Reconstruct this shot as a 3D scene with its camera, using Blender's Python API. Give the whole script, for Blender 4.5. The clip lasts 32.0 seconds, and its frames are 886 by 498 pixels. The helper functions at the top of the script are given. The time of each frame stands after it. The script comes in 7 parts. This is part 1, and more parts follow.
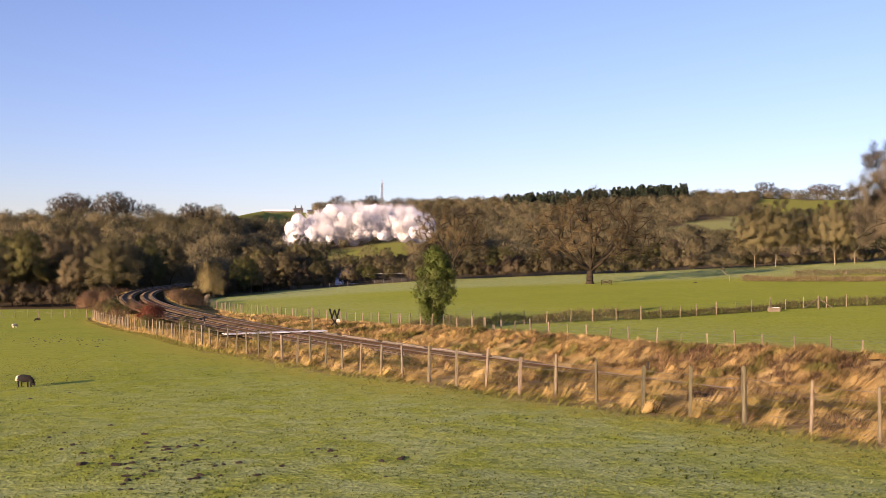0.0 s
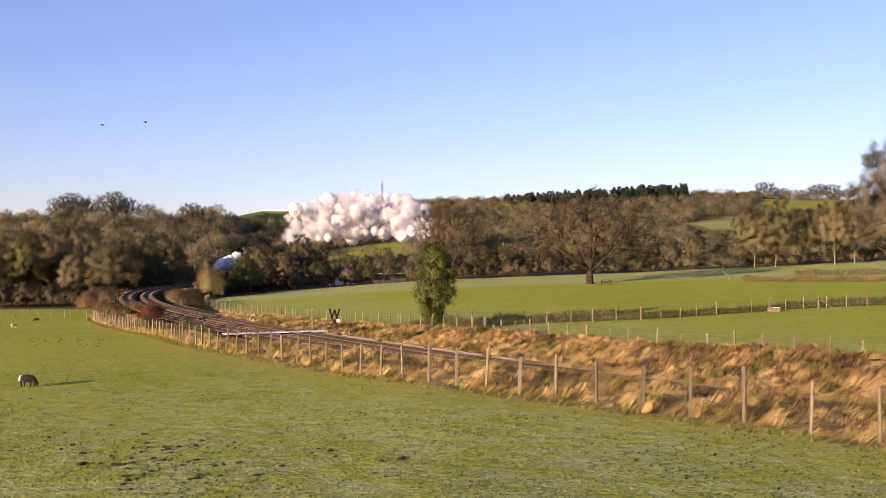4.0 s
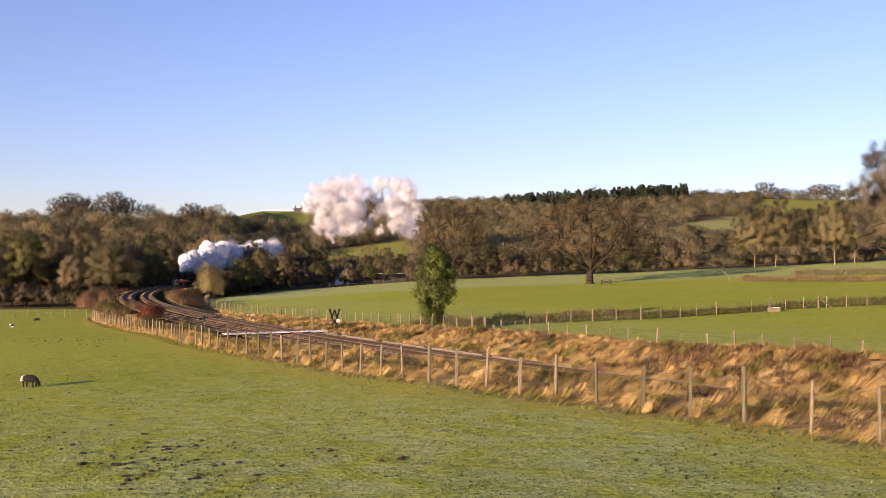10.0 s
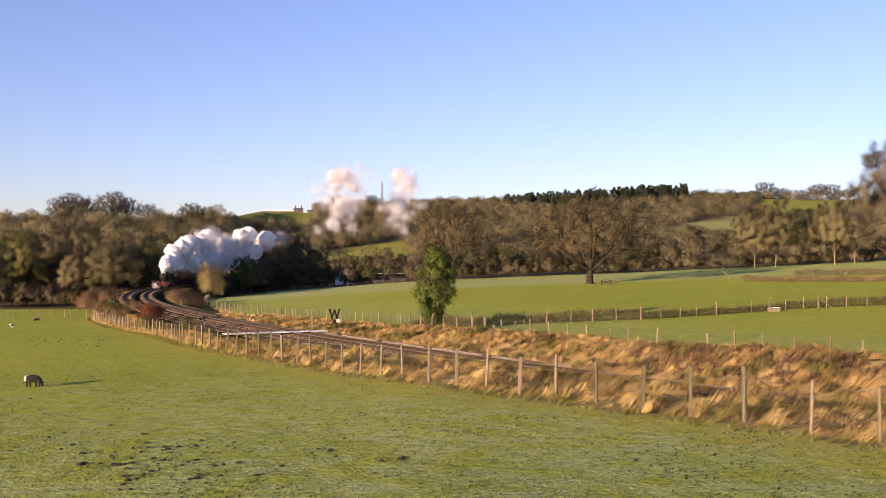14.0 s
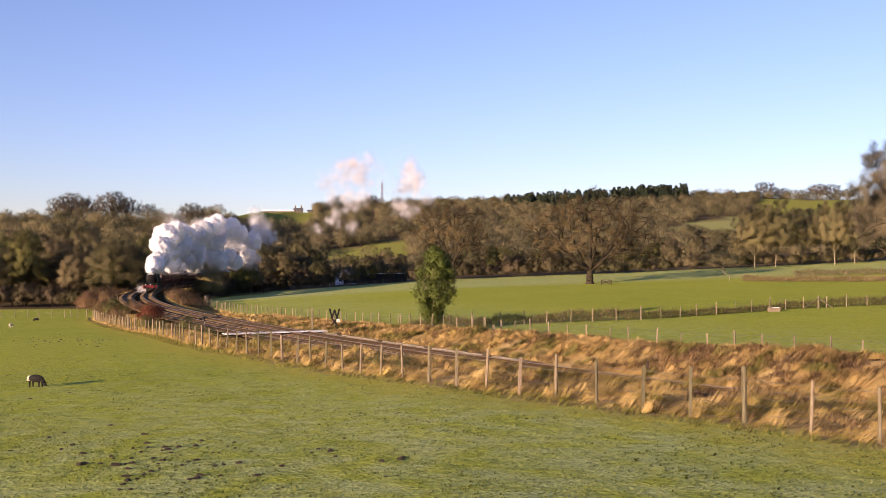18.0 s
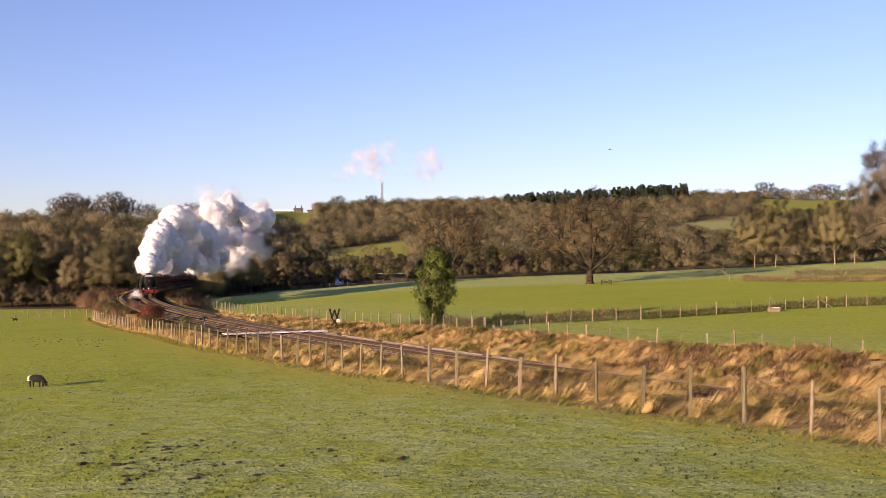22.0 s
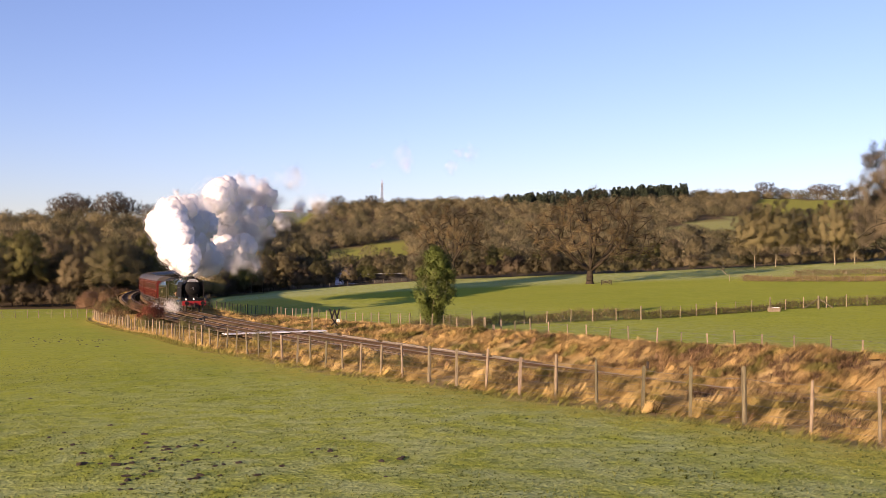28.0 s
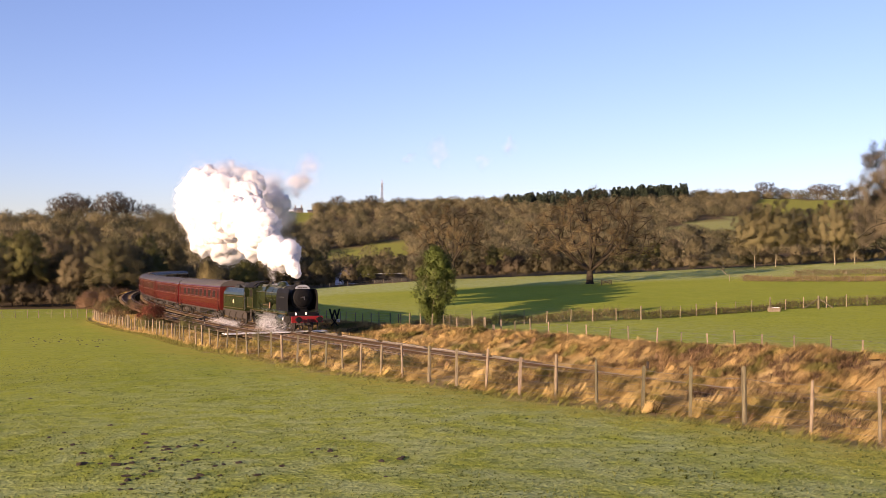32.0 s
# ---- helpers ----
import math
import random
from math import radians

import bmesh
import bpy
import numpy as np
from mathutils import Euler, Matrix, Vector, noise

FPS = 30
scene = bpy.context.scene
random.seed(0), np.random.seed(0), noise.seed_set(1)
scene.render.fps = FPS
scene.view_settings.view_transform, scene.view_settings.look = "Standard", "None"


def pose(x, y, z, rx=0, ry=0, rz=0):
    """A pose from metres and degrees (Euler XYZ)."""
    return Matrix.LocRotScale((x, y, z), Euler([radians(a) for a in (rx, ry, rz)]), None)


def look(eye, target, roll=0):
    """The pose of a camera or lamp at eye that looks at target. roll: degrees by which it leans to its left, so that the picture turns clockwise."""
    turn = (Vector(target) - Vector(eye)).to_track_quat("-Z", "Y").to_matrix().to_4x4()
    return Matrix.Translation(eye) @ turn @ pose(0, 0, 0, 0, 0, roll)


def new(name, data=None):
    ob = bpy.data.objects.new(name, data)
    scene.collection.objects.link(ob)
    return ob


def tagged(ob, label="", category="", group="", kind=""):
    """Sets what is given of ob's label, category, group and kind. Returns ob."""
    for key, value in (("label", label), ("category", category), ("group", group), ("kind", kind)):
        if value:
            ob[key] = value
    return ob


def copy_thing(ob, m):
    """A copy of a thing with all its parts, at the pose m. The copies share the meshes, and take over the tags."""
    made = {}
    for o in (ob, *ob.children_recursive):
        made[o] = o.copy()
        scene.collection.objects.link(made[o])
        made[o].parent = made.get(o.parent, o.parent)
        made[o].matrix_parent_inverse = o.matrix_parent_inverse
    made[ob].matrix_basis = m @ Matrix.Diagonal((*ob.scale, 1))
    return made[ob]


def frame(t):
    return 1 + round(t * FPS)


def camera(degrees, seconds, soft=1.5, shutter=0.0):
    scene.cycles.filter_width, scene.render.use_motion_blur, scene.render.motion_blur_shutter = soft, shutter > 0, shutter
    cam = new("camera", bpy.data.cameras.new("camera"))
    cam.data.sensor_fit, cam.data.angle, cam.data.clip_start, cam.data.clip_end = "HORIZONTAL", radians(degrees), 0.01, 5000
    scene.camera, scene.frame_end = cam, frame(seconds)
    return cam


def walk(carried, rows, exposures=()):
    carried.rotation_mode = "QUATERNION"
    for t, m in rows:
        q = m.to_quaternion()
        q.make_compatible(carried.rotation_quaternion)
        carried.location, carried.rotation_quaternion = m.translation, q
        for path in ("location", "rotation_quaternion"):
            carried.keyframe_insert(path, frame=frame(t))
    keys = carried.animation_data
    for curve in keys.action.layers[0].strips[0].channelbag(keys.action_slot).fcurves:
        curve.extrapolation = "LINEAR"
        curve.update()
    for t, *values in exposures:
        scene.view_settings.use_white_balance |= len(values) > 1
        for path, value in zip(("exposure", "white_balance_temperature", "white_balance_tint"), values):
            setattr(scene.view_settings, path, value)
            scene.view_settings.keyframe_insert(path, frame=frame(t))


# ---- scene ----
# ---- camera ----
EYE = 5.3            # eye height over the rail tops, which are z = 0
cam = camera(48.0, 32.0, soft=0.6)
walk(cam, [(0.0, pose(0, 0, EYE, 90.94)), (32.0, pose(0, 0, EYE, 90.94))], [(0.0, 1.33, 6650, 33), (32.0, 1.33, 6650, 33)])

# ---- world, sun ----
SUN_AZ, SUN_EL = (0.65, 0.76), radians(9.2)   # the way the light travels on the ground, and the sun's height
world = bpy.data.worlds.new("world")
scene.world = world
world.use_nodes = True
wn = world.node_tree.nodes
sky = wn.new("ShaderNodeTexSky")
sky.sky_type = 'NISHITA'
sky.sun_disc = False
sky.sun_elevation = SUN_EL
sky.sun_rotation = math.atan2(-SUN_AZ[0], -SUN_AZ[1])
sky.air_density, sky.dust_density, sky.ozone_density, sky.altitude = 1.0, 0.3, 2.6, 50
wn["Background"].inputs["Strength"].default_value = 0.086
tint = wn.new("ShaderNodeMix")
tint.data_type, tint.blend_type = 'RGBA', 'MULTIPLY'
tint.inputs[0].default_value, tint.inputs[7].default_value = 1.0, (0.99, 0.95, 1.125, 1)
world.node_tree.links.new(sky.outputs[0], tint.inputs[6])
world.node_tree.links.new(tint.outputs[2], wn["Background"].inputs["Color"])
sun_data = bpy.data.lights.new("sun", 'SUN')
sun_data.energy, sun_data.angle, sun_data.color = 5.0, radians(0.55), (1.0, 0.80, 0.50)
sun = new("sun", sun_data)
sd = Vector((SUN_AZ[0] * math.cos(SUN_EL), SUN_AZ[1] * math.cos(SUN_EL), -math.sin(SUN_EL)))
sun.matrix_world = look((0, 0, 0), sd)

# ---- materials ----
def mat(name, base, alt=None, scale=3.0, rough=0.7, metal=0.0, bump=0.0, fine=None, stretch=(1, 1, 1), vary=0.0, spec=0.3, emit=None):
    """A surface with two scales of noise between two colours, a bump, and a change from object to object."""
    m = bpy.data.materials.new(name)
    m.use_nodes = True
    n, l = m.node_tree.nodes, m.node_tree.links
    b = n["Principled BSDF"]
    b.inputs["Roughness"].default_value, b.inputs["Metallic"].default_value = rough, metal
    b.inputs["Specular IOR Level"].default_value = spec
    tc, mp = n.new("ShaderNodeTexCoord"), n.new("ShaderNodeMapping")
    mp.inputs["Scale"].default_value = stretch
    l.new(tc.outputs["Object"], mp.inputs["Vector"])
    n1, n2 = n.new("ShaderNodeTexNoise"), n.new("ShaderNodeTexNoise")
    for k, s in ((n1, scale), (n2, (fine or scale * 9))):
        k.inputs["Scale"].default_value = s
        k.inputs["Detail"].default_value = 5.0
        l.new(mp.outputs["Vector"], k.inputs["Vector"])
    add = n.new("ShaderNodeMath")
    add.operation = 'MULTIPLY_ADD'
    l.new(n2.outputs["Fac"], add.inputs[0])
    add.inputs[1].default_value = 0.6
    l.new(n1.outputs["Fac"], add.inputs[2])
    ramp = n.new("ShaderNodeMapRange")
    ramp.inputs[1].default_value, ramp.inputs[2].default_value = 0.55, 1.05
    l.new(add.outputs[0], ramp.inputs[0])
    mix = n.new("ShaderNodeMix")
    mix.data_type = 'RGBA'
    alt = alt or tuple(c * 0.65 for c in base)
    mix.inputs[6].default_value, mix.inputs[7].default_value = (*base, 1), (*alt, 1)
    l.new(ramp.outputs[0], mix.inputs[0])
    out = mix.outputs[2]
    if vary:
        info, hsv, mr = n.new("ShaderNodeObjectInfo"), n.new("ShaderNodeHueSaturation"), n.new("ShaderNodeMapRange")
        mr.inputs[3].default_value, mr.inputs[4].default_value = 1 - vary, 1 + vary
        l.new(info.outputs["Random"], mr.inputs[0])
        l.new(mr.outputs[0], hsv.inputs["Value"])
        l.new(out, hsv.inputs["Color"])
        m2 = n.new("ShaderNodeMapRange")
        m2.inputs[3].default_value, m2.inputs[4].default_value = 0.5 + 0.06 * vary, 0.5 - 0.06 * vary
        l.new(info.outputs["Random"], m2.inputs[0])
        l.new(m2.outputs[0], hsv.inputs["Hue"])
        out = hsv.outputs["Color"]
    l.new(out, b.inputs["Base Color"])
    if bump:
        bp = n.new("ShaderNodeBump")
        bp.inputs["Strength"].default_value, bp.inputs["Distance"].default_value = min(1.0, bump), 0.05
        l.new(add.outputs[0], bp.inputs["Height"])
        l.new(bp.outputs[0], b.inputs["Normal"])
    if emit:
        b.inputs["Emission Color"].default_value, b.inputs["Emission Strength"].default_value = (*emit[:3], 1), emit[3]
    return m


M = {}
M["wood_post"] = mat("weathered_post_wood", (0.225, 0.19, 0.125), (0.085, 0.066, 0.045), 6, 0.85, bump=0.5, stretch=(4, 4, 0.6), vary=0.4, spec=0.1)
M["wire"] = mat("fence_wire", (0.25, 0.24, 0.22), (0.16, 0.12, 0.09), 4, 0.5, 0.8)
M["rail"] = mat("rusty_rail", (0.052, 0.031, 0.018), (0.03, 0.019, 0.012), 3, 0.9, 0.0, bump=0.2, spec=0.05)
M["rail_head"] = mat("polished_rail_head", (0.24, 0.20, 0.16), (0.14, 0.11, 0.085), 2, 0.5, 0.6)
M["sleeper"] = mat("sleeper_timber", (0.20, 0.145, 0.085), (0.12, 0.085, 0.05), 5, 0.9, bump=0.6, vary=0.35, spec=0.05)
# brown stone, made darker still for the shade in the gaps between sleepers
M["ballast"] = mat("ballast_stone", (0.05, 0.036, 0.015), (0.02, 0.015, 0.007), 1.2, 0.95, bump=1.0, fine=14, spec=0.0)
M["concrete"] = mat("trough_concrete", (0.22, 0.19, 0.14), (0.12, 0.10, 0.075), 2, 0.85, bump=0.4, vary=0.2)
M["frost_board"] = mat("frosted_crossing_boards", (0.78, 0.79, 0.80), (0.5, 0.48, 0.45), 2, 0.8, bump=0.4, vary=0.15)
M["bark"] = mat("bark", (0.065, 0.052, 0.036), (0.034, 0.027, 0.019), 1.5, 0.9, bump=0.8, vary=0.3, spec=0.05)
M["bark_dark"] = mat("dark_oak_bark", (0.045, 0.036, 0.025), (0.024, 0.02, 0.014), 1.5, 0.9, bump=0.8, spec=0.05)
M["bark_pale"] = mat("pale_bark", (0.276, 0.24, 0.162), (0.162, 0.138, 0.0936), 1.5, 0.9, bump=0.6, vary=0.2, spec=0.05)
M["twig"] = mat("bare_twigs", (0.183, 0.159, 0.085), (0.118, 0.103, 0.0566), 0.25, 0.85, vary=0.4, spec=0.05)
M["twig_oak"] = mat("oak_twigs", (0.185, 0.137, 0.066), (0.135, 0.10, 0.05), 0.3, 0.85, spec=0.05)
M["twig_ash"] = mat("ash_twigs", (0.277, 0.24, 0.119), (0.196, 0.169, 0.0851), 0.3, 0.85, vary=0.2, spec=0.05)
M["twig_lilac"] = mat("lilac_brown_twigs", (0.26, 0.215, 0.146), (0.182, 0.15, 0.104), 0.25, 0.85, vary=0.15, spec=0.05)
M["twig_olive"] = mat("mossy_twigs", (0.177, 0.171, 0.0649), (0.118, 0.116, 0.0448), 0.25, 0.85, vary=0.3, spec=0.03)
M["twig_yellow"] = mat("yellow_willow_twigs", (0.30, 0.245, 0.105), (0.20, 0.16, 0.07), 0.4, 0.85, spec=0.05)
M["twig_russet"] = mat("russet_twigs", (0.20, 0.135, 0.075), (0.125, 0.083, 0.047), 0.5, 0.85, vary=0.3, spec=0.05)
M["twig_red"] = mat("red_twigs", (0.150, 0.048, 0.030), (0.095, 0.034, 0.022), 0.6, 0.8, spec=0.05)
M["leaf"] = mat("evergreen_leaf", (0.125, 0.145, 0.028), (0.05, 0.068, 0.015), 0.9, 0.6, vary=0.2, spec=0.12)
M["ivy"] = mat("ivy_leaf", (0.085, 0.10, 0.03), (0.045, 0.06, 0.02), 0.5, 0.5, vary=0.3)
M["conifer"] = mat("conifer_needles", (0.035, 0.05, 0.026), (0.02, 0.03, 0.016), 0.3, 0.8, vary=0.25)
M["dry"] = mat("dry_grass", (0.62, 0.42, 0.19), (0.40, 0.24, 0.10), 0.35, 0.8, fine=3.0, spec=0.02)
M["dry_dark"] = mat("dead_bramble", (0.16, 0.09, 0.05), (0.09, 0.05, 0.03), 0.5, 0.9, fine=3.0, spec=0.02)
M["hedge"] = mat("hedge_twigs", (0.185, 0.15, 0.075), (0.11, 0.088, 0.045), 0.5, 0.9, vary=0.2, spec=0.03)
# undergrowth twigs, their colour darkened for the shade along the wood edge
M["scrub"] = mat("dark_scrub", (0.09, 0.0768, 0.0456), (0.054, 0.0456, 0.0276), 0.5, 0.9, vary=0.4, spec=0.02)
M["hedge_tan"] = mat("tan_hedge_twigs", (0.185, 0.142, 0.07), (0.11, 0.085, 0.042), 0.5, 0.9, spec=0.03)
M["rank"] = mat("rank_grass_blades", (0.20, 0.18, 0.045), (0.15, 0.145, 0.035), 0.5, 0.8, fine=1.5, spec=0.02)
M["grass"] = mat("grass_blades", (0.16, 0.18, 0.045), (0.24, 0.25, 0.12), 0.15, 0.75, fine=1.2, spec=0.03)

# a twig stands for a spray of finer ones, which lets part of the light through
def sieve(m, share):
    n, l = m.node_tree.nodes, m.node_tree.links
    b, tl, mx = n["Principled BSDF"], n.new("ShaderNodeBsdfTranslucent"), n.new("ShaderNodeMixShader")
    mx.inputs[0].default_value = share
    l.new(b.inputs["Base Color"].links[0].from_socket, tl.inputs[0])
    l.new(b.outputs[0], mx.inputs[1])
    l.new(tl.outputs[0], mx.inputs[2])
    l.new(mx.outputs[0], n["Material Output"].inputs["Surface"])


for k_ in ("twig", "twig_oak", "twig_ash", "twig_olive", "twig_lilac", "hedge", "twig_russet"):
    sieve(M[k_], 0.35)
for k_, a_ in (("twig_oak", 0.7), ("twig_ash", 0.7), ("hedge", 0.75), ("twig_russet", 0.75)):
    M[k_].node_tree.nodes["Principled BSDF"].inputs["Alpha"].default_value = a_


# ---- mesh helpers ----
def mesh_np(name, verts, faces, *materials):
    """A mesh from arrays: faces all of one size."""
    verts, faces = np.asarray(verts, dtype=np.float32).reshape(-1, 3), np.asarray(faces, dtype=np.int32)
    me = bpy.data.meshes.new(name)
    k = faces.shape[1]
    me.vertices.add(len(verts))
    me.vertices.foreach_set("co", verts.ravel())
    me.loops.add(faces.size)
    me.loops.foreach_set("vertex_index", faces.ravel())
    me.polygons.add(len(faces))
    me.polygons.foreach_set("loop_start", np.arange(0, faces.size, k, dtype=np.int32))
    me.update(calc_edges=True)
    for m in materials:
        me.materials.append(m)
    return me


def soften(v, nrm):
    """Turns loose triangles (n, 3, 3) to face along soft normals (n, 3)."""
    g = np.cross(v[:, 1] - v[:, 0], v[:, 2] - v[:, 0])
    flip = (g * nrm).sum(1) < 0
    v[flip] = v[flip][:, ::-1]
    return v


def set_soft(me, nrm):
    """Gives every vertex of a crown or a sward the normal of the mass that it belongs to."""
    nrm = nrm / (np.linalg.norm(nrm, axis=1)[:, None] + 1e-6)
    me.attributes.new("custom_normal", 'FLOAT_VECTOR', 'POINT').data.foreach_set("vector", nrm.astype(np.float32).ravel())
    return me


def bm_mesh(name, bm, material, smooth=False):
    me = bpy.data.meshes.new(name)
    bmesh.ops.recalc_face_normals(bm, faces=bm.faces)
    bm.to_mesh(me)
    bm.free()
    if smooth:
        for p in me.polygons:
            p.use_smooth = True
    me.materials.append(material)
    return me


def part(name, bm, material, parent=None, label="", smooth=False):
    """One mesh object out of a bmesh (or a mesh), under a thing or a part."""
    me = bm if isinstance(bm, bpy.types.Mesh) else bm_mesh(name, bm, material, smooth)
    ob = new(name, me)
    if parent:
        ob.parent = parent
    if label:
        ob["label"] = label
    return ob


def box(bm, cx, cy, cz, sx, sy, sz, bevel=0.0, m=None):
    """A box into bm by its centre and full sizes."""
    r = bmesh.ops.create_cube(bm, size=1.0)
    vs = r["verts"]
    for v in vs:
        v.co = Vector((cx + v.co.x * sx, cy + v.co.y * sy, cz + v.co.z * sz))
    if bevel:
        es = list({e for v in vs for e in v.link_edges})
        r2 = bmesh.ops.bevel(bm, geom=es, offset=bevel, segments=2, affect='EDGES', profile=0.5)
        vs = list({v for f in r2["faces"] for v in f.verts} | {v for v in vs if v.is_valid})
    if m:
        for v in vs:
            v.co = m @ v.co
    return vs


def cyl(bm, p, q, r, r2=None, seg=12, caps=True):
    """A cylinder or cone into bm from p to q."""
    p, q = Vector(p), Vector(q)
    d = q - p
    m = Matrix.Translation((p + q) / 2) @ d.to_track_quat('Z', 'Y').to_matrix().to_4x4()
    return bmesh.ops.create_cone(bm, cap_ends=caps, segments=seg, radius1=r, radius2=r if r2 is None else r2, depth=d.length, matrix=m)["verts"]


def loft(bm, rings, close=True, cap=True):
    """Faces between successive rings of points."""
    vr = [[bm.verts.new(p) for p in ring] for ring in rings]
    n = len(vr[0])
    for a, b in zip(vr, vr[1:]):
        for i in range(n if close else n - 1):
            j = (i + 1) % n
            bm.faces.new((a[i], a[j], b[j], b[i]))
    if cap:
        bm.faces.new(vr[0])
        bm.faces.new(vr[-1])
    return vr


def nz(x, y, s, seed=0.0):
    """Cheap smooth noise over arrays, about -1 to 1."""
    x, y = np.asarray(x) * s + seed * 7.3, np.asarray(y) * s - seed * 3.1
    return (np.sin(x + 1.7 * np.sin(y * 0.83 + seed)) + np.sin(1.31 * y - 1.1 * np.sin(0.71 * x + 2.0 * seed)) + 0.6 * np.sin(2.3 * x - 1.9 * y + seed)
            + 0.4 * np.sin(3.9 * x + 3.1 * y + np.sin(x * 1.7))) / 3.0


def sstep(a, b, x):
    t = np.clip((np.asarray(x, dtype=float) - a) / (b - a), 0, 1)
    return t * t * (3 - 2 * t)


# ---- the plan: the line is an arc round CEN; u runs along it, away from the camera; q is to its inner, far side ----
CEN, RAD, PHI = (392.2, 307.6), 463.5, radians(209.7)


def track(u, q=0.0):
    a = PHI - np.asarray(u) / RAD
    return CEN[0] + (RAD - q) * np.cos(a), CEN[1] + (RAD - q) * np.sin(a)


def uq(x, y):
    dx, dy = np.asarray(x) - CEN[0], np.asarray(y) - CEN[1]
    a = np.arctan2(dy, dx) % (2 * np.pi)
    return (PHI - a) * RAD, RAD - np.hypot(dx, dy)


FENCE_U, FENCE_Q = (-48, -36, -25, -15, -5, 4, 14, 40), (-14.0, -13.8, -13.0, -12.3, -11.2, -9.9, -8.9, -8.3)


def fence_q(u):
    """How far the field fence stands off the line."""
    return np.interp(u, FENCE_U, FENCE_Q)


HILL_COLS = (-600, 0, 200, 400, 460, 520, 650, 800, 1200, 1568, 2200)
HILL_TOPS = (31, 33, 35, 46, 58, 64, 70, 67, 60, 54, 58)
HILL_ENDS = (650, 650, 650, 760, 890, 1020, 1050, 1050, 1050, 1050, 1050)   # how far off the ridge is, by bearing


def ground_z(x, y):
    x, y = np.asarray(x, dtype=float), np.asarray(y, dtype=float)
    u, q = uq(x, y)
    r = np.hypot(x, y)
    left = 1.8 - 0.02 * y + 0.03 * np.minimum(0, x)
    left = -4.8 + np.logaddexp(0, (left + 4.8) * 1.6) / 1.6
    right = -0.2 + np.where(x > 0, 0.02, 0.044) * x + np.clip((y - 95) / 175, -0.2, 1.3) * (1.3 + 0.025 * np.clip(x, -80, 200))
    z = left + (right - left) * np.maximum(sstep(-6, 6, q), sstep(-100, -60, x) * sstep(450, 510, y))
    # the formation, with its cutting side and the bank beyond
    qf = fence_q(u)
    near = sstep(np.maximum(qf + 0.5, -9.3 - 3.0 * sstep(-14, 4, u)), -6.1, q)
    far = 1 - sstep(3.2, 7.0, q)
    form = np.where(q < 0, near, far) * (1 - sstep(520, 560, u))
    crest = np.exp(-((q - 8.0) / 3.0) ** 2) * np.clip(0.55 + 0.028 * x, -0.3, 1.1) * (1 - sstep(60, 130, u))
    z = z + crest
    z = z * (1 - form) + (-0.62) * form
    # the hillside behind
    col = 784 + 1761 * x / np.maximum(np.abs(y), 30) * np.sign(np.maximum(y, 1))
    top = np.interp(col, HILL_COLS, HILL_TOPS)
    end = np.interp(col, HILL_COLS, HILL_ENDS)
    start = np.where(end < 800, 330.0, 400.0)
    t = np.clip((r - start) / (end - start), 0, 1.9)
    hill = top * np.where(t < 1, t ** 1.3, 1.0 - 0.25 * (t - 1))
    z = z + np.where(y > 0, hill, 0) + sstep(330, 600, r) * 1.5 * nz(x, y, 0.013, 4)
    bank = sstep(fence_q(u), fence_q(u) + 1.5, q) * (1 - sstep(-6.6, -5.4, q)) + sstep(3.4, 5.0, q) * (1 - sstep(9.5, 11, q))
    z = z + bank * (0.16 * nz(x, y, 1.6, 6) + 0.16 * nz(x, y, 0.7, 8)) * (1 - sstep(60, 120, u))
    z = z + 0.05 * nz(x, y, 0.35, 1) * (1 - form) + 0.12 * nz(x, y, 0.06, 2) * (1 - form)
    return z


def gz(x, y):
    return float(ground_z(x, y))


def front_u(t):
    """Where the buffers of the engine are on the line."""
    return 9.527 * (32.0 - t) - 0.0306 * (32.0 - t) ** 2


def on_line(u, z=0.0, q=0.0):
    """A pose on the line whose +x looks the way the train runs."""
    x, y = track(u, q)
    a = PHI - u / RAD
    return pose(float(x), float(y), z, 0, 0, math.degrees(a) + 90.0)
# ---- the ground: one sheet out to the horizon ----
def graded(lo, a, b, hi, step, grow):
    """Even steps from a to b, then steps that grow out to lo and hi."""
    mid = list(np.arange(a, b, step))
    up, s, v = [], step, b
    while v < hi:
        up.append(v)
        s *= grow
        v += s
    dn, s, v = [], step, a
    while v > lo:
        s *= grow
        v -= s
        dn.append(v)
    return np.array(dn[::-1] + mid + up + [hi])


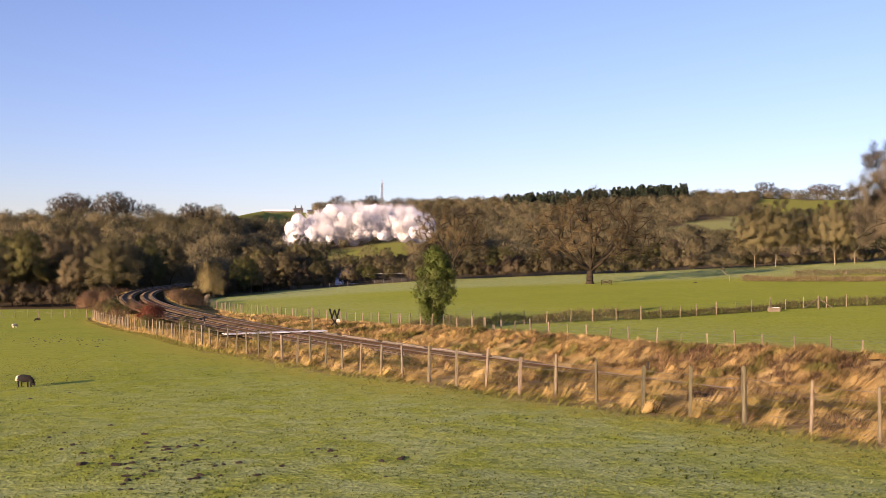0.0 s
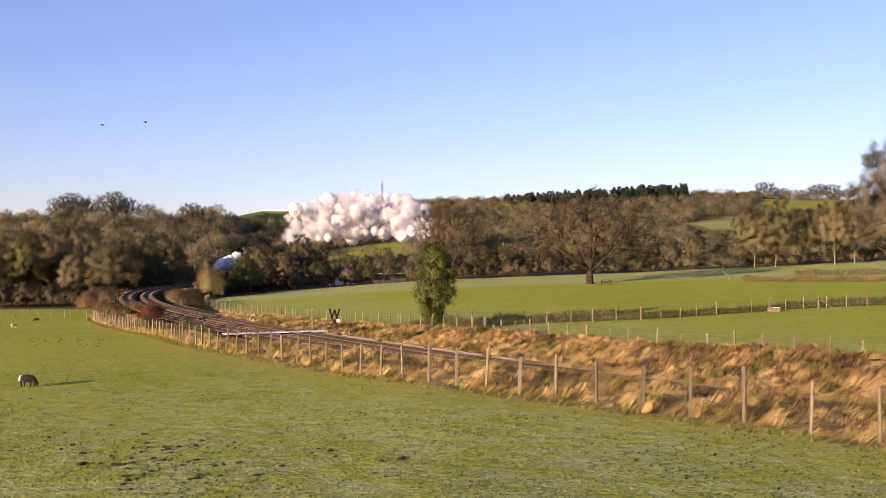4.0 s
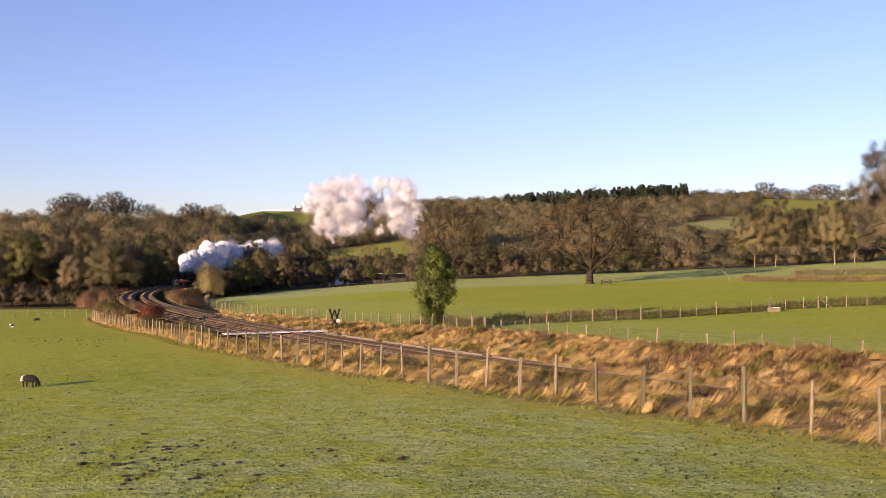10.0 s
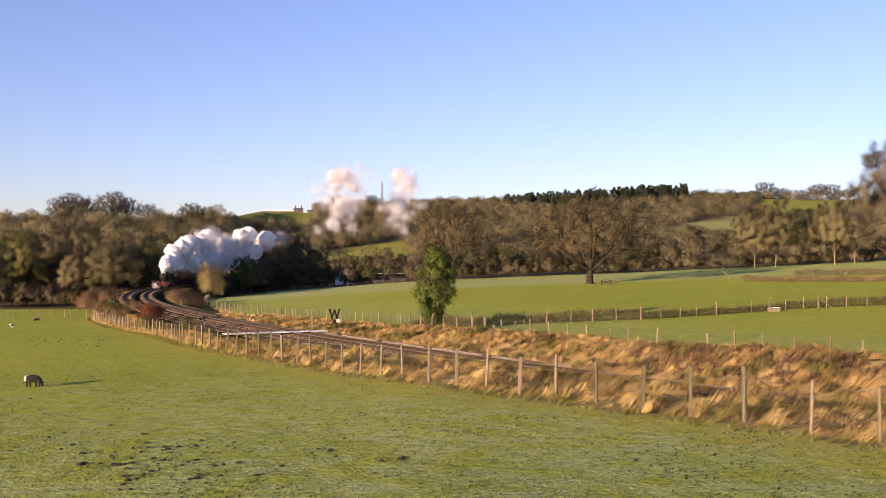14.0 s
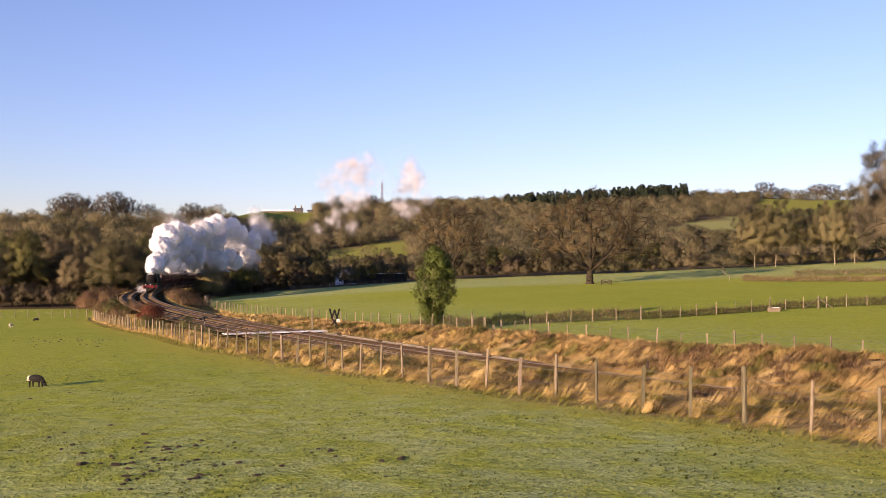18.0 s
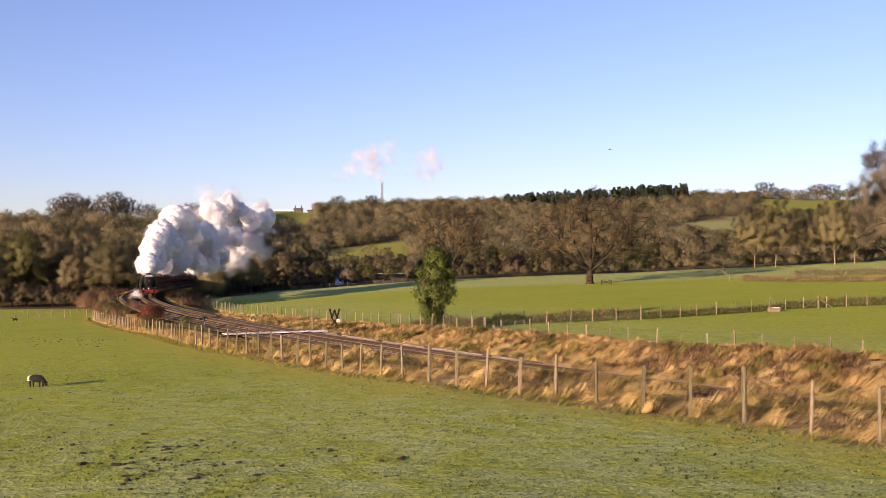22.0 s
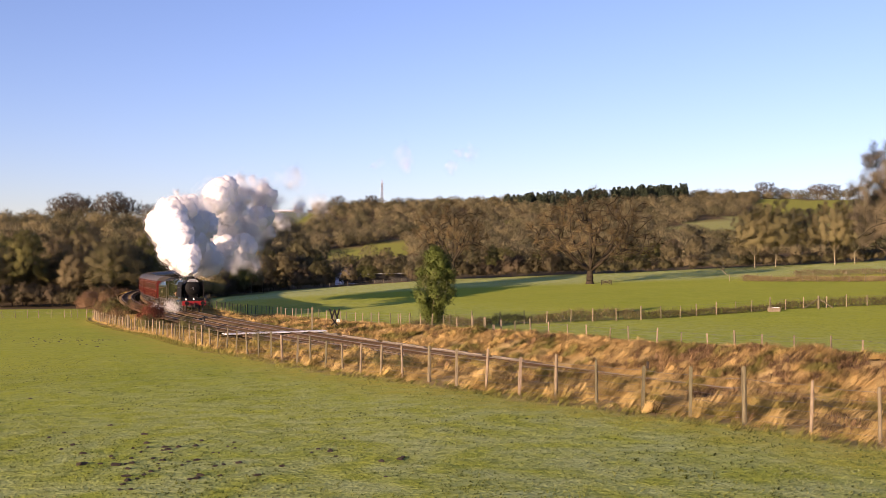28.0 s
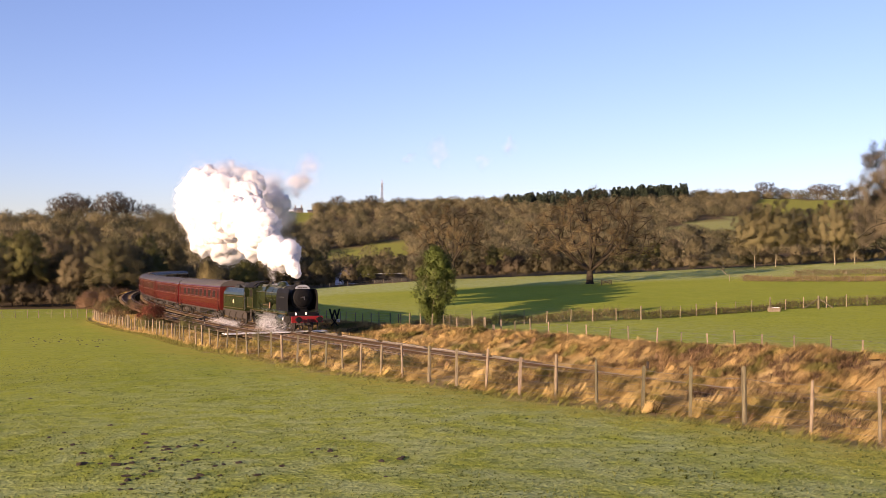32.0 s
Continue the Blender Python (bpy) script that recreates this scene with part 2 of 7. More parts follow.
def ground_material():
    m = bpy.data.materials.new("ground_cover")
    m.use_nodes = True
    n, l = m.node_tree.nodes, m.node_tree.links
    b = n["Principled BSDF"]
    b.inputs["Roughness"].default_value = 0.9
    b.inputs["Specular IOR Level"].default_value = 0.0
    tc = n.new("ShaderNodeTexCoord")

    def noise_at(scale, detail=5.0, stretch=(1, 1, 1)):
        k, mp = n.new("ShaderNodeTexNoise"), n.new("ShaderNodeMapping")
        mp.inputs["Scale"].default_value = stretch
        k.inputs["Scale"].default_value, k.inputs["Detail"].default_value = scale, detail
        l.new(tc.outputs["Object"], mp.inputs["Vector"])
        l.new(mp.outputs["Vector"], k.inputs["Vector"])
        return k.outputs["Fac"]

    def ranged(src, a, c, lo=0.0, hi=1.0):
        k = n.new("ShaderNodeMapRange")
        k.inputs[1].default_value, k.inputs[2].default_value, k.inputs[3].default_value, k.inputs[4].default_value = a, c, lo, hi
        l.new(src, k.inputs[0])
        return k.outputs[0]

    def blend(f, a, c):
        k = n.new("ShaderNodeMix")
        k.data_type = 'RGBA'
        l.new(f, k.inputs[0])
        for s, v in ((k.inputs[6], a), (k.inputs[7], c)):
            if isinstance(v, tuple):
                s.default_value = (*v, 1)
            else:
                l.new(v, s)
        return k.outputs[2]

    def mul(a, c):
        k = n.new("ShaderNodeMath")
        k.operation = 'MULTIPLY'
        l.new(a, k.inputs[0])
        l.new(c, k.inputs[1])
        return k.outputs[0]

    def attr(name):
        k = n.new("ShaderNodeAttribute")
        k.attribute_name = name
        return k.outputs["Fac"]

    big, mid, fine = noise_at(0.05), noise_at(0.5, 6.0), noise_at(11.0, 6.0)
    green = blend(ranged(mid, 0.3, 0.7), (0.25, 0.295, 0.03), (0.315, 0.345, 0.045))
    green = blend(ranged(big, 0.4, 0.6), green, (0.31, 0.335, 0.042))
    green = blend(ranged(fine, 0.5, 0.8), green, (0.205, 0.225, 0.03))
    frost_f = mul(attr("frost"), ranged(noise_at(0.9, 7.0), 0.36, 0.64, 0.15, 1.0))
    green = blend(frost_f, green, (0.38, 0.415, 0.21))
    green = blend(ranged(noise_at(3.4, 4.0, (1, 0.7, 1)), 0.54, 0.68, 0.0, 0.5), green, (0.13, 0.16, 0.04))
    dry = blend(ranged(mid, 0.35, 0.65), (0.42, 0.30, 0.13), (0.29, 0.205, 0.085))
    dry = blend(ranged(fine, 0.5, 0.75), dry, (0.20, 0.14, 0.06))
    green = blend(mul(attr("rank"), ranged(noise_at(1.6, 6.0), 0.3, 0.6, 0.3, 1.0)), green, (0.36, 0.32, 0.06))
    col = blend(ranged(attr("dry"), 0.3, 0.7), green, dry)
    litter = blend(ranged(mid, 0.35, 0.65), (0.135, 0.10, 0.058), (0.09, 0.07, 0.042))
    col = blend(attr("wood"), col, litter)
    l.new(col, b.inputs["Base Color"])
    bp = n.new("ShaderNodeBump")
    bp.inputs["Strength"].default_value, bp.inputs["Distance"].default_value = 0.9, 0.08
    hs = n.new("ShaderNodeMath")
    hs.operation = 'MULTIPLY_ADD'
    l.new(fine, hs.inputs[0])
    hs.inputs[1].default_value = 0.6
    l.new(noise_at(1.7, 6.0), hs.inputs[2])
    l.new(hs.outputs[0], bp.inputs["Height"])
    l.new(bp.outputs[0], b.inputs["Normal"])
    return m


# meadows on the hill: columns, then the near and far edge at each end of them
CLEAR = ((578, 722, 575, 545, 630, 670), (1140, 1345, 640, 560, 655, 800), (1320, 1640, 560, 560, 790, 1100), (385, 560, 735, 870, 1100, 1100), (890, 1005, 800, 815, 850, 850), (1340, 1640, 850, 850, 1060, 1060))


def is_meadow(x, y):
    col, r = 784 + 1761 * np.asarray(x) / np.asarray(y), np.hypot(x, y)
    r = r + 6 * np.sin(col * 0.045) + 4 * np.sin(col * 0.13 + 1)
    out = np.zeros(np.shape(col), dtype=bool)
    for a, b, n0, n1, f0, f1 in CLEAR:
        t = (col - a) / (b - a)
        out |= (t > 0) & (t < 1) & (r > n0 + (n1 - n0) * t) & (r < f0 + (f1 - f0) * t)
    return out


def field_edge(x):
    """How far out the meadow beyond the line reaches before the wood."""
    return 262.0 + np.interp(x, (-70, -20, 40, 130), (30, 20, 0, 0))


def land_masks(x, y):
    u, q = uq(x, y)
    w = 0.8 * nz(x, y, 0.5, 3)
    dry = sstep(fence_q(u) - 1.6, fence_q(u) + 0.4, q + w) * (1 - sstep(9.0, 11.5, q + w))
    dry *= 1 - sstep(170, 200, u)
    wood = np.where(q > 8, sstep(7, 12, y - field_edge(x)), sstep(0, 8, y - 232 - 0.1 * x))
    wood = np.where((u > 190) & (q > -12) & (q < 22), np.maximum(wood, 0.7), wood)
    wood = np.where(is_meadow(x, np.maximum(y, 1)), 0.42, wood)
    wood = np.where(y < 100, 0, wood)
    frost = np.where(q < 0, 0.15 + 0.45 * (1 - sstep(15, 60, y)) * sstep(-30, 0, x), 0.1 + 0.75 * sstep(190, 215, y) + 0.3 * (1 - sstep(20, 45, q)))
    frost = np.where((x < -45) & (q > 0), 0.75, frost)
    rank = sstep(fence_q(u) - 3.6, fence_q(u) - 1.6, q + w) * (1 - sstep(60, 110, u)) * (q < 0)
    rank = np.maximum(rank, 0.6 * np.exp(-((q - 12.0 + w) / 1.2) ** 2) * (u < 60))
    return dry, wood, np.clip(frost, 0, 1), rank


gx = graded(-1900, -95, 130, 1900, 1.3, 1.10)
gy = graded(-300, 14, 300, 2600, 1.3, 1.10)
GX, GY = np.meshgrid(gx, gy)
nx, ny = len(gx), len(gy)
gv = np.stack([GX, GY, ground_z(GX, GY)], axis=-1).reshape(-1, 3)
i0 = (np.arange(ny - 1)[:, None] * nx + np.arange(nx - 1)[None, :]).ravel()
ground_me = mesh_np("ground", gv, np.stack([i0, i0 + 1, i0 + nx + 1, i0 + nx], axis=1), ground_material())
for k, v in zip(("dry", "wood", "frost", "rank"), land_masks(GX, GY)):
    ground_me.attributes.new(k, 'FLOAT', 'POINT').data.foreach_set("value", np.asarray(v, dtype=np.float32).ravel())
ground_me.polygons.foreach_set("use_smooth", np.ones(len(ground_me.polygons), dtype=bool))
tagged(new("ground", ground_me), "frosted green pasture, dry grass banks and wooded hillside", "ground", kind="structure")


# ---- the railway ----
def strip(name, us, section, material):
    """A strip along the line: section is a list of (q, z)."""
    v, k = [], len(section)
    for u in us:
        for q, z in section:
            x, y = track(u, q)
            v.append((x, y, z))
    i = (np.arange(len(us) - 1)[:, None] * k + np.arange(k - 1)[None, :]).ravel()
    return mesh_np(name, v, np.stack([i, i + 1, i + k + 1, i + k], axis=1), material)


def solid_strip(name, us, section, material):
    sec = list(section) + [section[0]]
    return strip(name, us, sec, material)


US = np.arange(-75, 560, 4.0)
ballast = tagged(new("ballast", strip("ballast", US, [(-6.6, -0.75), (-5.2, -0.27), (-4.7, -0.245), (-2.1, -0.25), (-1.7, -0.34), (-1.3, -0.25), (1.2, -0.245), (1.7, -0.27), (3.3, -0.75)], M["ballast"])),
                 "dark brown stone ballast under two railway tracks", "ballast", kind="structure")


def build_track(q0, label):
    tr = tagged(new("railway_track"), label, "railway track", "double line", kind="structure")
    for s in (-0.753, 0.753):
        q = q0 + s
        rail = part("rail", solid_strip("rail", US, [(q - 0.07, -0.158), (q + 0.07, -0.158), (q + 0.012, -0.12), (q + 0.012, -0.04), (q - 0.012, -0.04), (q - 0.012, -0.12)], M["rail"]), None, tr)
        part("rail_head", solid_strip("rail_head", US, [(q - 0.035, -0.04), (q + 0.035, -0.04), (q + 0.035, -0.003), (q + 0.03, 0.0), (q - 0.03, 0.0), (q - 0.035, -0.003)], M["rail_head"]), None, rail, "polished steel running surface")
    return tr


track_far = build_track(0.0, "curving steel rails on timber sleepers carrying the train")
track_near = build_track(-3.4, "curving steel rails of the second line on timber sleepers")


# ---- fences ----
def post_mesh(name, h, w, seed, round_=False):
    rnd = random.Random(seed)
    bm = bmesh.new()
    n = 8 if round_ else 4
    rings = []
    for z, k in ((-0.35, 1.0), (h * 0.5, 0.98), (h - 0.03, 0.95), (h, 0.75)):
        ph = math.pi / n if round_ else math.pi / 4
        rr = w * (0.5 if round_ else 0.7071)
        rings.append([Vector((math.cos(ph + 2 * math.pi * i / n) * rr * k * rnd.uniform(0.92, 1.08), math.sin(ph + 2 * math.pi * i / n) * rr * k * rnd.uniform(0.92, 1.08), z + (rnd.uniform(-0.015, 0.015) if z > h * 0.8 else 0))) for i in range(n)])
    loft(bm, rings)
    return bm_mesh(name, bm, M["wood_post"])


def wire_mesh(name, pts, r=0.006):
    """A thin wire through points, three-sided."""
    v, f = [], []
    for i, p in enumerate(pts):
        for k in range(3):
            a = 2 * math.pi * k / 3
            v.append((p[0], p[1] + r * math.cos(a), p[2] + r * math.sin(a)))
        if i:
            b0, b1 = 3 * (i - 1), 3 * i
            for k in range(3):
                j = (k + 1) % 3
                f.append((b0 + k, b0 + j, b1 + j, b1 + k))
    return mesh_np(name, v, f, M["wire"])


POSTS = [post_mesh("post", 1.27, 0.085, 1), post_mesh("post", 1.20, 0.08, 2), post_mesh("post", 1.30, 0.10, 3, True), post_mesh("post", 1.24, 0.085, 4, True)]
STRAINER = post_mesh("strainer_post", 1.36, 0.13, 9, True)


def build_fence(name, pts, label, wires=(0.15, 0.3, 0.5, 0.7, 0.9, 1.12), strainer_every=8, seed=1, scale=1.0, group="fences"):
    """Posts at the points, and wires from post to post."""
    rnd = random.Random(seed)
    fence = tagged(new(name), label, "fence", group)
    tops = []
    for i, (x, y) in enumerate(pts):
        z = gz(x, y)
        big = strainer_every and i % strainer_every == 3
        ob = new("strainer_post" if big else "post", STRAINER if big else rnd.choice(POSTS))
        lean = (rnd.uniform(-3, 3), rnd.uniform(-3, 3))
        ob.matrix_basis = pose(x, y, z, lean[0], lean[1], rnd.uniform(-20, 20)) @ Matrix.Diagonal((scale, scale, scale * rnd.uniform(0.93, 1.07), 1))
        ob.parent = fence
        tops.append((x, y, z))
    for h in wires:
        p = []
        for a, b in zip(tops, tops[1:]):
            for k in (0, 0.5):
                p.append(tuple(a[j] + (b[j] - a[j]) * k + ((h - 0.03 * (k == 0.5)) * scale if j == 2 else 0.06 if j == 1 else 0) for j in range(3)))
        p.append((tops[-1][0], tops[-1][1] + 0.06, tops[-1][2] + h * scale))
        part("wire", wire_mesh("wire", p, 0.008 if h > 1 else 0.005), None, fence)
    return fence


def along(u0, u1, step, qf, jitter=0.12, seed=3):
    rnd = random.Random(seed)
    out, u = [], u0
    while u < u1:
        x, y = track(u, qf(u))
        out.append((float(x) + rnd.uniform(-jitter, jitter), float(y) + rnd.uniform(-jitter, jitter)))
        u += step(u) if callable(step) else step * rnd.uniform(0.93, 1.07)
    return out
# ---- trees ----
def crown_targets(rnd, n, cz, rx, rz, flat=0.0, shell=0.45, seed=0):
    """Points in an uneven, domed crown round the height cz."""
    out = []
    while len(out) < n:
        v = Vector((rnd.gauss(0, 1), rnd.gauss(0, 1), rnd.gauss(0, 1)))
        v.normalize()
        if v.z < -0.55 + flat:
            continue
        lump = 1.0 + 0.28 * noise.noise(v * 2.1 + Vector((seed * 3.7, 0, 0))) + 0.16 * noise.noise(v * 5.0 + Vector((0, seed * 2.9, 0)))
        k = (shell + (1 - shell) * rnd.random() ** 0.6) * lump
        out.append(Vector((v.x * rx * k, v.y * rx * k, cz + v.z * rz * k)))
    return out


def skeleton_of(rnd, targets, trunk_top, bend=0.4, lean=(0, 0), limbs=0, reach=(6.0, 8.0)):
    """Nodes with parents: a trunk, then limbs that reach for the targets from the nearest limb."""
    pos, par = [Vector((0, 0, -0.4))], [-1]
    for k in range(1, 5):
        f = k / 4
        pos.append(Vector((lean[0] * f + rnd.uniform(-0.1, 0.1), lean[1] * f + rnd.uniform(-0.1, 0.1), trunk_top * f)))
        par.append(k - 1)
    base = pos[-1]
    for k in range(limbs):       # the great limbs, which fork low and arch outwards
        a, last = 2 * math.pi * (k + rnd.uniform(-0.25, 0.25)) / max(1, limbs - 1), 4
        out, high = (0.0, 1.0) if k == limbs - 1 else (rnd.uniform(0.5, 0.8), rnd.uniform(0.32, 0.85))
        for f in (0.2, 0.42, 0.66, 0.88):
            r = reach[0] * out * f ** 0.85
            p = base + Vector((math.cos(a) * r, math.sin(a) * r, reach[1] * high * f ** 1.15)) + Vector((rnd.uniform(-1, 1), rnd.uniform(-1, 1), rnd.uniform(-0.5, 0.8))) * 0.45 * f
            pos.append(p)
            par.append(last)
            last = len(pos) - 1
    targets = sorted(targets, key=lambda p: (p - base).length)
    for tg in targets:
        cand = min(range(3, len(pos)), key=lambda i: (pos[i] - tg).length + 0.35 * max(0, pos[i].z - tg.z) + (0.0 if i > 4 else 0.5))
        a = pos[cand]
        d = (tg - a).length
        n = max(1, min(4, int(d / 1.3) + 1))
        last = cand
        for k in range(1, n + 1):
            f = k / n
            p = a.lerp(tg, f) + Vector((rnd.uniform(-1, 1), rnd.uniform(-1, 1), rnd.uniform(-0.5, 1.0))) * bend * d * 0.25 * math.sin(math.pi * f)
            pos.append(p)
            par.append(last)
            last = len(pos) - 1
    return pos, par


def pos_mean(p, g, n=26):
    """For each point, the nearest of some clump centres picked among them."""
    c = p[g.choice(len(p), n)]
    near = np.argmin(((p[:, None, :] - c[None]) ** 2).sum(2), axis=1)
    m = np.array([p[near == k].mean(0) if (near == k).any() else c[k] for k in range(n)])
    return m[near]


def tree_meshes(seed, height, width, trunk_frac, n_targets, twigs, twig_len, twig_w, bark, twig_mat, flat=0.1, r_leaf=0.022, shell=0.45, up=0.35, lean=(0, 0), bend=0.4, power=2.35, tip=3.0, limbs=0):
    """The trunk-and-limb mesh and the twig crown of a bare tree."""
    rnd = random.Random(seed)
    rz = height * (1 - trunk_frac) * 0.56
    cz = height - rz
    targets = crown_targets(rnd, n_targets, cz, width / 2, rz, flat, shell, seed)
    targets = [t + Vector((lean[0], lean[1], 0)) for t in targets]
    pos, par = skeleton_of(rnd, targets, height * trunk_frac, bend, lean, limbs, (width * 0.46, height * (0.93 - trunk_frac)))
    n = len(pos)
    acc, leaf = [0.0] * n, [True] * n
    for i in range(n - 1, 0, -1):
        if acc[i] == 0:
            acc[i] = r_leaf ** power
        acc[par[i]] += acc[i]
        leaf[par[i]] = False
    rad = [a ** (1 / power) for a in acc]
    if limbs:
        rad[3], rad[4] = rad[3] * 0.92, rad[4] * 0.78
    rad[0] = rad[1] * 1.5
    v, f = [], []
    for i in range(1, n):
        a, b = pos[par[i]], pos[i]
        ra, rb = rad[par[i]], rad[i]
        if par[i] > 4 or i > 4:
            ra = min(ra, rb * 1.35)
        d = b - a
        if d.length < 1e-4:
            continue
        k = 8 if rb > 0.25 else 5 if rb > 0.09 else 3
        qd = d.to_track_quat('Z', 'Y')
        o = len(v)
        for p, r in ((a, ra), (b, rb)):
            for s in range(k):
                w = 2 * math.pi * s / k
                v.append(p + qd @ Vector((math.cos(w) * r, math.sin(w) * r, 0)))
        for s in range(k):
            j = (s + 1) % k
            f.append((o + s, o + j, o + k + j, o + k + s))
    trunk = mesh_np("trunk", [tuple(p) for p in v], f, bark)
    # twigs: slim blades strewn along the thin limbs, most of them near the ends
    ends = [i for i in range(5, n) if rad[i] < r_leaf * 5.0]
    w8 = np.array([tip if leaf[i] else 1.0 for i in ends])
    g = np.random.default_rng(seed)
    pick = g.choice(len(ends), size=n_targets * twigs, p=w8 / w8.sum())
    pa = np.array([tuple(pos[par[i]]) for i in ends])[pick]
    pb = np.array([tuple(pos[i]) for i in ends])[pick]
    m = len(pick)
    p = pa + (pb - pa) * g.uniform(0.2, 1.25, (m, 1)) + g.normal(0, 0.42 * twig_len, (m, 3))
    d = (pb - pa) / (np.linalg.norm(pb - pa, axis=1)[:, None] + 1e-6) * 0.5 + g.normal(0, 0.62, (m, 3)) + np.array([0, 0, up])
    d /= np.linalg.norm(d, axis=1)[:, None]
    s = np.cross(d, g.normal(0, 1, (m, 3)))
    s *= (twig_w * g.uniform(0.6, 1.4, m) / (np.linalg.norm(s, axis=1) + 1e-6))[:, None]
    tv = np.stack([p - s, p + s, p + d * (twig_len * g.uniform(0.4, 1.3, m))[:, None]], axis=1)
    out = (p - np.array([lean[0], lean[1], cz - 0.25 * rz])) / np.array([width / 2, width / 2, rz])
    lump = (pb - pos_mean(pb, g)) / (0.25 * width)
    nr = out + 0.28 * lump + g.normal(0, 0.14, (m, 3))
    tv = soften(tv, nr).reshape(-1, 3)
    crown = set_soft(mesh_np("crown", tv, np.arange(len(tv)).reshape(-1, 3), twig_mat), np.repeat(nr, 3, axis=0))
    return trunk, crown


def plant(meshes, x, y, scale=1.0, turn=0.0, label="", name="tree", group="", stretch=1.0, category="tree", sink=0.0):
    e = tagged(new(name), label, category, group)
    e.matrix_basis = pose(x, y, gz(x, y) - sink, 0, 0, turn)
    for nm, me in zip(("trunk", "crown", "ivy"), meshes):
        ob = new(nm, me)
        ob.parent = e
        ob.matrix_basis = Matrix.Diagonal((scale, scale, scale * stretch, 1))
    return e


def leaf_cloud(name, seed, pts, size, material, per=20, spread=0.5):
    """Many small leaves round points."""
    r = np.random.default_rng(seed)
    p = np.repeat(np.asarray(pts), per, axis=0)
    p = p + r.normal(0, spread, p.shape)
    a, b = r.normal(0, 1, p.shape), r.normal(0, 1, p.shape)
    a /= np.linalg.norm(a, axis=1)[:, None]
    b -= (a * b).sum(1)[:, None] * a
    b /= np.linalg.norm(b, axis=1)[:, None]
    s = size * r.uniform(0.6, 1.4, (len(p), 1))
    v = np.stack([p - a * s, p + b * s * 0.55, p + a * s, p - b * s * 0.55], axis=1).reshape(-1, 3)
    return mesh_np(name, v, np.arange(len(v)).reshape(-1, 4), material)


rnd = random.Random(5)
WOODS = []
for k, (h, w, tf, bark, tw) in enumerate(((17, 12, 0.22, "bark", "twig"), (19, 11, 0.28, "bark", "twig"), (15, 13, 0.18, "bark", "twig_olive"),
                                          (18, 9, 0.25, "bark", "twig_olive"), (14, 12, 0.15, "bark_pale", "twig"), (16, 10, 0.2, "bark", "twig"))):
    WOODS.append((h, tree_meshes(20 + k, h, w, tf, 200, 190, 0.75, 0.017, M[bark], M[tw], flat=0.0)))
BUSH = [tree_meshes(40 + k, 4.0, 4.6, 0.06, 110, 40, 0.42, 0.014, M["bark"], M[t], flat=0.15, r_leaf=0.008, shell=0.2) for k, t in enumerate(("twig_russet", "twig_russet", "twig_olive"))]

# the lone oak in the meadow, and its neighbour nearer the wood
OAK_LABEL = "large bare oak with a broad brown crown in the meadow"
oak = tree_meshes(3, 18.2, 27.0, 0.15, 560, 105, 0.6, 0.013, M["bark_dark"], M["twig_oak"], flat=0.02, r_leaf=0.068, shell=0.45, bend=0.7, power=2.3, tip=5.0, limbs=8)
plant(oak, 29.5, 200, 1.0, 20, OAK_LABEL, "oak_tree")
oak_b = tree_meshes(8, 20.5, 21, 0.25, 380, 100, 0.7, 0.015, M["bark_dark"], M["twig_oak"], flat=0.1, r_leaf=0.06, bend=0.6, power=2.3, tip=5.0, limbs=7)
plant(oak_b, 2.6, 258, 1.0, 70, "tall bare oak with spreading limbs at the edge of the wood", "oak_tree")

# pale-stemmed trees at the far edge of the meadow
ash = [tree_meshes(60 + k, 17, 14, 0.2, 280, 230, 0.7, 0.02, M["bark_pale"], M["twig_ash"], flat=0.0, r_leaf=0.019, shell=0.4, bend=0.4, limbs=6) for k in range(2)]
for k, (px, d, s) in enumerate(((1336, 259, 0.92), (1373, 260, 1.02), (1477, 258, 0.98), (1513, 258, 0.9), (1420, 274, 0.9))):
    plant(ash[k % 2], (px - 784) / 1761 * d, d, s, 50 * k, "bare tree with pale sunlit trunk at the edge of the meadow", "ash_tree", "meadow edge trees")
thorn = tree_meshes(70, 5.6, 9.0, 0.2, 130, 110, 0.5, 0.016, M["bark_pale"], M["twig_ash"], flat=0.3, r_leaf=0.02, lean=(-1.2, 0), bend=0.8, limbs=5)
plant(thorn, (1287 - 784) / 1761 * 222, 222, 0.95, 0, "low leaning hawthorn with a wide flat crown in the field hedge", "hawthorn_tree")
big_right = tree_meshes(75, 21, 15, 0.16, 340, 170, 0.75, 0.017, M["bark"], M["twig_lilac"], flat=0.0, r_leaf=0.02)
plant(big_right, (1572 - 784) / 1761 * 196, 196, 0.95, 10, "tall dense bare tree in the meadow hedge", "lime_tree")
plant(big_right, (1600 - 784) / 1761 * 186, 186, 1.25, 130, "very tall bare tree with fine lilac-brown upper twigs", "lime_tree")

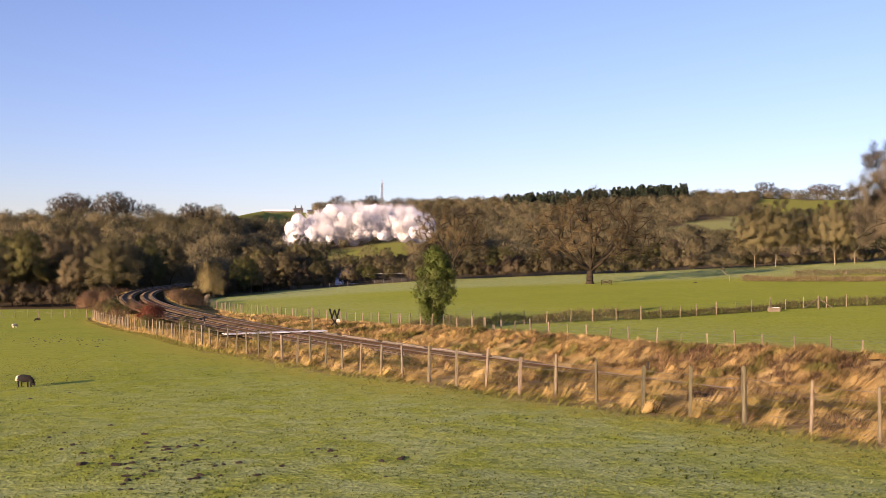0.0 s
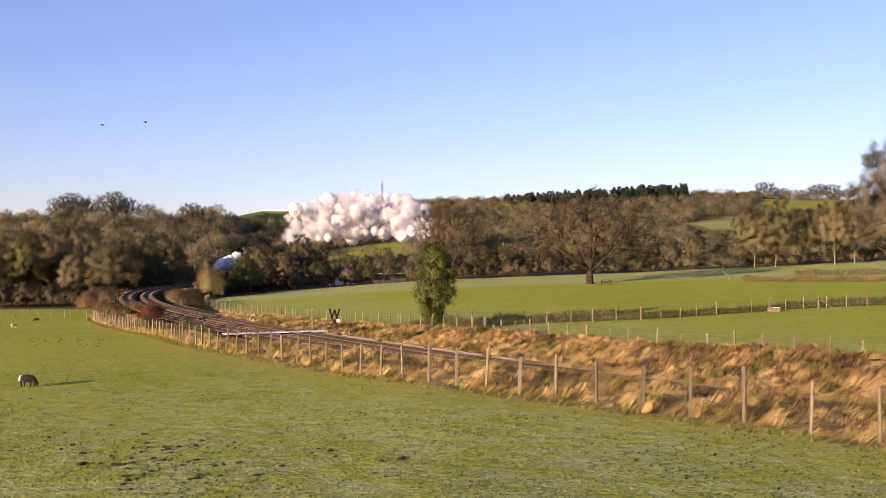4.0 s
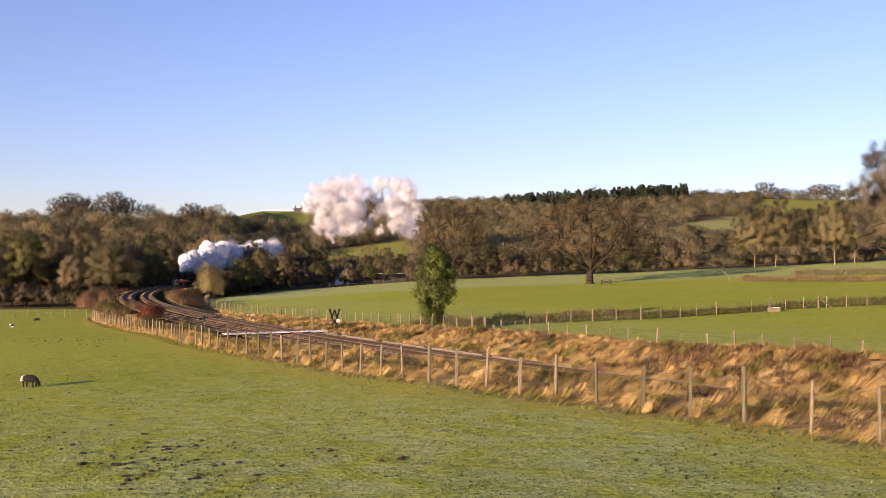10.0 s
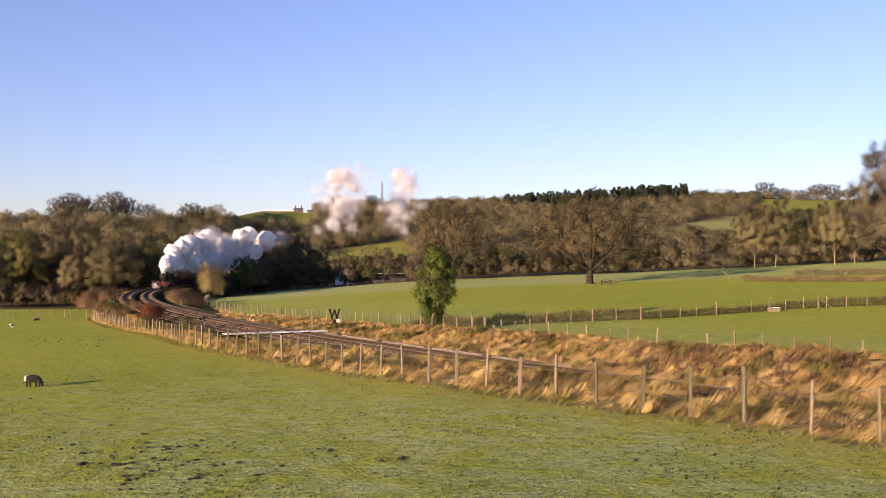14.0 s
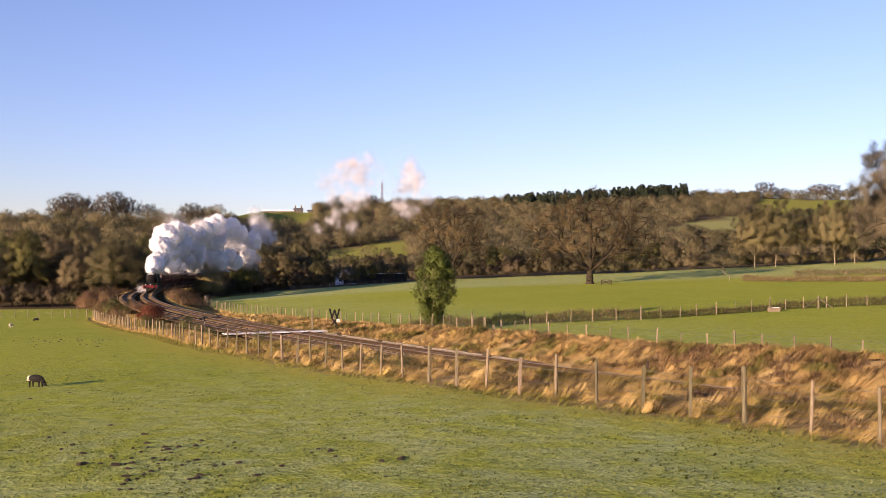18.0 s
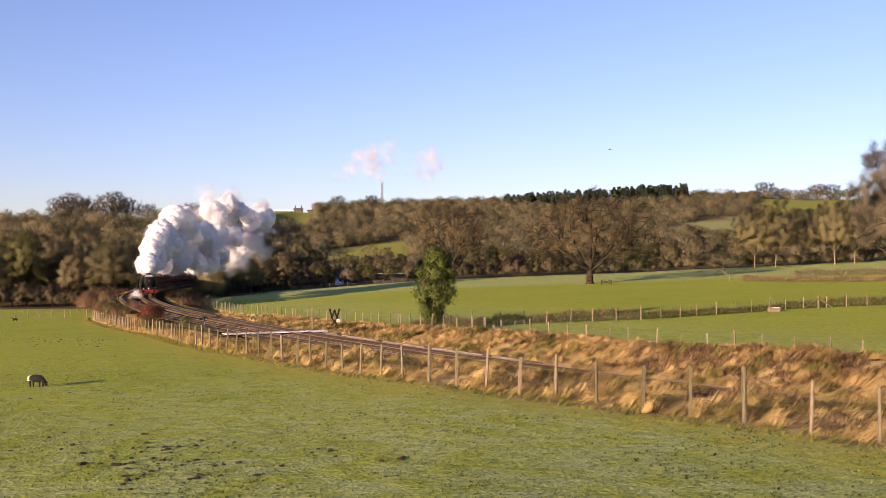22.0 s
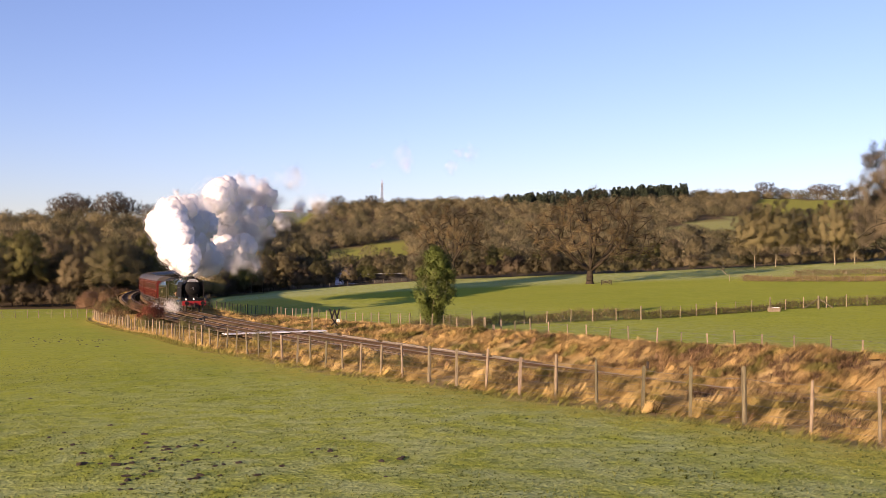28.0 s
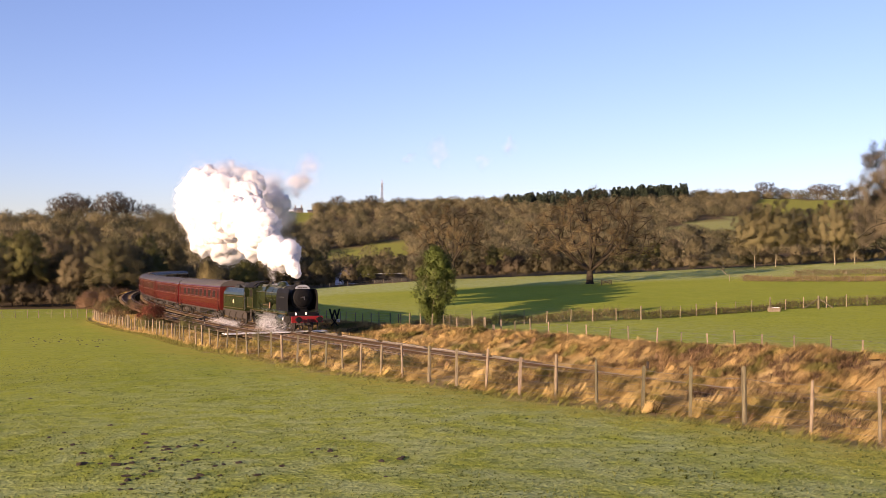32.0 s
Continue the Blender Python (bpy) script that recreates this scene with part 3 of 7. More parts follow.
# the holly by the line
HOLLY_H, HOLLY_R = (1.1, 1.7, 2.5, 3.2, 4.0, 4.8, 5.5, 6.2, 6.8), (0.5, 0.8, 1.3, 1.5, 1.45, 1.3, 1.0, 0.7, 0.25)   # how wide it is at each height
hr = random.Random(4)
clumps = []
for k in range(150):
    z = hr.uniform(0.9, 6.75)
    a, w = hr.uniform(0, 2 * math.pi), float(np.interp(z, HOLLY_H, HOLLY_R))
    w *= (0.25 + 0.75 * hr.random() ** 0.5) * (1.0 + 0.22 * math.sin(2.6 * a + 1.3 * z) + 0.12 * math.sin(5 * a - 3.1 * z))
    clumps.append((math.cos(a) * w - 0.18 * math.sin(0.9 * z) + 0.1, math.sin(a) * w, z))
g4 = np.random.default_rng(5)
hp = np.repeat(np.array(clumps), 190, axis=0)
ho = g4.normal(0, 0.21, hp.shape) * np.array([1, 1, 1.15])
hd, hs = g4.normal(0, 1, hp.shape), g4.normal(0, 1, hp.shape)
hd /= np.linalg.norm(hd, axis=1)[:, None]
hs = np.cross(hd, hs)
hs /= np.linalg.norm(hs, axis=1)[:, None]
ls = g4.uniform(0.05, 0.10, (len(hp), 1))
hc = hp + ho
hv = np.stack([hc - hd * ls, hc + hs * ls * 0.5, hc + hd * ls, hc - hs * ls * 0.5], axis=1).reshape(-1, 3)
hn = ho / 0.21 * 0.6 + hc * np.array([0.35, 0.35, 0]) + np.array([0, 0, 0.25])
flip = (np.cross(hd, hs) * hn).sum(1) > 0
hf = np.arange(len(hv)).reshape(-1, 4)
hf[flip] = hf[flip][:, ::-1]
holly_leaf = set_soft(mesh_np("leaves", hv, hf, M["leaf"]), np.repeat(hn, 4, axis=0))
h_trunk, h_twig = tree_meshes(81, 6.4, 3.0, 0.22, 90, 5, 0.5, 0.015, M["bark_pale"], M["twig_olive"], r_leaf=0.006)
HX, HY = -0.8, 84.0
holly = plant((h_trunk, h_twig), HX, HY, 1.0, 0, "upright dark green holly growing in the lineside fence", "holly_tree")
part("leaves", holly_leaf, None, holly, "glossy dark green leaves")

# yellow-twigged willow at the bend
willow = tree_meshes(90, 8.4, 6.2, 0.08, 190, 46, 0.8, 0.014, M["bark"], M["twig_yellow"], flat=-0.1, r_leaf=0.012, shell=0.25, up=0.9)
plant(willow, -53.6, 229, 1.0, 0, "rounded yellow-twigged willow bush beside the curving line", "willow_bush", category="bush")

# bushes on the banks
def bush(px_u, q, s, k, label, st=1.0):
    x, y = track(px_u, q)
    plant(BUSH[k], float(x), float(y), s, px_u * 17 % 360, label, "bush", "lineside bushes", st, "bush", 0.1)


for k in range(17):
    u = 112 + k * 5.0 + rnd.uniform(-1.5, 1.5)
    bush(u, -10.4 + rnd.uniform(-2.0, 1.6), rnd.uniform(0.95, 1.35) * (0.8 if u < 125 else 1), k % 2, "leafless russet thorn bush on the railway bank", rnd.uniform(0.8, 1.05))
for k in range(13):
    u = 92 + k * 7.0 + rnd.uniform(-2, 2)
    bush(u, 6.8 + 0.03 * k + rnd.uniform(-0.8, 1.2), rnd.uniform(0.6, 0.95), (k + 1) % 2, "tangled dry russet scrub on the inside of the bend", rnd.uniform(0.6, 0.9))
for k in range(22):
    u = 84 + k * 3.0 + rnd.uniform(-1, 1)
    bush(u, -6.6 - 0.05 * k + rnd.uniform(-0.8, 0.6), rnd.uniform(0.5, 0.75) * (0.75 + 0.02 * k), k % 2, "leafless russet thorn bush on the railway bank", rnd.uniform(0.85, 1.1))
for k in range(15):
    u = 44 + k * 2.9 + rnd.uniform(-1, 1)
    bush(u, float(fence_q(u)) + 1.0 + rnd.uniform(-0.2, 1.2), rnd.uniform(0.32, 0.52), k % 3, "low brown scrub between the fence and the line", rnd.uniform(0.8, 1.1))
for k in range(7):
    u = 84 + k * 5.5
    bush(u, 5.2 + rnd.uniform(-0.3, 0.5), rnd.uniform(0.7, 0.9) * (0.7 if k < 2 else 1.0), k % 2, "tangled dry russet scrub on the inside of the bend", rnd.uniform(0.8, 1.0))
red_bush = tree_meshes(95, 2.5, 2.9, 0.06, 130, 44, 0.32, 0.011, M["bark"], M["twig_red"], flat=0.1, r_leaf=0.006, shell=0.15)
plant(red_bush, -28.7, 98.2, 0.88, 0, "dark red dogwood bush beside the track", "dogwood_bush", category="bush")
for u, q, s, k in ((20, -8.2, 0.42, 2), (17, -7.6, 0.36, 2), (24, -7.4, 0.36, 0), (-13, -9.0, 0.26, 2)):
    bush(u, q, s, k, "small brown-green bramble bush by the field fence")

# the wood behind the left pasture, the wood at the bend and the wood behind the meadow
W_LABELS = ("bare brown woodland tree with slender limbs", "bare tree of the valley wood with a dense twig crown")
ivy_pts = [tuple(p) for p in crown_targets(random.Random(14), 160, 7.5, 2.6, 6.0, -0.3, 0.1, 2)]
IVY = leaf_cloud("ivy", 7, ivy_pts, 0.2, M["ivy"], 26, 0.5)


def wood_tree(x, y, hmul=1.0, ivy=False):
    h, me = rnd.choice(WOODS)
    s = hmul * rnd.uniform(0.82, 1.18)
    lab = "ivy-clad green tree among the bare wood" if ivy else W_LABELS[0] if h > 16 else W_LABELS[1]
    plant((*me, IVY) if ivy else me, x, y, s, rnd.uniform(0, 360), lab, "woodland_tree", "valley woods", rnd.uniform(0.9, 1.1))


def free(x, y, m=7.0):
    u, q = uq(x, y)
    return not (-3.4 - m < q < m and u < 560)


for k in range(62):       # left of the line
    for _ in range(20):
        y = rnd.uniform(238, 345)
        x = rnd.uniform(-0.49, -0.20) * y
        if uq(x, y)[1] < -11:
            break
    wood_tree(x, y, 0.95 + 0.12 * (y > 300), rnd.random() < 0.16 and -0.40 < x / y < -0.28)
for k in range(34):       # inside the bend, round the river
    for _ in range(30):
        y = rnd.uniform(292, 360)
        x = rnd.uniform(-0.235, -0.04) * y
        if free(x, y, 9) and not (585 < 784 + 1761 * x / y < 735 and y < 338):
            break
    wood_tree(x, y, 0.5 if 570 < 784 + 1761 * x / y < 735 else 0.72, rnd.random() < 0.15)
for k in range(52):       # behind the meadow
    x = rnd.uniform(-8, 150)
    y = float(field_edge(x)) + rnd.uniform(6, 75)
    if 784 + 1761 * x / y > 1225 and k % 6:
        continue
    wood_tree(x, y, 0.52 if x < 70 else 0.58, rnd.random() < 0.08)

for k in range(9):       # saplings before the bridge
    y = 294 + (k * 5) % 9
    plant(WOODS[(k * 5) % 6][1], (582 + 18 * k - 784) / 1761 * y, y, 0.34 + 0.04 * (k % 3), 77 * k, "slender bare sapling before the bridge wall", "woodland_tree", "valley woods")

# undergrowth along the wood edges
UNDER = tree_meshes(99, 4.2, 6.0, 0.05, 110, 80, 0.55, 0.034, M["bark"], M["scrub"], flat=0.1, r_leaf=0.01, shell=0.15)
UNDER_PALE = tree_meshes(98, 4.2, 6.0, 0.05, 110, 70, 0.55, 0.026, M["bark"], M["twig"], flat=0.1, r_leaf=0.01, shell=0.15)
for k in range(84):
    if k < 22:
        x, y = -0.48 * 236 + k * 2.7, 235 + rnd.uniform(-1, 5)
        if uq(x, y)[1] > -12:
            continue
    else:
        x = -58 + (k - 22) * 3.35
        y = float(field_edge(x)) + rnd.uniform(2.0, 6)
        if -33 < x < -9:
            continue
    pale = k >= 22 and x > 40
    plant(UNDER_PALE if pale else UNDER, x, y, rnd.uniform(0.6, 0.95) if pale else rnd.uniform(0.8, 1.4), rnd.uniform(0, 360), "dense dark undergrowth at the edge of the wood", "undergrowth", "wood edge scrub", 1.0, "bush")

for k in range(34):
    x, y = track(178 + 3.9 * k + rnd.uniform(-1, 1), rnd.uniform(8.5, 13.0))
    plant(UNDER, float(x), float(y), rnd.uniform(0.8, 1.25), rnd.uniform(0, 360), "dense dark undergrowth beside the line", "undergrowth", "wood edge scrub", 1.0, "bush")
for k in range(12):
    x, y = track(195 + 10 * k + rnd.uniform(-3, 3), rnd.uniform(12.0, 20.0))
    wood_tree(float(x), float(y), 0.62, k % 3 == 0)


# ---- the far hillside: woods too many to count ----
def far_wood(name, seed, pos, heights, widths, tris, tl, tw, material, label, conifer=False):
    r = np.random.default_rng(seed)
    n = len(pos)
    x, y = pos[:, 0], pos[:, 1]
    z = ground_z(x, y) - (0.0 if conifer else 0.16 * heights)
    d = r.normal(0, 1, (n, tris, 3))
    d /= np.linalg.norm(d, axis=2)[:, :, None]
    k = r.random((n, tris, 1)) ** 0.3
    lump = 1 + 0.25 * np.sin(d[:, :, :1] * 4 + np.arange(n)[:, None, None]) * np.sin(d[:, :, 2:] * 5 + 2 * np.arange(n)[:, None, None])
    off = d * k * lump
    h, w = heights[:, None], widths[:, None]
    if conifer:
        t = r.random((n, tris))
        a = r.uniform(0, 2 * np.pi, (n, tris))
        rr = (1 - t) * w * 0.5 * (0.75 + 0.25 * np.sin(t * 30))
        c = np.stack([rr * np.cos(a), rr * np.sin(a), h * (0.1 + 0.9 * t)], axis=2)
        e = np.stack([np.cos(a), np.sin(a), -0.35 + 0 * a], axis=2)
    else:
        c = np.stack([off[:, :, 0] * w * 0.5, off[:, :, 1] * w * 0.5, h * 0.56 + off[:, :, 2] * h * 0.44], axis=2)
        e = d * 0.6 + r.normal(0, 0.6, d.shape) + np.array([0, 0, 0.35])
    e /= np.linalg.norm(e, axis=2)[:, :, None]
    s = np.cross(e, r.normal(0, 1, e.shape))
    s /= np.linalg.norm(s, axis=2)[:, :, None]
    c = c + np.stack([x, y, z], axis=1)[:, None, :]
    nr = (off + r.normal(0, 0.1, off.shape) + np.array([-0.12, -0.2, 0.15])).reshape(-1, 3) if not conifer else (e + np.array([0, 0, 0.6])).reshape(-1, 3)
    v = np.stack([c - s * tw, c + s * tw, c + e * tl * r.uniform(0.6, 1.4, (n, tris, 1))], axis=2).reshape(-1, 3, 3)
    v = soften(v, nr).reshape(-1, 3)
    # a stem each
    b = np.stack([x, y, z], axis=1)
    st = np.stack([b + [-0.25, 0, -0.5], b + [0.25, 0, -0.5], b + np.stack([0 * x, 0 * x, heights * 0.75], axis=1)], axis=1).reshape(-1, 3)
    nr = np.concatenate([np.repeat(nr, 3, axis=0), np.repeat(np.array([[0.3, -1, 0.2]]), len(st), axis=0)])
    v = np.concatenate([v, st])
    return tagged(new(name, set_soft(mesh_np(name, v, np.arange(len(v)).reshape(-1, 3), material), nr)), label, "woodland", kind="stuff")


def vary_islands(m, amount, colours):
    """From tree to tree, by their place on the hill, the twigs change colour."""
    n, l = m.node_tree.nodes, m.node_tree.links
    tc, nt = n.new("ShaderNodeTexCoord"), n.new("ShaderNodeTexNoise")
    nt.inputs["Scale"].default_value, nt.inputs["Detail"].default_value = amount, 2.0
    l.new(tc.outputs["Object"], nt.inputs["Vector"])
    rp = n.new("ShaderNodeValToRGB")
    rp.color_ramp.elements[0].position, rp.color_ramp.elements[1].position = 0.40, 0.60
    rp.color_ramp.elements[0].color, rp.color_ramp.elements[1].color = (*colours[0], 1), (*colours[2], 1)
    e = rp.color_ramp.elements.new(0.5)
    e.color = (*colours[1], 1)
    geo, hsv, mr = n.new("ShaderNodeNewGeometry"), n.new("ShaderNodeHueSaturation"), n.new("ShaderNodeMapRange")
    mr.inputs[3].default_value, mr.inputs[4].default_value = 0.92, 1.08
    l.new(geo.outputs["Random Per Island"], mr.inputs[0])
    l.new(mr.outputs[0], hsv.inputs["Value"])
    l.new(nt.outputs["Fac"], rp.inputs[0])
    l.new(rp.outputs[0], hsv.inputs["Color"])
    l.new(hsv.outputs[0], n["Principled BSDF"].inputs["Base Color"])
    return m


M["twig_far"] = vary_islands(mat("far_twigs", (0.2, 0.15, 0.09), rough=0.9, spec=0.02), 0.055, ((0.10, 0.095, 0.052), (0.16, 0.138, 0.078), (0.21, 0.178, 0.10)))
sieve(M["twig_far"], 0.35)
rg = np.random.default_rng(11)


def scatter(n, c0, c1, r0, r1, grow=1.0):
    out = []
    while len(out) < n:
        c, r = rg.uniform(c0, c1), r0 + (r1 - r0) * rg.random() ** grow
        x, y = (c - 784) / 1761 * r, r
        if not is_meadow(x, y) and free(x, y, 8):
            out.append((x, y))
    return np.array(out)


fp = np.concatenate([scatter(380, -60, 400, 350, 645), scatter(1150, 330, 1630, 370, 1040, 0.9), scatter(45, 1212, 1345, 850, 1035)])
fcol, frad = 784 + 1761 * fp[:, 0] / fp[:, 1], np.hypot(fp[:, 0], fp[:, 1])
far_wood("hillside_woodland", 1, fp, rg.uniform(8, 13, len(fp)) * np.where((fcol > 1225) & (frad < 650), 0.6, np.where((fcol > 565) & (fcol < 740) & (frad < 530), 0.5, 1.0)), rg.uniform(9, 14, len(fp)), 720, 1.3, 0.13, M["twig_far"], "bare brown woodland covering the far hillside")
fe = np.concatenate([scatter(75, 560, 900, 1010, 1050), scatter(16, 1200, 1500, 1020, 1050), scatter(16, -20, 330, 630, 650)])
far_wood("skyline_trees", 2, fe, rg.uniform(6, 12, len(fe)), rg.uniform(9, 15, len(fe)), 800, 1.0, 0.14, M["twig_far"], "row of bare trees along the skyline")
fl = np.concatenate([scatter(170, 555, 905, 985, 1050), scatter(130, -70, 430, 596, 655), scatter(50, 1210, 1345, 985, 1048)])
far_wood("skyline_scrub", 4, fl, rg.uniform(3, 6.5, len(fl)), rg.uniform(6, 10, len(fl)), 360, 0.9, 0.14, M["twig_far"], "low scrub and hedge trees along the ridge")
fc = scatter(380, 893, 1217, 960, 1045)
far_wood("conifer_plantation", 3, fc, rg.uniform(11, 16, len(fc)) * np.interp(784 + 1761 * fc[:, 0] / fc[:, 1], (895, 1000, 1215), (0.7, 0.9, 1.1)), rg.uniform(4, 6.5, len(fc)), 420, 1.5, 0.3, M["conifer"],
         "dark green conifer plantation along the ridge", True)
# lone trees that stand over the left wood and on the ridge
M["twig_sky"] = mat("fine_skyline_twigs", (0.12, 0.105, 0.085), (0.085, 0.075, 0.062), 0.3, 0.9, vary=0.3, spec=0.02)
SKY = [tree_meshes(110 + k, 15.0, 15.0 + 2 * k, 0.2, 300, 34, 0.9, 0.030, M["bark_dark"], M["twig_sky"], flat=0.12, r_leaf=0.075, shell=0.35, bend=0.6, power=2.4, tip=2.0, limbs=8) for k in range(2)]
for px, d, h, k in ((112, 640, 1.35, 0), (132, 645, 1.5, 2), (152, 640, 1.2, 1), (198, 640, 1.5, 4), (222, 645, 1.2, 2), (262, 648, 0.85, 5), (338, 640, 1.1, 2), (30, 640, 0.62, 4), (70, 640, 0.5, 2)):
    plant(SKY[k % 2], (px - 784) / 1761 * d, d, h * 1.05, px * 3, "tall bare tree rising above the wood", "woodland_tree", "valley woods")
for k, (px, sc) in enumerate(((1240, 0.7), (1268, 0.65), (1332, 0.8), (1357, 1.45), (1386, 1.05), (1415, 0.6), (1448, 1.4), (1470, 1.35), (1500, 1.0), (597, 1.05), (640, 0.75), (658, 1.0), (705, 0.75), (735, 0.6), (455, 0.45), (470, 0.4))):
    d = 1036.0 if px > 560 else 990.0
    plant(SKY[k % 2], (px - 784) / 1761 * d, d, sc * 1.12, 40 * k, "bare round-headed tree standing on the skyline", "skyline_tree", "skyline trees", 0.85)
# ---- the train: +x is forwards, x = 0 at the buffer faces, z = 0 on the rails ----
M["loco_green"] = mat("engine_green_paint", (0.017, 0.022, 0.008), (0.014, 0.018, 0.007), 0.8, 0.22, bump=0.03, spec=0.5)
M["black"] = mat("engine_black_paint", (0.006, 0.006, 0.0065), (0.010, 0.009, 0.009), 1.2, 0.6, bump=0.08, spec=0.12)
M["soot"] = mat("sooty_underframe", (0.028, 0.023, 0.02), (0.045, 0.036, 0.028), 1.5, 0.8, bump=0.3)
M["beam_red"] = mat("buffer_beam_red", (0.21, 0.012, 0.012), (0.17, 0.010, 0.010), 2.0, 0.4, spec=0.5)
M["steel"] = mat("oiled_steel", (0.35, 0.34, 0.33), (0.2, 0.18, 0.16), 3.0, 0.35, 0.9)
M["brass"] = mat("polished_brass", (0.35, 0.25, 0.10), (0.25, 0.17, 0.07), 3.0, 0.5, 0.8)
M["copper"] = mat("copper_cap", (0.12, 0.07, 0.045), (0.08, 0.05, 0.03), 3.0, 0.5, 0.6)
M["lining"] = mat("orange_lining", (0.10, 0.055, 0.018), (0.08, 0.045, 0.015), 3.0, 0.5)
M["cream"] = mat("cream_paint", (0.10, 0.04, 0.026), (0.08, 0.032, 0.02), 3.0, 0.5)
M["emblem"] = mat("emblem_cream", (0.5, 0.42, 0.25), (0.4, 0.3, 0.16), 9.0, 0.5)
M["white_paint"] = mat("white_enamel", (0.82, 0.80, 0.76), (0.7, 0.68, 0.63), 3.0, 0.4)
M["headboard"] = mat("silver_headboard", (0.42, 0.43, 0.45), (0.30, 0.31, 0.33), 3.0, 0.45, 0.3)
M["coal"] = mat("coal", (0.012, 0.012, 0.013), (0.03, 0.03, 0.03), 6.0, 0.5, bump=0.9)
M["maroon"] = mat("maroon_coach_paint", (0.074, 0.0105, 0.008), (0.062, 0.009, 0.007), 0.6, 0.22, bump=0.02, spec=0.5, vary=0.08)
M["roof"] = mat("grey_coach_roof", (0.045, 0.041, 0.04), (0.065, 0.058, 0.055), 0.8, 0.6, bump=0.1, vary=0.15, spec=0.12)
M["glass"] = mat("dark_window_glass", (0.014, 0.011, 0.011), (0.022, 0.018, 0.018), 1.0, 0.08, spec=0.45)
M["lamp_glow"] = mat("lit_headlamp", (0.9, 0.88, 0.8), (0.9, 0.88, 0.8), 1.0, 0.3, emit=(1.0, 0.93, 0.8, 0.35))


def tube_x(bm, x0, x1, r0, r1=None, z=0.0, y=0.0, seg=28):
    return cyl(bm, (x0, y, z), (x1, y, z), r0, r1, seg)


def wheel_mesh(name, r, spokes, width=0.14):
    """A spoked wheel on a y axle."""
    bm = bmesh.new()
    seg = 28
    rings = []
    for y, rr in ((-width / 2, r * 0.86), (-width / 2, r + 0.028), (-width / 4, r + 0.028), (-width / 4, r), (width / 2, r - 0.01), (width / 2, r * 0.86)):
        rings.append([Vector((math.cos(2 * math.pi * i / seg) * rr, y, math.sin(2 * math.pi * i / seg) * rr)) for i in range(seg)])
    rings.append(rings[0])
    loft(bm, [[p.copy() for p in g] for g in rings], cap=False)
    cyl(bm, (0, -width * 0.7, 0), (0, width * 0.7, 0), r * 0.17, seg=14)
    for k in range(spokes):
        a = 2 * math.pi * k / spokes
        c, s = math.cos(a), math.sin(a)
        cyl(bm, (c * r * 0.12, 0, s * r * 0.12), (c * r * 0.9, 0, s * r * 0.9), 0.045 * max(r, 0.6), 0.032 * max(r, 0.6), 6)
    return bm


def crank_wheel(name, r, spokes, material, rim_mat, parent, x, y):
    w = part(name, wheel_mesh(name, r, spokes), material, parent, smooth=False)
    w.matrix_basis = pose(x, y, r)
    return w


def profile_loft(bm, xs, pts):
    """A section (y, z) drawn along x."""
    loft(bm, [[Vector((x, y, z)) for y, z in pts] for x in xs])


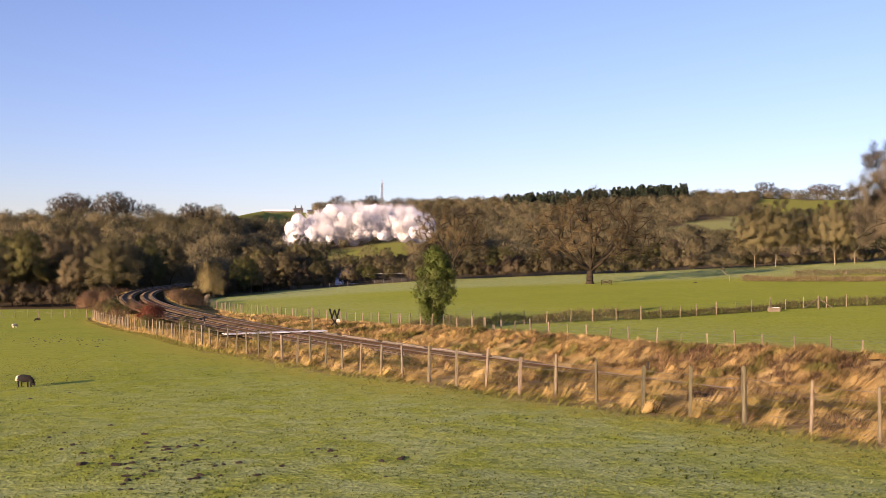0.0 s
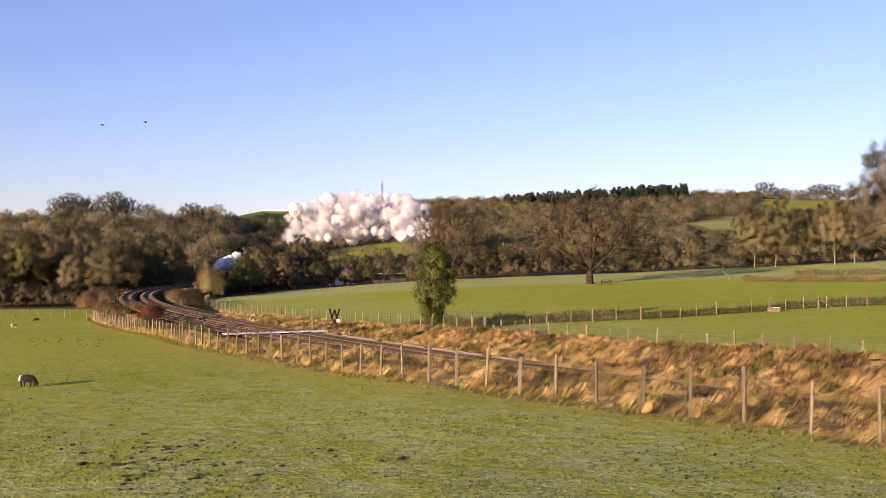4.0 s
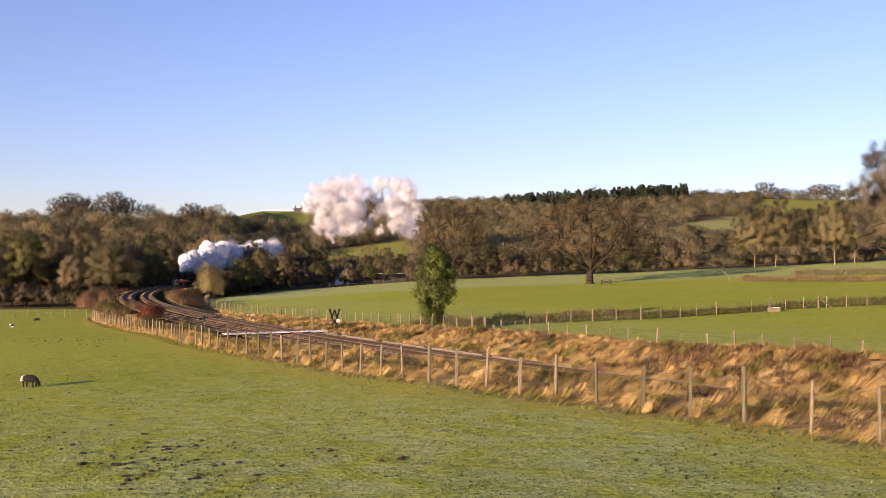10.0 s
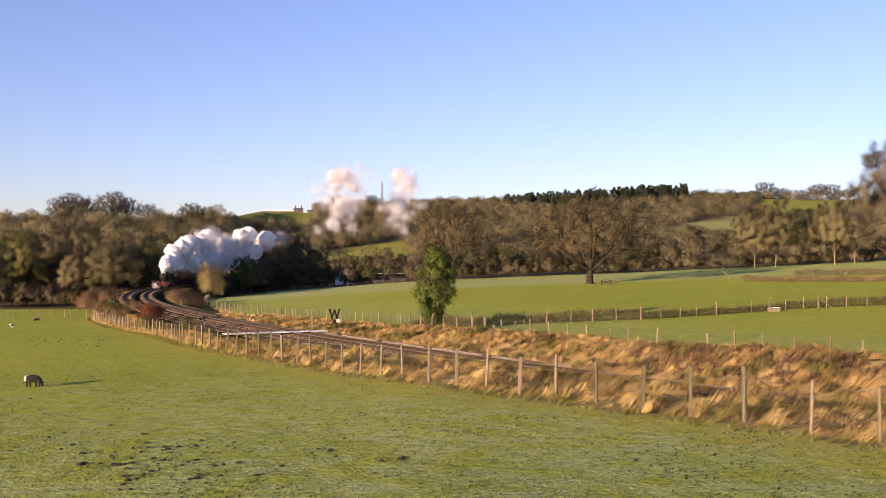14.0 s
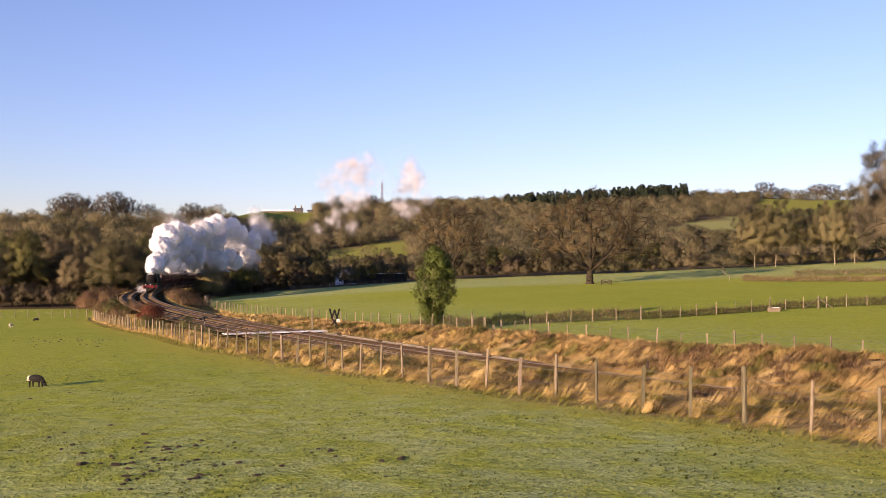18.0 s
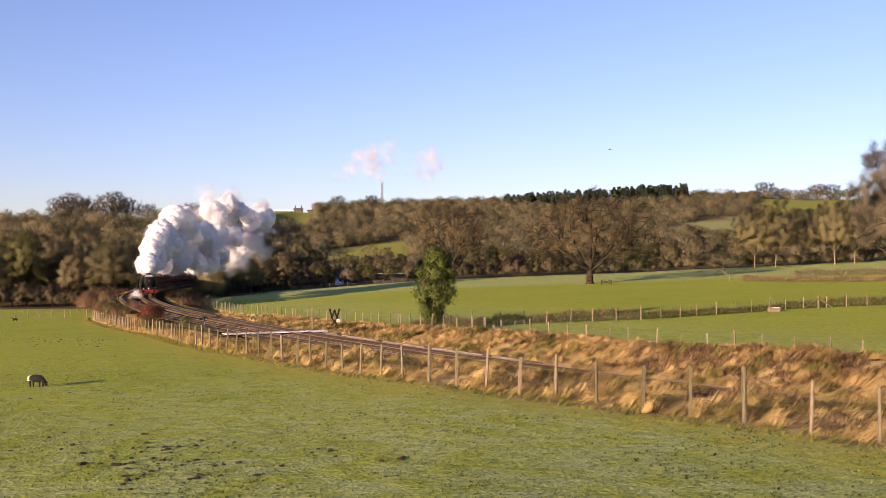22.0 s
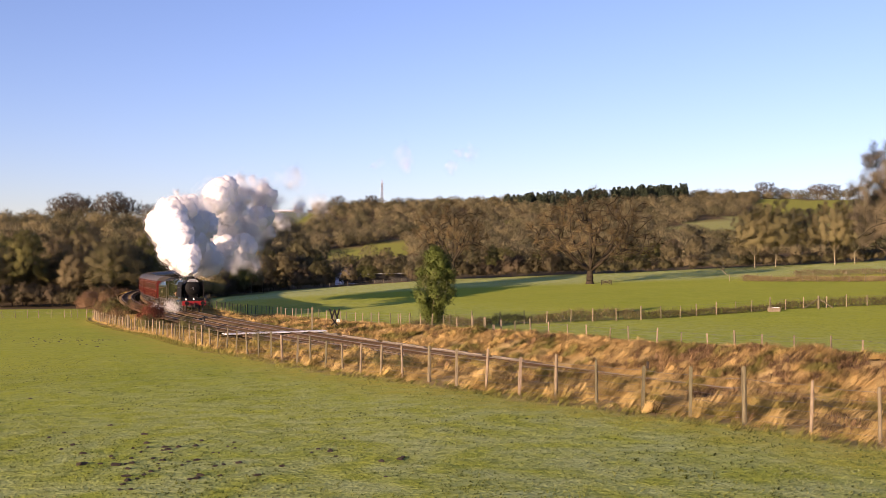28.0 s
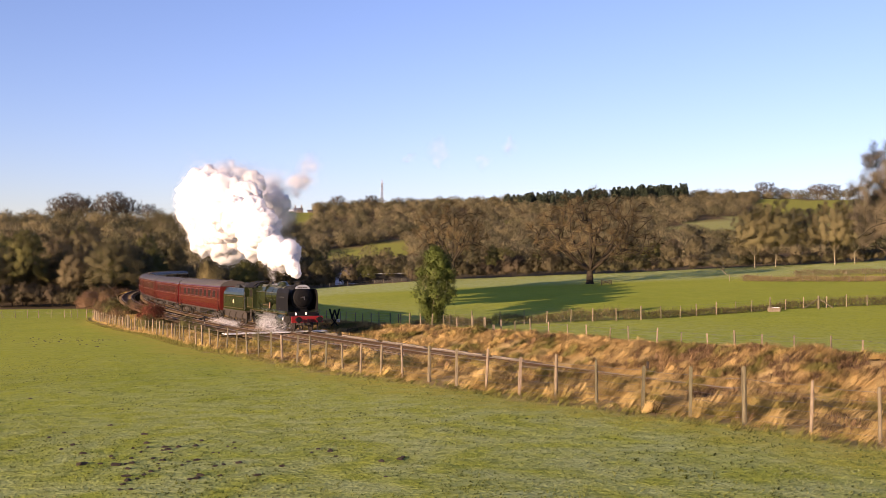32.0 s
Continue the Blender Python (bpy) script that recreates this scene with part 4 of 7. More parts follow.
def build_loco():
    e = tagged(new("steam_locomotive"), "green express steam locomotive with black smokebox and red buffer beam", "locomotive", "train")
    B = bmesh.new
    bm = B()
    box(bm, -6.0, 0, 0.95, 10.9, 1.05, 0.75, 0.02)
    part("main_frame", bm, M["soot"], e)
    bm = B()
    box(bm, -0.56, 0, 1.05, 0.06, 2.62, 0.50, 0.012)
    beam = part("buffer_beam", bm, M["beam_red"], e, "bright red buffer beam")
    for s in (-1, 1):
        bm = B()
        cyl(bm, (-0.55, s * 0.87, 1.05), (-0.12, s * 0.87, 1.05), 0.13, 0.09, 14)
        cyl(bm, (-0.12, s * 0.87, 1.05), (-0.05, s * 0.87, 1.05), 0.10, 0.24, 20)
        cyl(bm, (-0.05, s * 0.87, 1.05), (0.0, s * 0.87, 1.05), 0.24, 0.23, 20)
        part("buffer", bm, M["black"], e)
        bm = B()
        box(bm, -0.9, s * 1.0, 0.55, 0.05, 0.06, 0.7)
        part("guard_iron", bm, M["soot"], e)
        bm = B()
        cyl(bm, (-0.5, s * 0.33, 0.85), (-0.42, s * 0.33, 0.5), 0.035, seg=8)
        part("brake_hose", bm, M["soot"], e)
    bm = B()
    cyl(bm, (-0.55, 0, 1.05), (-0.3, 0, 1.02), 0.05, seg=8)
    for k in range(3):
        cyl(bm, (-0.3, 0, 0.98 - 0.13 * k), (-0.3, 0, 0.88 - 0.13 * k), 0.035, seg=8)
    part("coupling_hook", bm, M["soot"], e)
    # footplate and running plates
    bm = B()
    profile = [(-0.55, 1.32), (-0.62, 1.26), (-1.15, 1.26), (-1.6, 1.58), (-1.6, 1.62), (-1.12, 1.31)]
    loft(bm, [[Vector((x, y, z)) for x, z in profile] for y in (-1.28, 1.28)])
    part("front_footplate", bm, M["black"], e)
    for s in (-1, 1):
        bm = B()
        box(bm, -5.9, s * 1.0, 1.60, 8.7, 0.62, 0.05)
        box(bm, -5.9, s * 1.29, 1.53, 8.7, 0.03, 0.20)
        part("running_plate", bm, M["loco_green"], e)
        bm = B()
        box(bm, -5.9, s * 1.31, 1.455, 8.7, 0.012, 0.03)
        part("lining_strip", bm, M["lining"], e, "thin orange lining along the running plate")
    # smokebox, boiler, firebox
    bm = B()
    tube_x(bm, -1.75, -4.0, 0.93, 0.93, 2.78, seg=32)
    box(bm, -2.9, 0, 1.75, 2.0, 1.1, 0.7)
    smokebox = part("smokebox", bm, M["black"], e, "matt black smokebox", smooth=False)
    bm = B()
    rings = []
    for x, r in ((-1.75, 0.80), (-1.68, 0.80), (-1.60, 0.70), (-1.52, 0.45), (-1.49, 0.12)):
        rings.append([Vector((x, math.cos(2 * math.pi * i / 28) * r, 2.78 + math.sin(2 * math.pi * i / 28) * r)) for i in range(28)])
    loft(bm, rings)
    door = part("smokebox_door", bm, M["black"], e, smooth=False)
    bm = B()
    cyl(bm, (-1.49, 0, 2.78), (-1.36, 0, 2.78), 0.04, seg=10)
    box(bm, -1.38, 0.08, 2.70, 0.03, 0.03, 0.3)
    box(bm, -1.40, -0.08, 2.72, 0.03, 0.3, 0.03)
    part("door_dart", bm, M["steel"], door)
    bm = B()
    box(bm, -1.585, 0, 3.22, 0.03, 0.62, 0.13)
    plate = part("number_plate", bm, M["black"], door)
    for k in range(5):
        bm = B()
        box(bm, -1.567, -0.22 + 0.11 * k, 3.22, 0.008, 0.05, 0.085)
        part("plate_bar", bm, M["white_paint"], plate)
    bm = B()
    arc = [(0.62 * math.cos(a), 0.34 * math.sin(a)) for a in np.linspace(0, math.pi, 15)]
    loft(bm, [[Vector((x, y, 3.42 + z)) for y, z in arc] for x in (-1.60, -1.56)])
    board = part("headboard", bm, M["headboard"], e, "silvery arched train headboard")
    for k in range(4):
        bm = B()
        box(bm, -1.55, -0.30 + 0.2 * k, 3.52, 0.012, 0.13, 0.10)
        part("letter_bar", bm, M["soot"], board)
    for s in (-1, 1):
        for zz in (2.5, 3.0):
            bm = B()
            box(bm, -1.60, 0.0 if s > 0 else 0.35, zz, 0.03, 0.9 if s > 0 else 0.1, 0.05)
            part("door_hinge", bm, M["black"], door)
    bm = B()
    tube_x(bm, -4.0, -4.9, 0.87, 0.88, 2.80, seg=32)
    tube_x(bm, -4.9, -7.9, 0.88, 0.94, 2.82, seg=32)
    boiler = part("boiler", bm, M["loco_green"], e, "olive green lined boiler", smooth=False)
    for x, r in ((-4.02, 0.89), (-4.9, 0.895), (-6.3, 0.925), (-7.85, 0.955)):
        bm = B()
        tube_x(bm, x - 0.03, x + 0.03, r, r, 2.81, seg=32)
        part("boiler_band", bm, M["black"], boiler)
    bm = B()
    sec = [(-0.80, 1.62), (-0.93, 2.3), (-0.95, 3.15), (-0.86, 3.48), (-0.6, 3.66), (0, 3.71), (0.6, 3.66), (0.86, 3.48), (0.95, 3.15), (0.93, 2.3), (0.80, 1.62)]
    profile_loft(bm, (-7.9, -10.0), sec)
    part("firebox", bm, M["loco_green"], e)
    # chimney, dome, safety valves
    bm = B()
    rings = []
    for z, rx, ry in ((3.62, 0.62, 0.46), (3.72, 0.46, 0.36), (3.86, 0.43, 0.33), (3.93, 0.44, 0.34), (3.98, 0.50, 0.39), (4.02, 0.48, 0.37), (4.02, 0.36, 0.26), (3.7, 0.34, 0.24)):
        rings.append([Vector((-2.4 + math.cos(2 * math.pi * i / 24) * rx, math.sin(2 * math.pi * i / 24) * ry, z)) for i in range(24)])
    loft(bm, rings)
    part("chimney", bm, M["black"], e, "squat double black chimney")
    bm = B()
    rings = [[Vector((-6.1 + math.cos(2 * math.pi * i / 20) * r, math.sin(2 * math.pi * i / 20) * r * 0.85, z)) for i in range(20)] for z, r in ((3.6, 0.62), (3.75, 0.47), (3.88, 0.42), (3.95, 0.30), (3.97, 0.08))]
    loft(bm, rings)
    part("dome", bm, M["loco_green"], e)
    for s in (-0.22, 0.22):
        bm = B()
        cyl(bm, (-8.6, s, 3.66), (-8.6, s, 3.90), 0.09, 0.07, 12)
        part("safety_valve", bm, M["soot"], e)
    bm = B()
    cyl(bm, (-9.8, 0.3, 3.66), (-9.8, 0.3, 3.92), 0.04, 0.06, 10)
    part("whistle", bm, M["soot"], e)
    for s in (-1, 1):
        # smoke deflectors with turned-in tops
        bm = B()
        pts = [(s * 1.27, 1.64), (s * 1.28, 2.6), (s * 1.24, 3.10), (s * 1.12, 3.42), (s * 1.105, 3.40), (s * 1.22, 3.09), (s * 1.262, 2.6), (s * 1.252, 1.64)]
        loft(bm, [[Vector((x, y, z)) for y, z in pts] for x in (-1.45, -4.15)])
        dfl = part("smoke_deflector", bm, M["black"], e, "upright black smoke deflector plate")
        bm = B()
        box(bm, -2.8, s * 1.295, 2.75, 1.1, 0.02, 0.035)
        part("handrail", bm, M["steel"], dfl)
        bm = B()
        cyl(bm, (-4.2, s * 1.0, 3.02), (-9.9, s * 1.03, 3.08), 0.022, seg=6)
        part("boiler_handrail", bm, M["steel"], e)
        # cylinders and motion
        bm = B()
        tube_x(bm, -2.2, -3.5, 0.40, 0.40, 1.0, s * 1.12, 20)
        tube_x(bm, -2.1, -3.6, 0.24, 0.24, 1.52, s * 1.08, 16)
        box(bm, -2.85, s * 1.05, 1.3, 1.15, 0.5, 0.5, 0.04)
        part("cylinder", bm, M["loco_green"], e)
        bm = B()
        tube_x(bm, -2.12, -2.2, 0.30, 0.36, 1.0, s * 1.12, 20)
        part("cylinder_cover", bm, M["steel"], e)
        bm = B()
        cyl(bm, (-2.9, s * 1.08, 1.62), (-2.9, s * 0.86, 2.5), 0.17, 0.15, 12)
        part("steam_pipe", bm, M["black"], e)
        bm = B()
        box(bm, -4.3, s * 1.12, 1.18, 1.5, 0.10, 0.06)
        box(bm, -4.3, s * 1.12, 0.86, 1.5, 0.10, 0.05)
        part("slide_bar", bm, M["steel"], e)
        for x, r in ((-5.25, 1.03), (-7.5, 1.03), (-9.9, 1.03)):
            bm = B()
            n, rr, a0, a1 = 14, r + 0.09, 0.52, math.pi - 0.52
            outer = [Vector((x + math.cos(a0 + (a1 - a0) * i / n) * rr, 0, r + math.sin(a0 + (a1 - a0) * i / n) * rr)) for i in range(n + 1)]
            loft(bm, [[p + Vector((0, s * 0.66, 0)) for p in outer], [p + Vector((0, s * 0.99, 0)) for p in outer]])
            spl = part("splasher", bm, M["loco_green"], e)
            if x == -7.5:
                bm = B()
                box(bm, x, s * 1.02, 1.98, 1.5, 0.03, 0.14)
                npl = part("name_plate", bm, M["black"], spl, "dark plate with raised brass bars")
                for k in range(9):
                    bm = B()
                    box(bm, x - 0.56 + 0.14 * k, s * 1.038, 1.98, 0.08, 0.012, 0.08)
                    part("plate_bar", bm, M["brass"], npl)
        # steps
        bm = B()
        for z in (0.5, 0.85, 1.2):
            box(bm, -11.2, s * 1.2, z, 0.4, 0.25, 0.03)
        box(bm, -11.2, s * 1.1, 0.95, 0.4, 0.03, 1.0)
        part("cab_step", bm, M["soot"], e)
        # cab side with its window
        bm = B()
        x0, x1 = -10.0, -11.75
        y = s * 1.30
        for (a, b, z0, z1) in ((x0, x1, 1.55, 2.55), (x0, -10.25, 2.55, 3.35), (-10.95, -11.05, 2.55, 3.35), (x0, -11.3, 3.2, 3.38)):
            box(bm, (a + b) / 2, y - s * 0.02, (z0 + z1) / 2, abs(a - b), 0.04, z1 - z0)
        cab = part("cab_side", bm, M["loco_green"], e)
        bm = B()
        box(bm, -10.6, y - s * 0.03, 2.88, 0.68, 0.015, 0.62)
        part("cab_window", bm, M["glass"], cab)
        bm = B()
        for z in (1.68, 2.45):
            box(bm, -10.85, y + s * 0.004, z, 1.5, 0.01, 0.025)
        for x in (-10.11, -11.6):
            box(bm, x, y + s * 0.004, 2.065, 0.025, 0.01, 0.79)
        part("cab_lining", bm, M["lining"], cab)
    bm = B()
    box(bm, -10.02, 0, 2.5, 0.04, 2.54, 1.8)
    part("cab_front", bm, M["loco_green"], e)
    bm = B()
    sec = [(1.36 * math.sin(a), 2.35 + 1.0 + 0.56 * math.cos(a) ** 1.0) for a in np.linspace(-1.5, 1.5, 13)]
    sec += [(0.96 * p[0], p[1] - 0.05) for p in sec[::-1]]
    profile_loft(bm, (-9.85, -12.1), sec)
    part("cab_roof", bm, M["black"], e, "curved dark cab roof")
    # lamps
    for y, z, x in ((-0.87, 1.50, -0.72), (0.0, 1.52, -0.78)):
        bm = B()
        box(bm, x, y, z - 0.03, 0.12, 0.12, 0.18, 0.02)
        cyl(bm, (x, y, z + 0.06), (x, y, z + 0.12), 0.045, 0.02, 10)
        lamp = part("headlamp", bm, M["white_paint"], e, "small white headlamp")
        bm = B()
        cyl(bm, (x + 0.06, y, z - 0.03), (x + 0.08, y, z - 0.03), 0.045, 0.045, 14)
        part("lamp_lens", bm, M["lamp_glow"], lamp)
    # ladders of small pipes
    for s in (-1, 1):
        bm = B()
        cyl(bm, (-4.3, s * 0.99, 1.7), (-4.5, s * 0.92, 2.4), 0.05, seg=8)
        cyl(bm, (-6.5, s * 1.02, 1.72), (-6.5, s * 0.98, 2.2), 0.10, seg=10)
        part("feed_pipe", bm, M["copper"], e)
    # wheels
    wheels = []
    for s in (-1, 1):
        for x in (-1.7, -3.85):
            w = part("bogie_wheel", wheel_mesh("bogie_wheel", 0.50, 10, 0.13), M["soot"], e)
            w.matrix_basis = pose(x, s * 0.74, 0.50)
            wheels.append((w, x, s * 0.74, 0.50))
        for x in (-5.25, -7.5, -9.9):
            bm = wheel_mesh("driving_wheel", 1.03, 20)
            box(bm, 0, 0, -0.28, 0.34, 0.17, 0.6, 0.04)
            cyl(bm, (0, s * 0.05, -0.33), (0, s * 0.30, -0.33), 0.09, seg=12)
            w = part("driving_wheel", bm, M["loco_green"], e, "large spoked green driving wheel")
            w.matrix_basis = pose(x, s * 0.76, 1.03)
            wheels.append((w, x, s * 0.76, 1.03))
    rods = []
    for s in (-1, 1):
        bm = B()
        box(bm, -7.575, 0, 0, 4.75, 0.05, 0.13, 0.01)
        for x in (-5.25, -7.5, -9.9):
            cyl(bm, (x, -0.05, 0), (x, 0.05, 0), 0.13, seg=14)
        r = part("coupling_rod", bm, M["steel"], e, "polished steel rod")
        rods.append((r, s * 1.0, 0.0))
        bm = B()
        box(bm, -5.9, 0, 0.06, 3.3, 0.05, 0.12, 0.01, Matrix.Rotation(radians(1.5), 4, 'Y'))
        cyl(bm, (-7.5, -0.06, 0), (-7.5, 0.06, 0), 0.15, seg=14)
        r2 = part("connecting_rod", bm, M["steel"], e, "polished steel rod")
        rods.append((r2, s * 1.10, 0.0))
    return e, wheels, rods


def build_tender():
    e = tagged(new("tender"), "green lined tender loaded with coal behind the engine", "tender", "train")
    B = bmesh.new
    sec = [(-1.29, 1.25), (-1.29, 2.62), (-1.24, 2.85), (-1.02, 3.20), (-0.98, 3.24), (0.98, 3.24), (1.02, 3.20), (1.24, 2.85), (1.29, 2.62), (1.29, 1.25)]
    bm = B()
    profile_loft(bm, (-0.5, -7.15), sec)
    part("tank", bm, M["loco_green"], e, "olive green tank with orange lining")
    bm = B()
    box(bm, -3.8, 0, 1.18, 7.3, 2.5, 0.12)
    box(bm, -3.8, 1.05, 0.85, 7.0, 0.05, 0.6)
    box(bm, -3.8, -1.05, 0.85, 7.0, 0.05, 0.6)
    part("underframe", bm, M["soot"], e)
    r = random.Random(3)
    bm = B()
    for k in range(70):
        x, y = r.uniform(-5.0, -0.9), r.uniform(-0.8, 0.8)
        m = Matrix.Translation((x, y, 3.22 + 0.3 * (1 - (y / 0.9) ** 2) * (1 - ((x + 2.9) / 2.4) ** 2) + r.uniform(-0.05, 0.05))) @ Euler((r.random() * 3, r.random() * 3, 0)).to_matrix().to_4x4()
        bmesh.ops.create_icosphere(bm, subdivisions=1, radius=r.uniform(0.12, 0.26), matrix=m)
    part("coal_load", bm, M["coal"], e, "heap of black coal")
    for s in (-1, 1):
        bm = B()
        y = s * 1.296
        for z in (1.42, 2.5):
            box(bm, -3.8, y, z, 6.2, 0.008, 0.03)
        for x in (-0.7, -6.9):
            box(bm, x, y, 1.96, 0.03, 0.008, 1.11)
        part("lining", bm, M["lining"], e)
        bm = B()
        cyl(bm, (-3.8, y - s * 0.004, 2.0), (-3.8, y + s * 0.012, 2.0), 0.19, seg=20)
        part("emblem", bm, M["emblem"], e, "round cream emblem")
        for x in (-1.7, -3.8, -5.9):
            w = part("tender_wheel", wheel_mesh("tender_wheel", 0.65, 12, 0.13), M["soot"], e)
            w.matrix_basis = pose(x, s * 0.76, 0.65)
            bm = B()
            box(bm, x, s * 1.10, 0.66, 0.3, 0.16, 0.34, 0.03)
            part("axlebox", bm, M["soot"], e)
            bm = B()
            for k in range(4):
                box(bm, x, s * 1.12, 1.0 - 0.035 * k, 1.1 - 0.2 * k, 0.09, 0.03)
            part("leaf_spring", bm, M["soot"], e)
        bm = B()
        cyl(bm, (-0.45, s * 1.2, 1.3), (-0.45, s * 1.2, 2.9), 0.02, seg=6)
        part("handrail", bm, M["steel"], e)
        bm = B()
        cyl(bm, (-7.2, s * 0.87, 1.05), (-7.6, s * 0.87, 1.05), 0.10, 0.22, 16)
        part("buffer", bm, M["black"], e)
    bm = B()
    box(bm, -0.48, 0, 2.35, 0.05, 2.5, 2.0)
    part("bulkhead", bm, M["loco_green"], e)
    return e


def coach_section(inset=0.0):
    return [(1.30 - inset, 1.05), (1.385 - inset, 1.55), (1.39 - inset, 2.1), (1.365 - inset, 2.8), (1.33 - inset, 3.2), (1.30 - inset, 3.28)]


def build_coach():
    e = tagged(new("coach"), "maroon railway coach with grey roof and large windows", "railway coach", "train")
    B = bmesh.new
    side = coach_section()
    bm = B()
    loft(bm, [[Vector((x, y, z)) for y, z in side] + [Vector((x, -y, z)) for y, z in side[::-1]] for x in (-0.15, -19.5)])
    part("body", bm, M["maroon"], e, "glossy maroon body side")
    bm = B()
    arc = [(1.34 * math.sin(a), 3.24 + 0.60 * math.cos(a)) for a in np.linspace(-1.50, 1.50, 15)]
    loft(bm, [[Vector((x, y, z)) for y, z in arc] for x in (-0.13, -19.52)])
    part("roof", bm, M["roof"], e, "curved grey roof")
    bm = B()
    box(bm, -9.8, 0, 0.98, 19.2, 2.45, 0.14)
    box(bm, -8.4, 0.7, 0.68, 1.6, 0.7, 0.5, 0.03)
    box(bm, -11.2, -0.7, 0.68, 1.6, 0.7, 0.5, 0.03)
    cyl(bm, (-11.8, 0.75, 0.65), (-10.4, 0.75, 0.65), 0.25, seg=14)
    for s in (-1, 1):
        cyl(bm, (-5.5, s * 1.1, 0.92), (-7.5, s * 1.1, 0.55), 0.05, seg=6)
        cyl(bm, (-7.5, s * 1.1, 0.55), (-12.0, s * 1.1, 0.55), 0.05, seg=6)
        cyl(bm, (-12.0, s * 1.1, 0.55), (-14.0, s * 1.1, 0.92), 0.05, seg=6)
    part("underframe", bm, M["soot"], e)
    wins = [-2.6 - 1.94 * k for k in range(8)]
    wbm = B()
    box(wbm, 0, 0, 0, 1.16, 0.02, 0.78, 0.0)
    wme = bm_mesh("window_frame", wbm, M["cream"])
    pbm = B()
    box(pbm, 0, 0, 0, 1.08, 0.03, 0.70)
    pme = bm_mesh("pane", pbm, M["glass"])
    dbm = B()
    box(dbm, 0, 0, -0.55, 0.66, 0.02, 2.02, 0.008)
    dme = bm_mesh("door", dbm, M["maroon"])
    d2 = B()
    box(d2, 0, 0, 0, 0.46, 0.03, 0.66)
    d2me = bm_mesh("pane", d2, M["glass"])
    hb = B()
    cyl(hb, (0.27, -0.03, -0.55), (0.27, 0.03, -0.55), 0.03, seg=8)
    hme = bm_mesh("door_handle", hb, M["brass"])
    for s in (-1, 1):
        for x in wins:
            w = part("window", wme, None, e)
            w.matrix_basis = pose(x, s * 1.378, 2.52, s * 2.0)
            part("pane", pme, None, w)
        for x in (-0.85, -10.4 + 0.0, -18.8):
            if x == -10.4:
                continue
            d = part("door", dme, None, e)
            d.matrix_basis = pose(x, s * 1.384, 2.5, s * 2.0)
            part("pane", d2me, None, d)
            part("door_handle", hme, None, d)
        bm = B()
        box(bm, -9.8, s * 1.393, 2.02, 19.2, 0.008, 0.035)
        part("lining_band", bm, M["lining"], e, "thin yellow lining band")
        bm = B()
        box(bm, -9.8, s * 1.352, 3.10, 19.2, 0.008, 0.03)
        part("cantrail_band", bm, M["lining"], e, "thin yellow lining band")
    for k in range(6):
        bm = B()
        cyl(bm, (-2.0 - 3.1 * k, 0.25 * (-1) ** k, 3.8), (-2.0 - 3.1 * k, 0.25 * (-1) ** k, 3.93), 0.13, 0.16, 12)
        part("roof_vent", bm, M["roof"], e)
    wb = wheel_mesh("wheel", 0.455, 8, 0.12)
    wmesh = bm_mesh("wheel", wb, M["soot"])
    fb = B()
    for s in (-1, 1):
        box(fb, 0, s * 1.0, 0.55, 3.3, 0.09, 0.22, 0.02)
        for x in (-1.3, 1.3):
            box(fb, x, s * 1.06, 0.46, 0.3, 0.2, 0.32, 0.03)
        cyl(fb, (0, s * 1.02, 0.3), (0, s * 1.02, 0.6), 0.12, seg=10)
    box(fb, 0, 0, 0.6, 0.5, 2.1, 0.25)
    fmesh = bm_mesh("bogie", fb, M["soot"])
    for x in (-2.9, -16.75):
        b = part("bogie", fmesh, None, e)
        b.matrix_basis = pose(x, 0, 0)
        for wx in (-1.3, 1.3):
            for s in (-1, 1):
                w = part("wheel", wmesh, None, b)
                w.matrix_basis = pose(wx, s * 0.75, 0.455)
    for x, d in ((-0.15, 1), (-19.5, -1)):
        bm = B()
        box(bm, x + d * 0.14, 0, 2.2, 0.28, 1.0, 2.1, 0.05)
        part("gangway", bm, M["soot"], e, "black folded gangway")
        for s in (-1, 1):
            bm = B()
            cyl(bm, (x, s * 0.87, 1.05), (x + d * 0.35, s * 0.87, 1.05), 0.09, 0.2, 14)
            part("buffer", bm, M["soot"], e)
    return e


loco, loco_wheels, loco_rods = build_loco()
tender = build_tender()
coach = build_coach()
coaches = [coach] + [copy_thing(coach, pose(0, 0, 0)) for k in range(8)]
TRAIN = [(loco, 0.0, 12.0), (tender, 12.2, 7.6)] + [(c, 20.0 + 19.95 * k, 19.65) for k, c in enumerate(coaches)]
# ---- sleepers ----
sl = bmesh.new()
box(sl, 0, 0, 0, 0.25, 2.6, 0.13, 0.0)
for v in sl.verts:
    v.co.z += 0.004 * math.sin(v.co.y * 9)
sleeper_me = bm_mesh("sleeper", sl, M["sleeper"])


def sleepers(tr, q0, u0, n, step=0.76):
    for k in range(n):
        ob = new("sleeper", sleeper_me)
        ob.parent = tr
        u = u0 + k * step
        ob.matrix_basis = on_line(u, -0.222 + 0.012 * math.sin(k * 2.3), q0) @ pose(0, 0, 0, 0, 0, 1.2 * math.sin(k * 5.1))


sleepers(track_far, 0.0, -45, 260)
sleepers(track_near, -3.4, -45, 260)


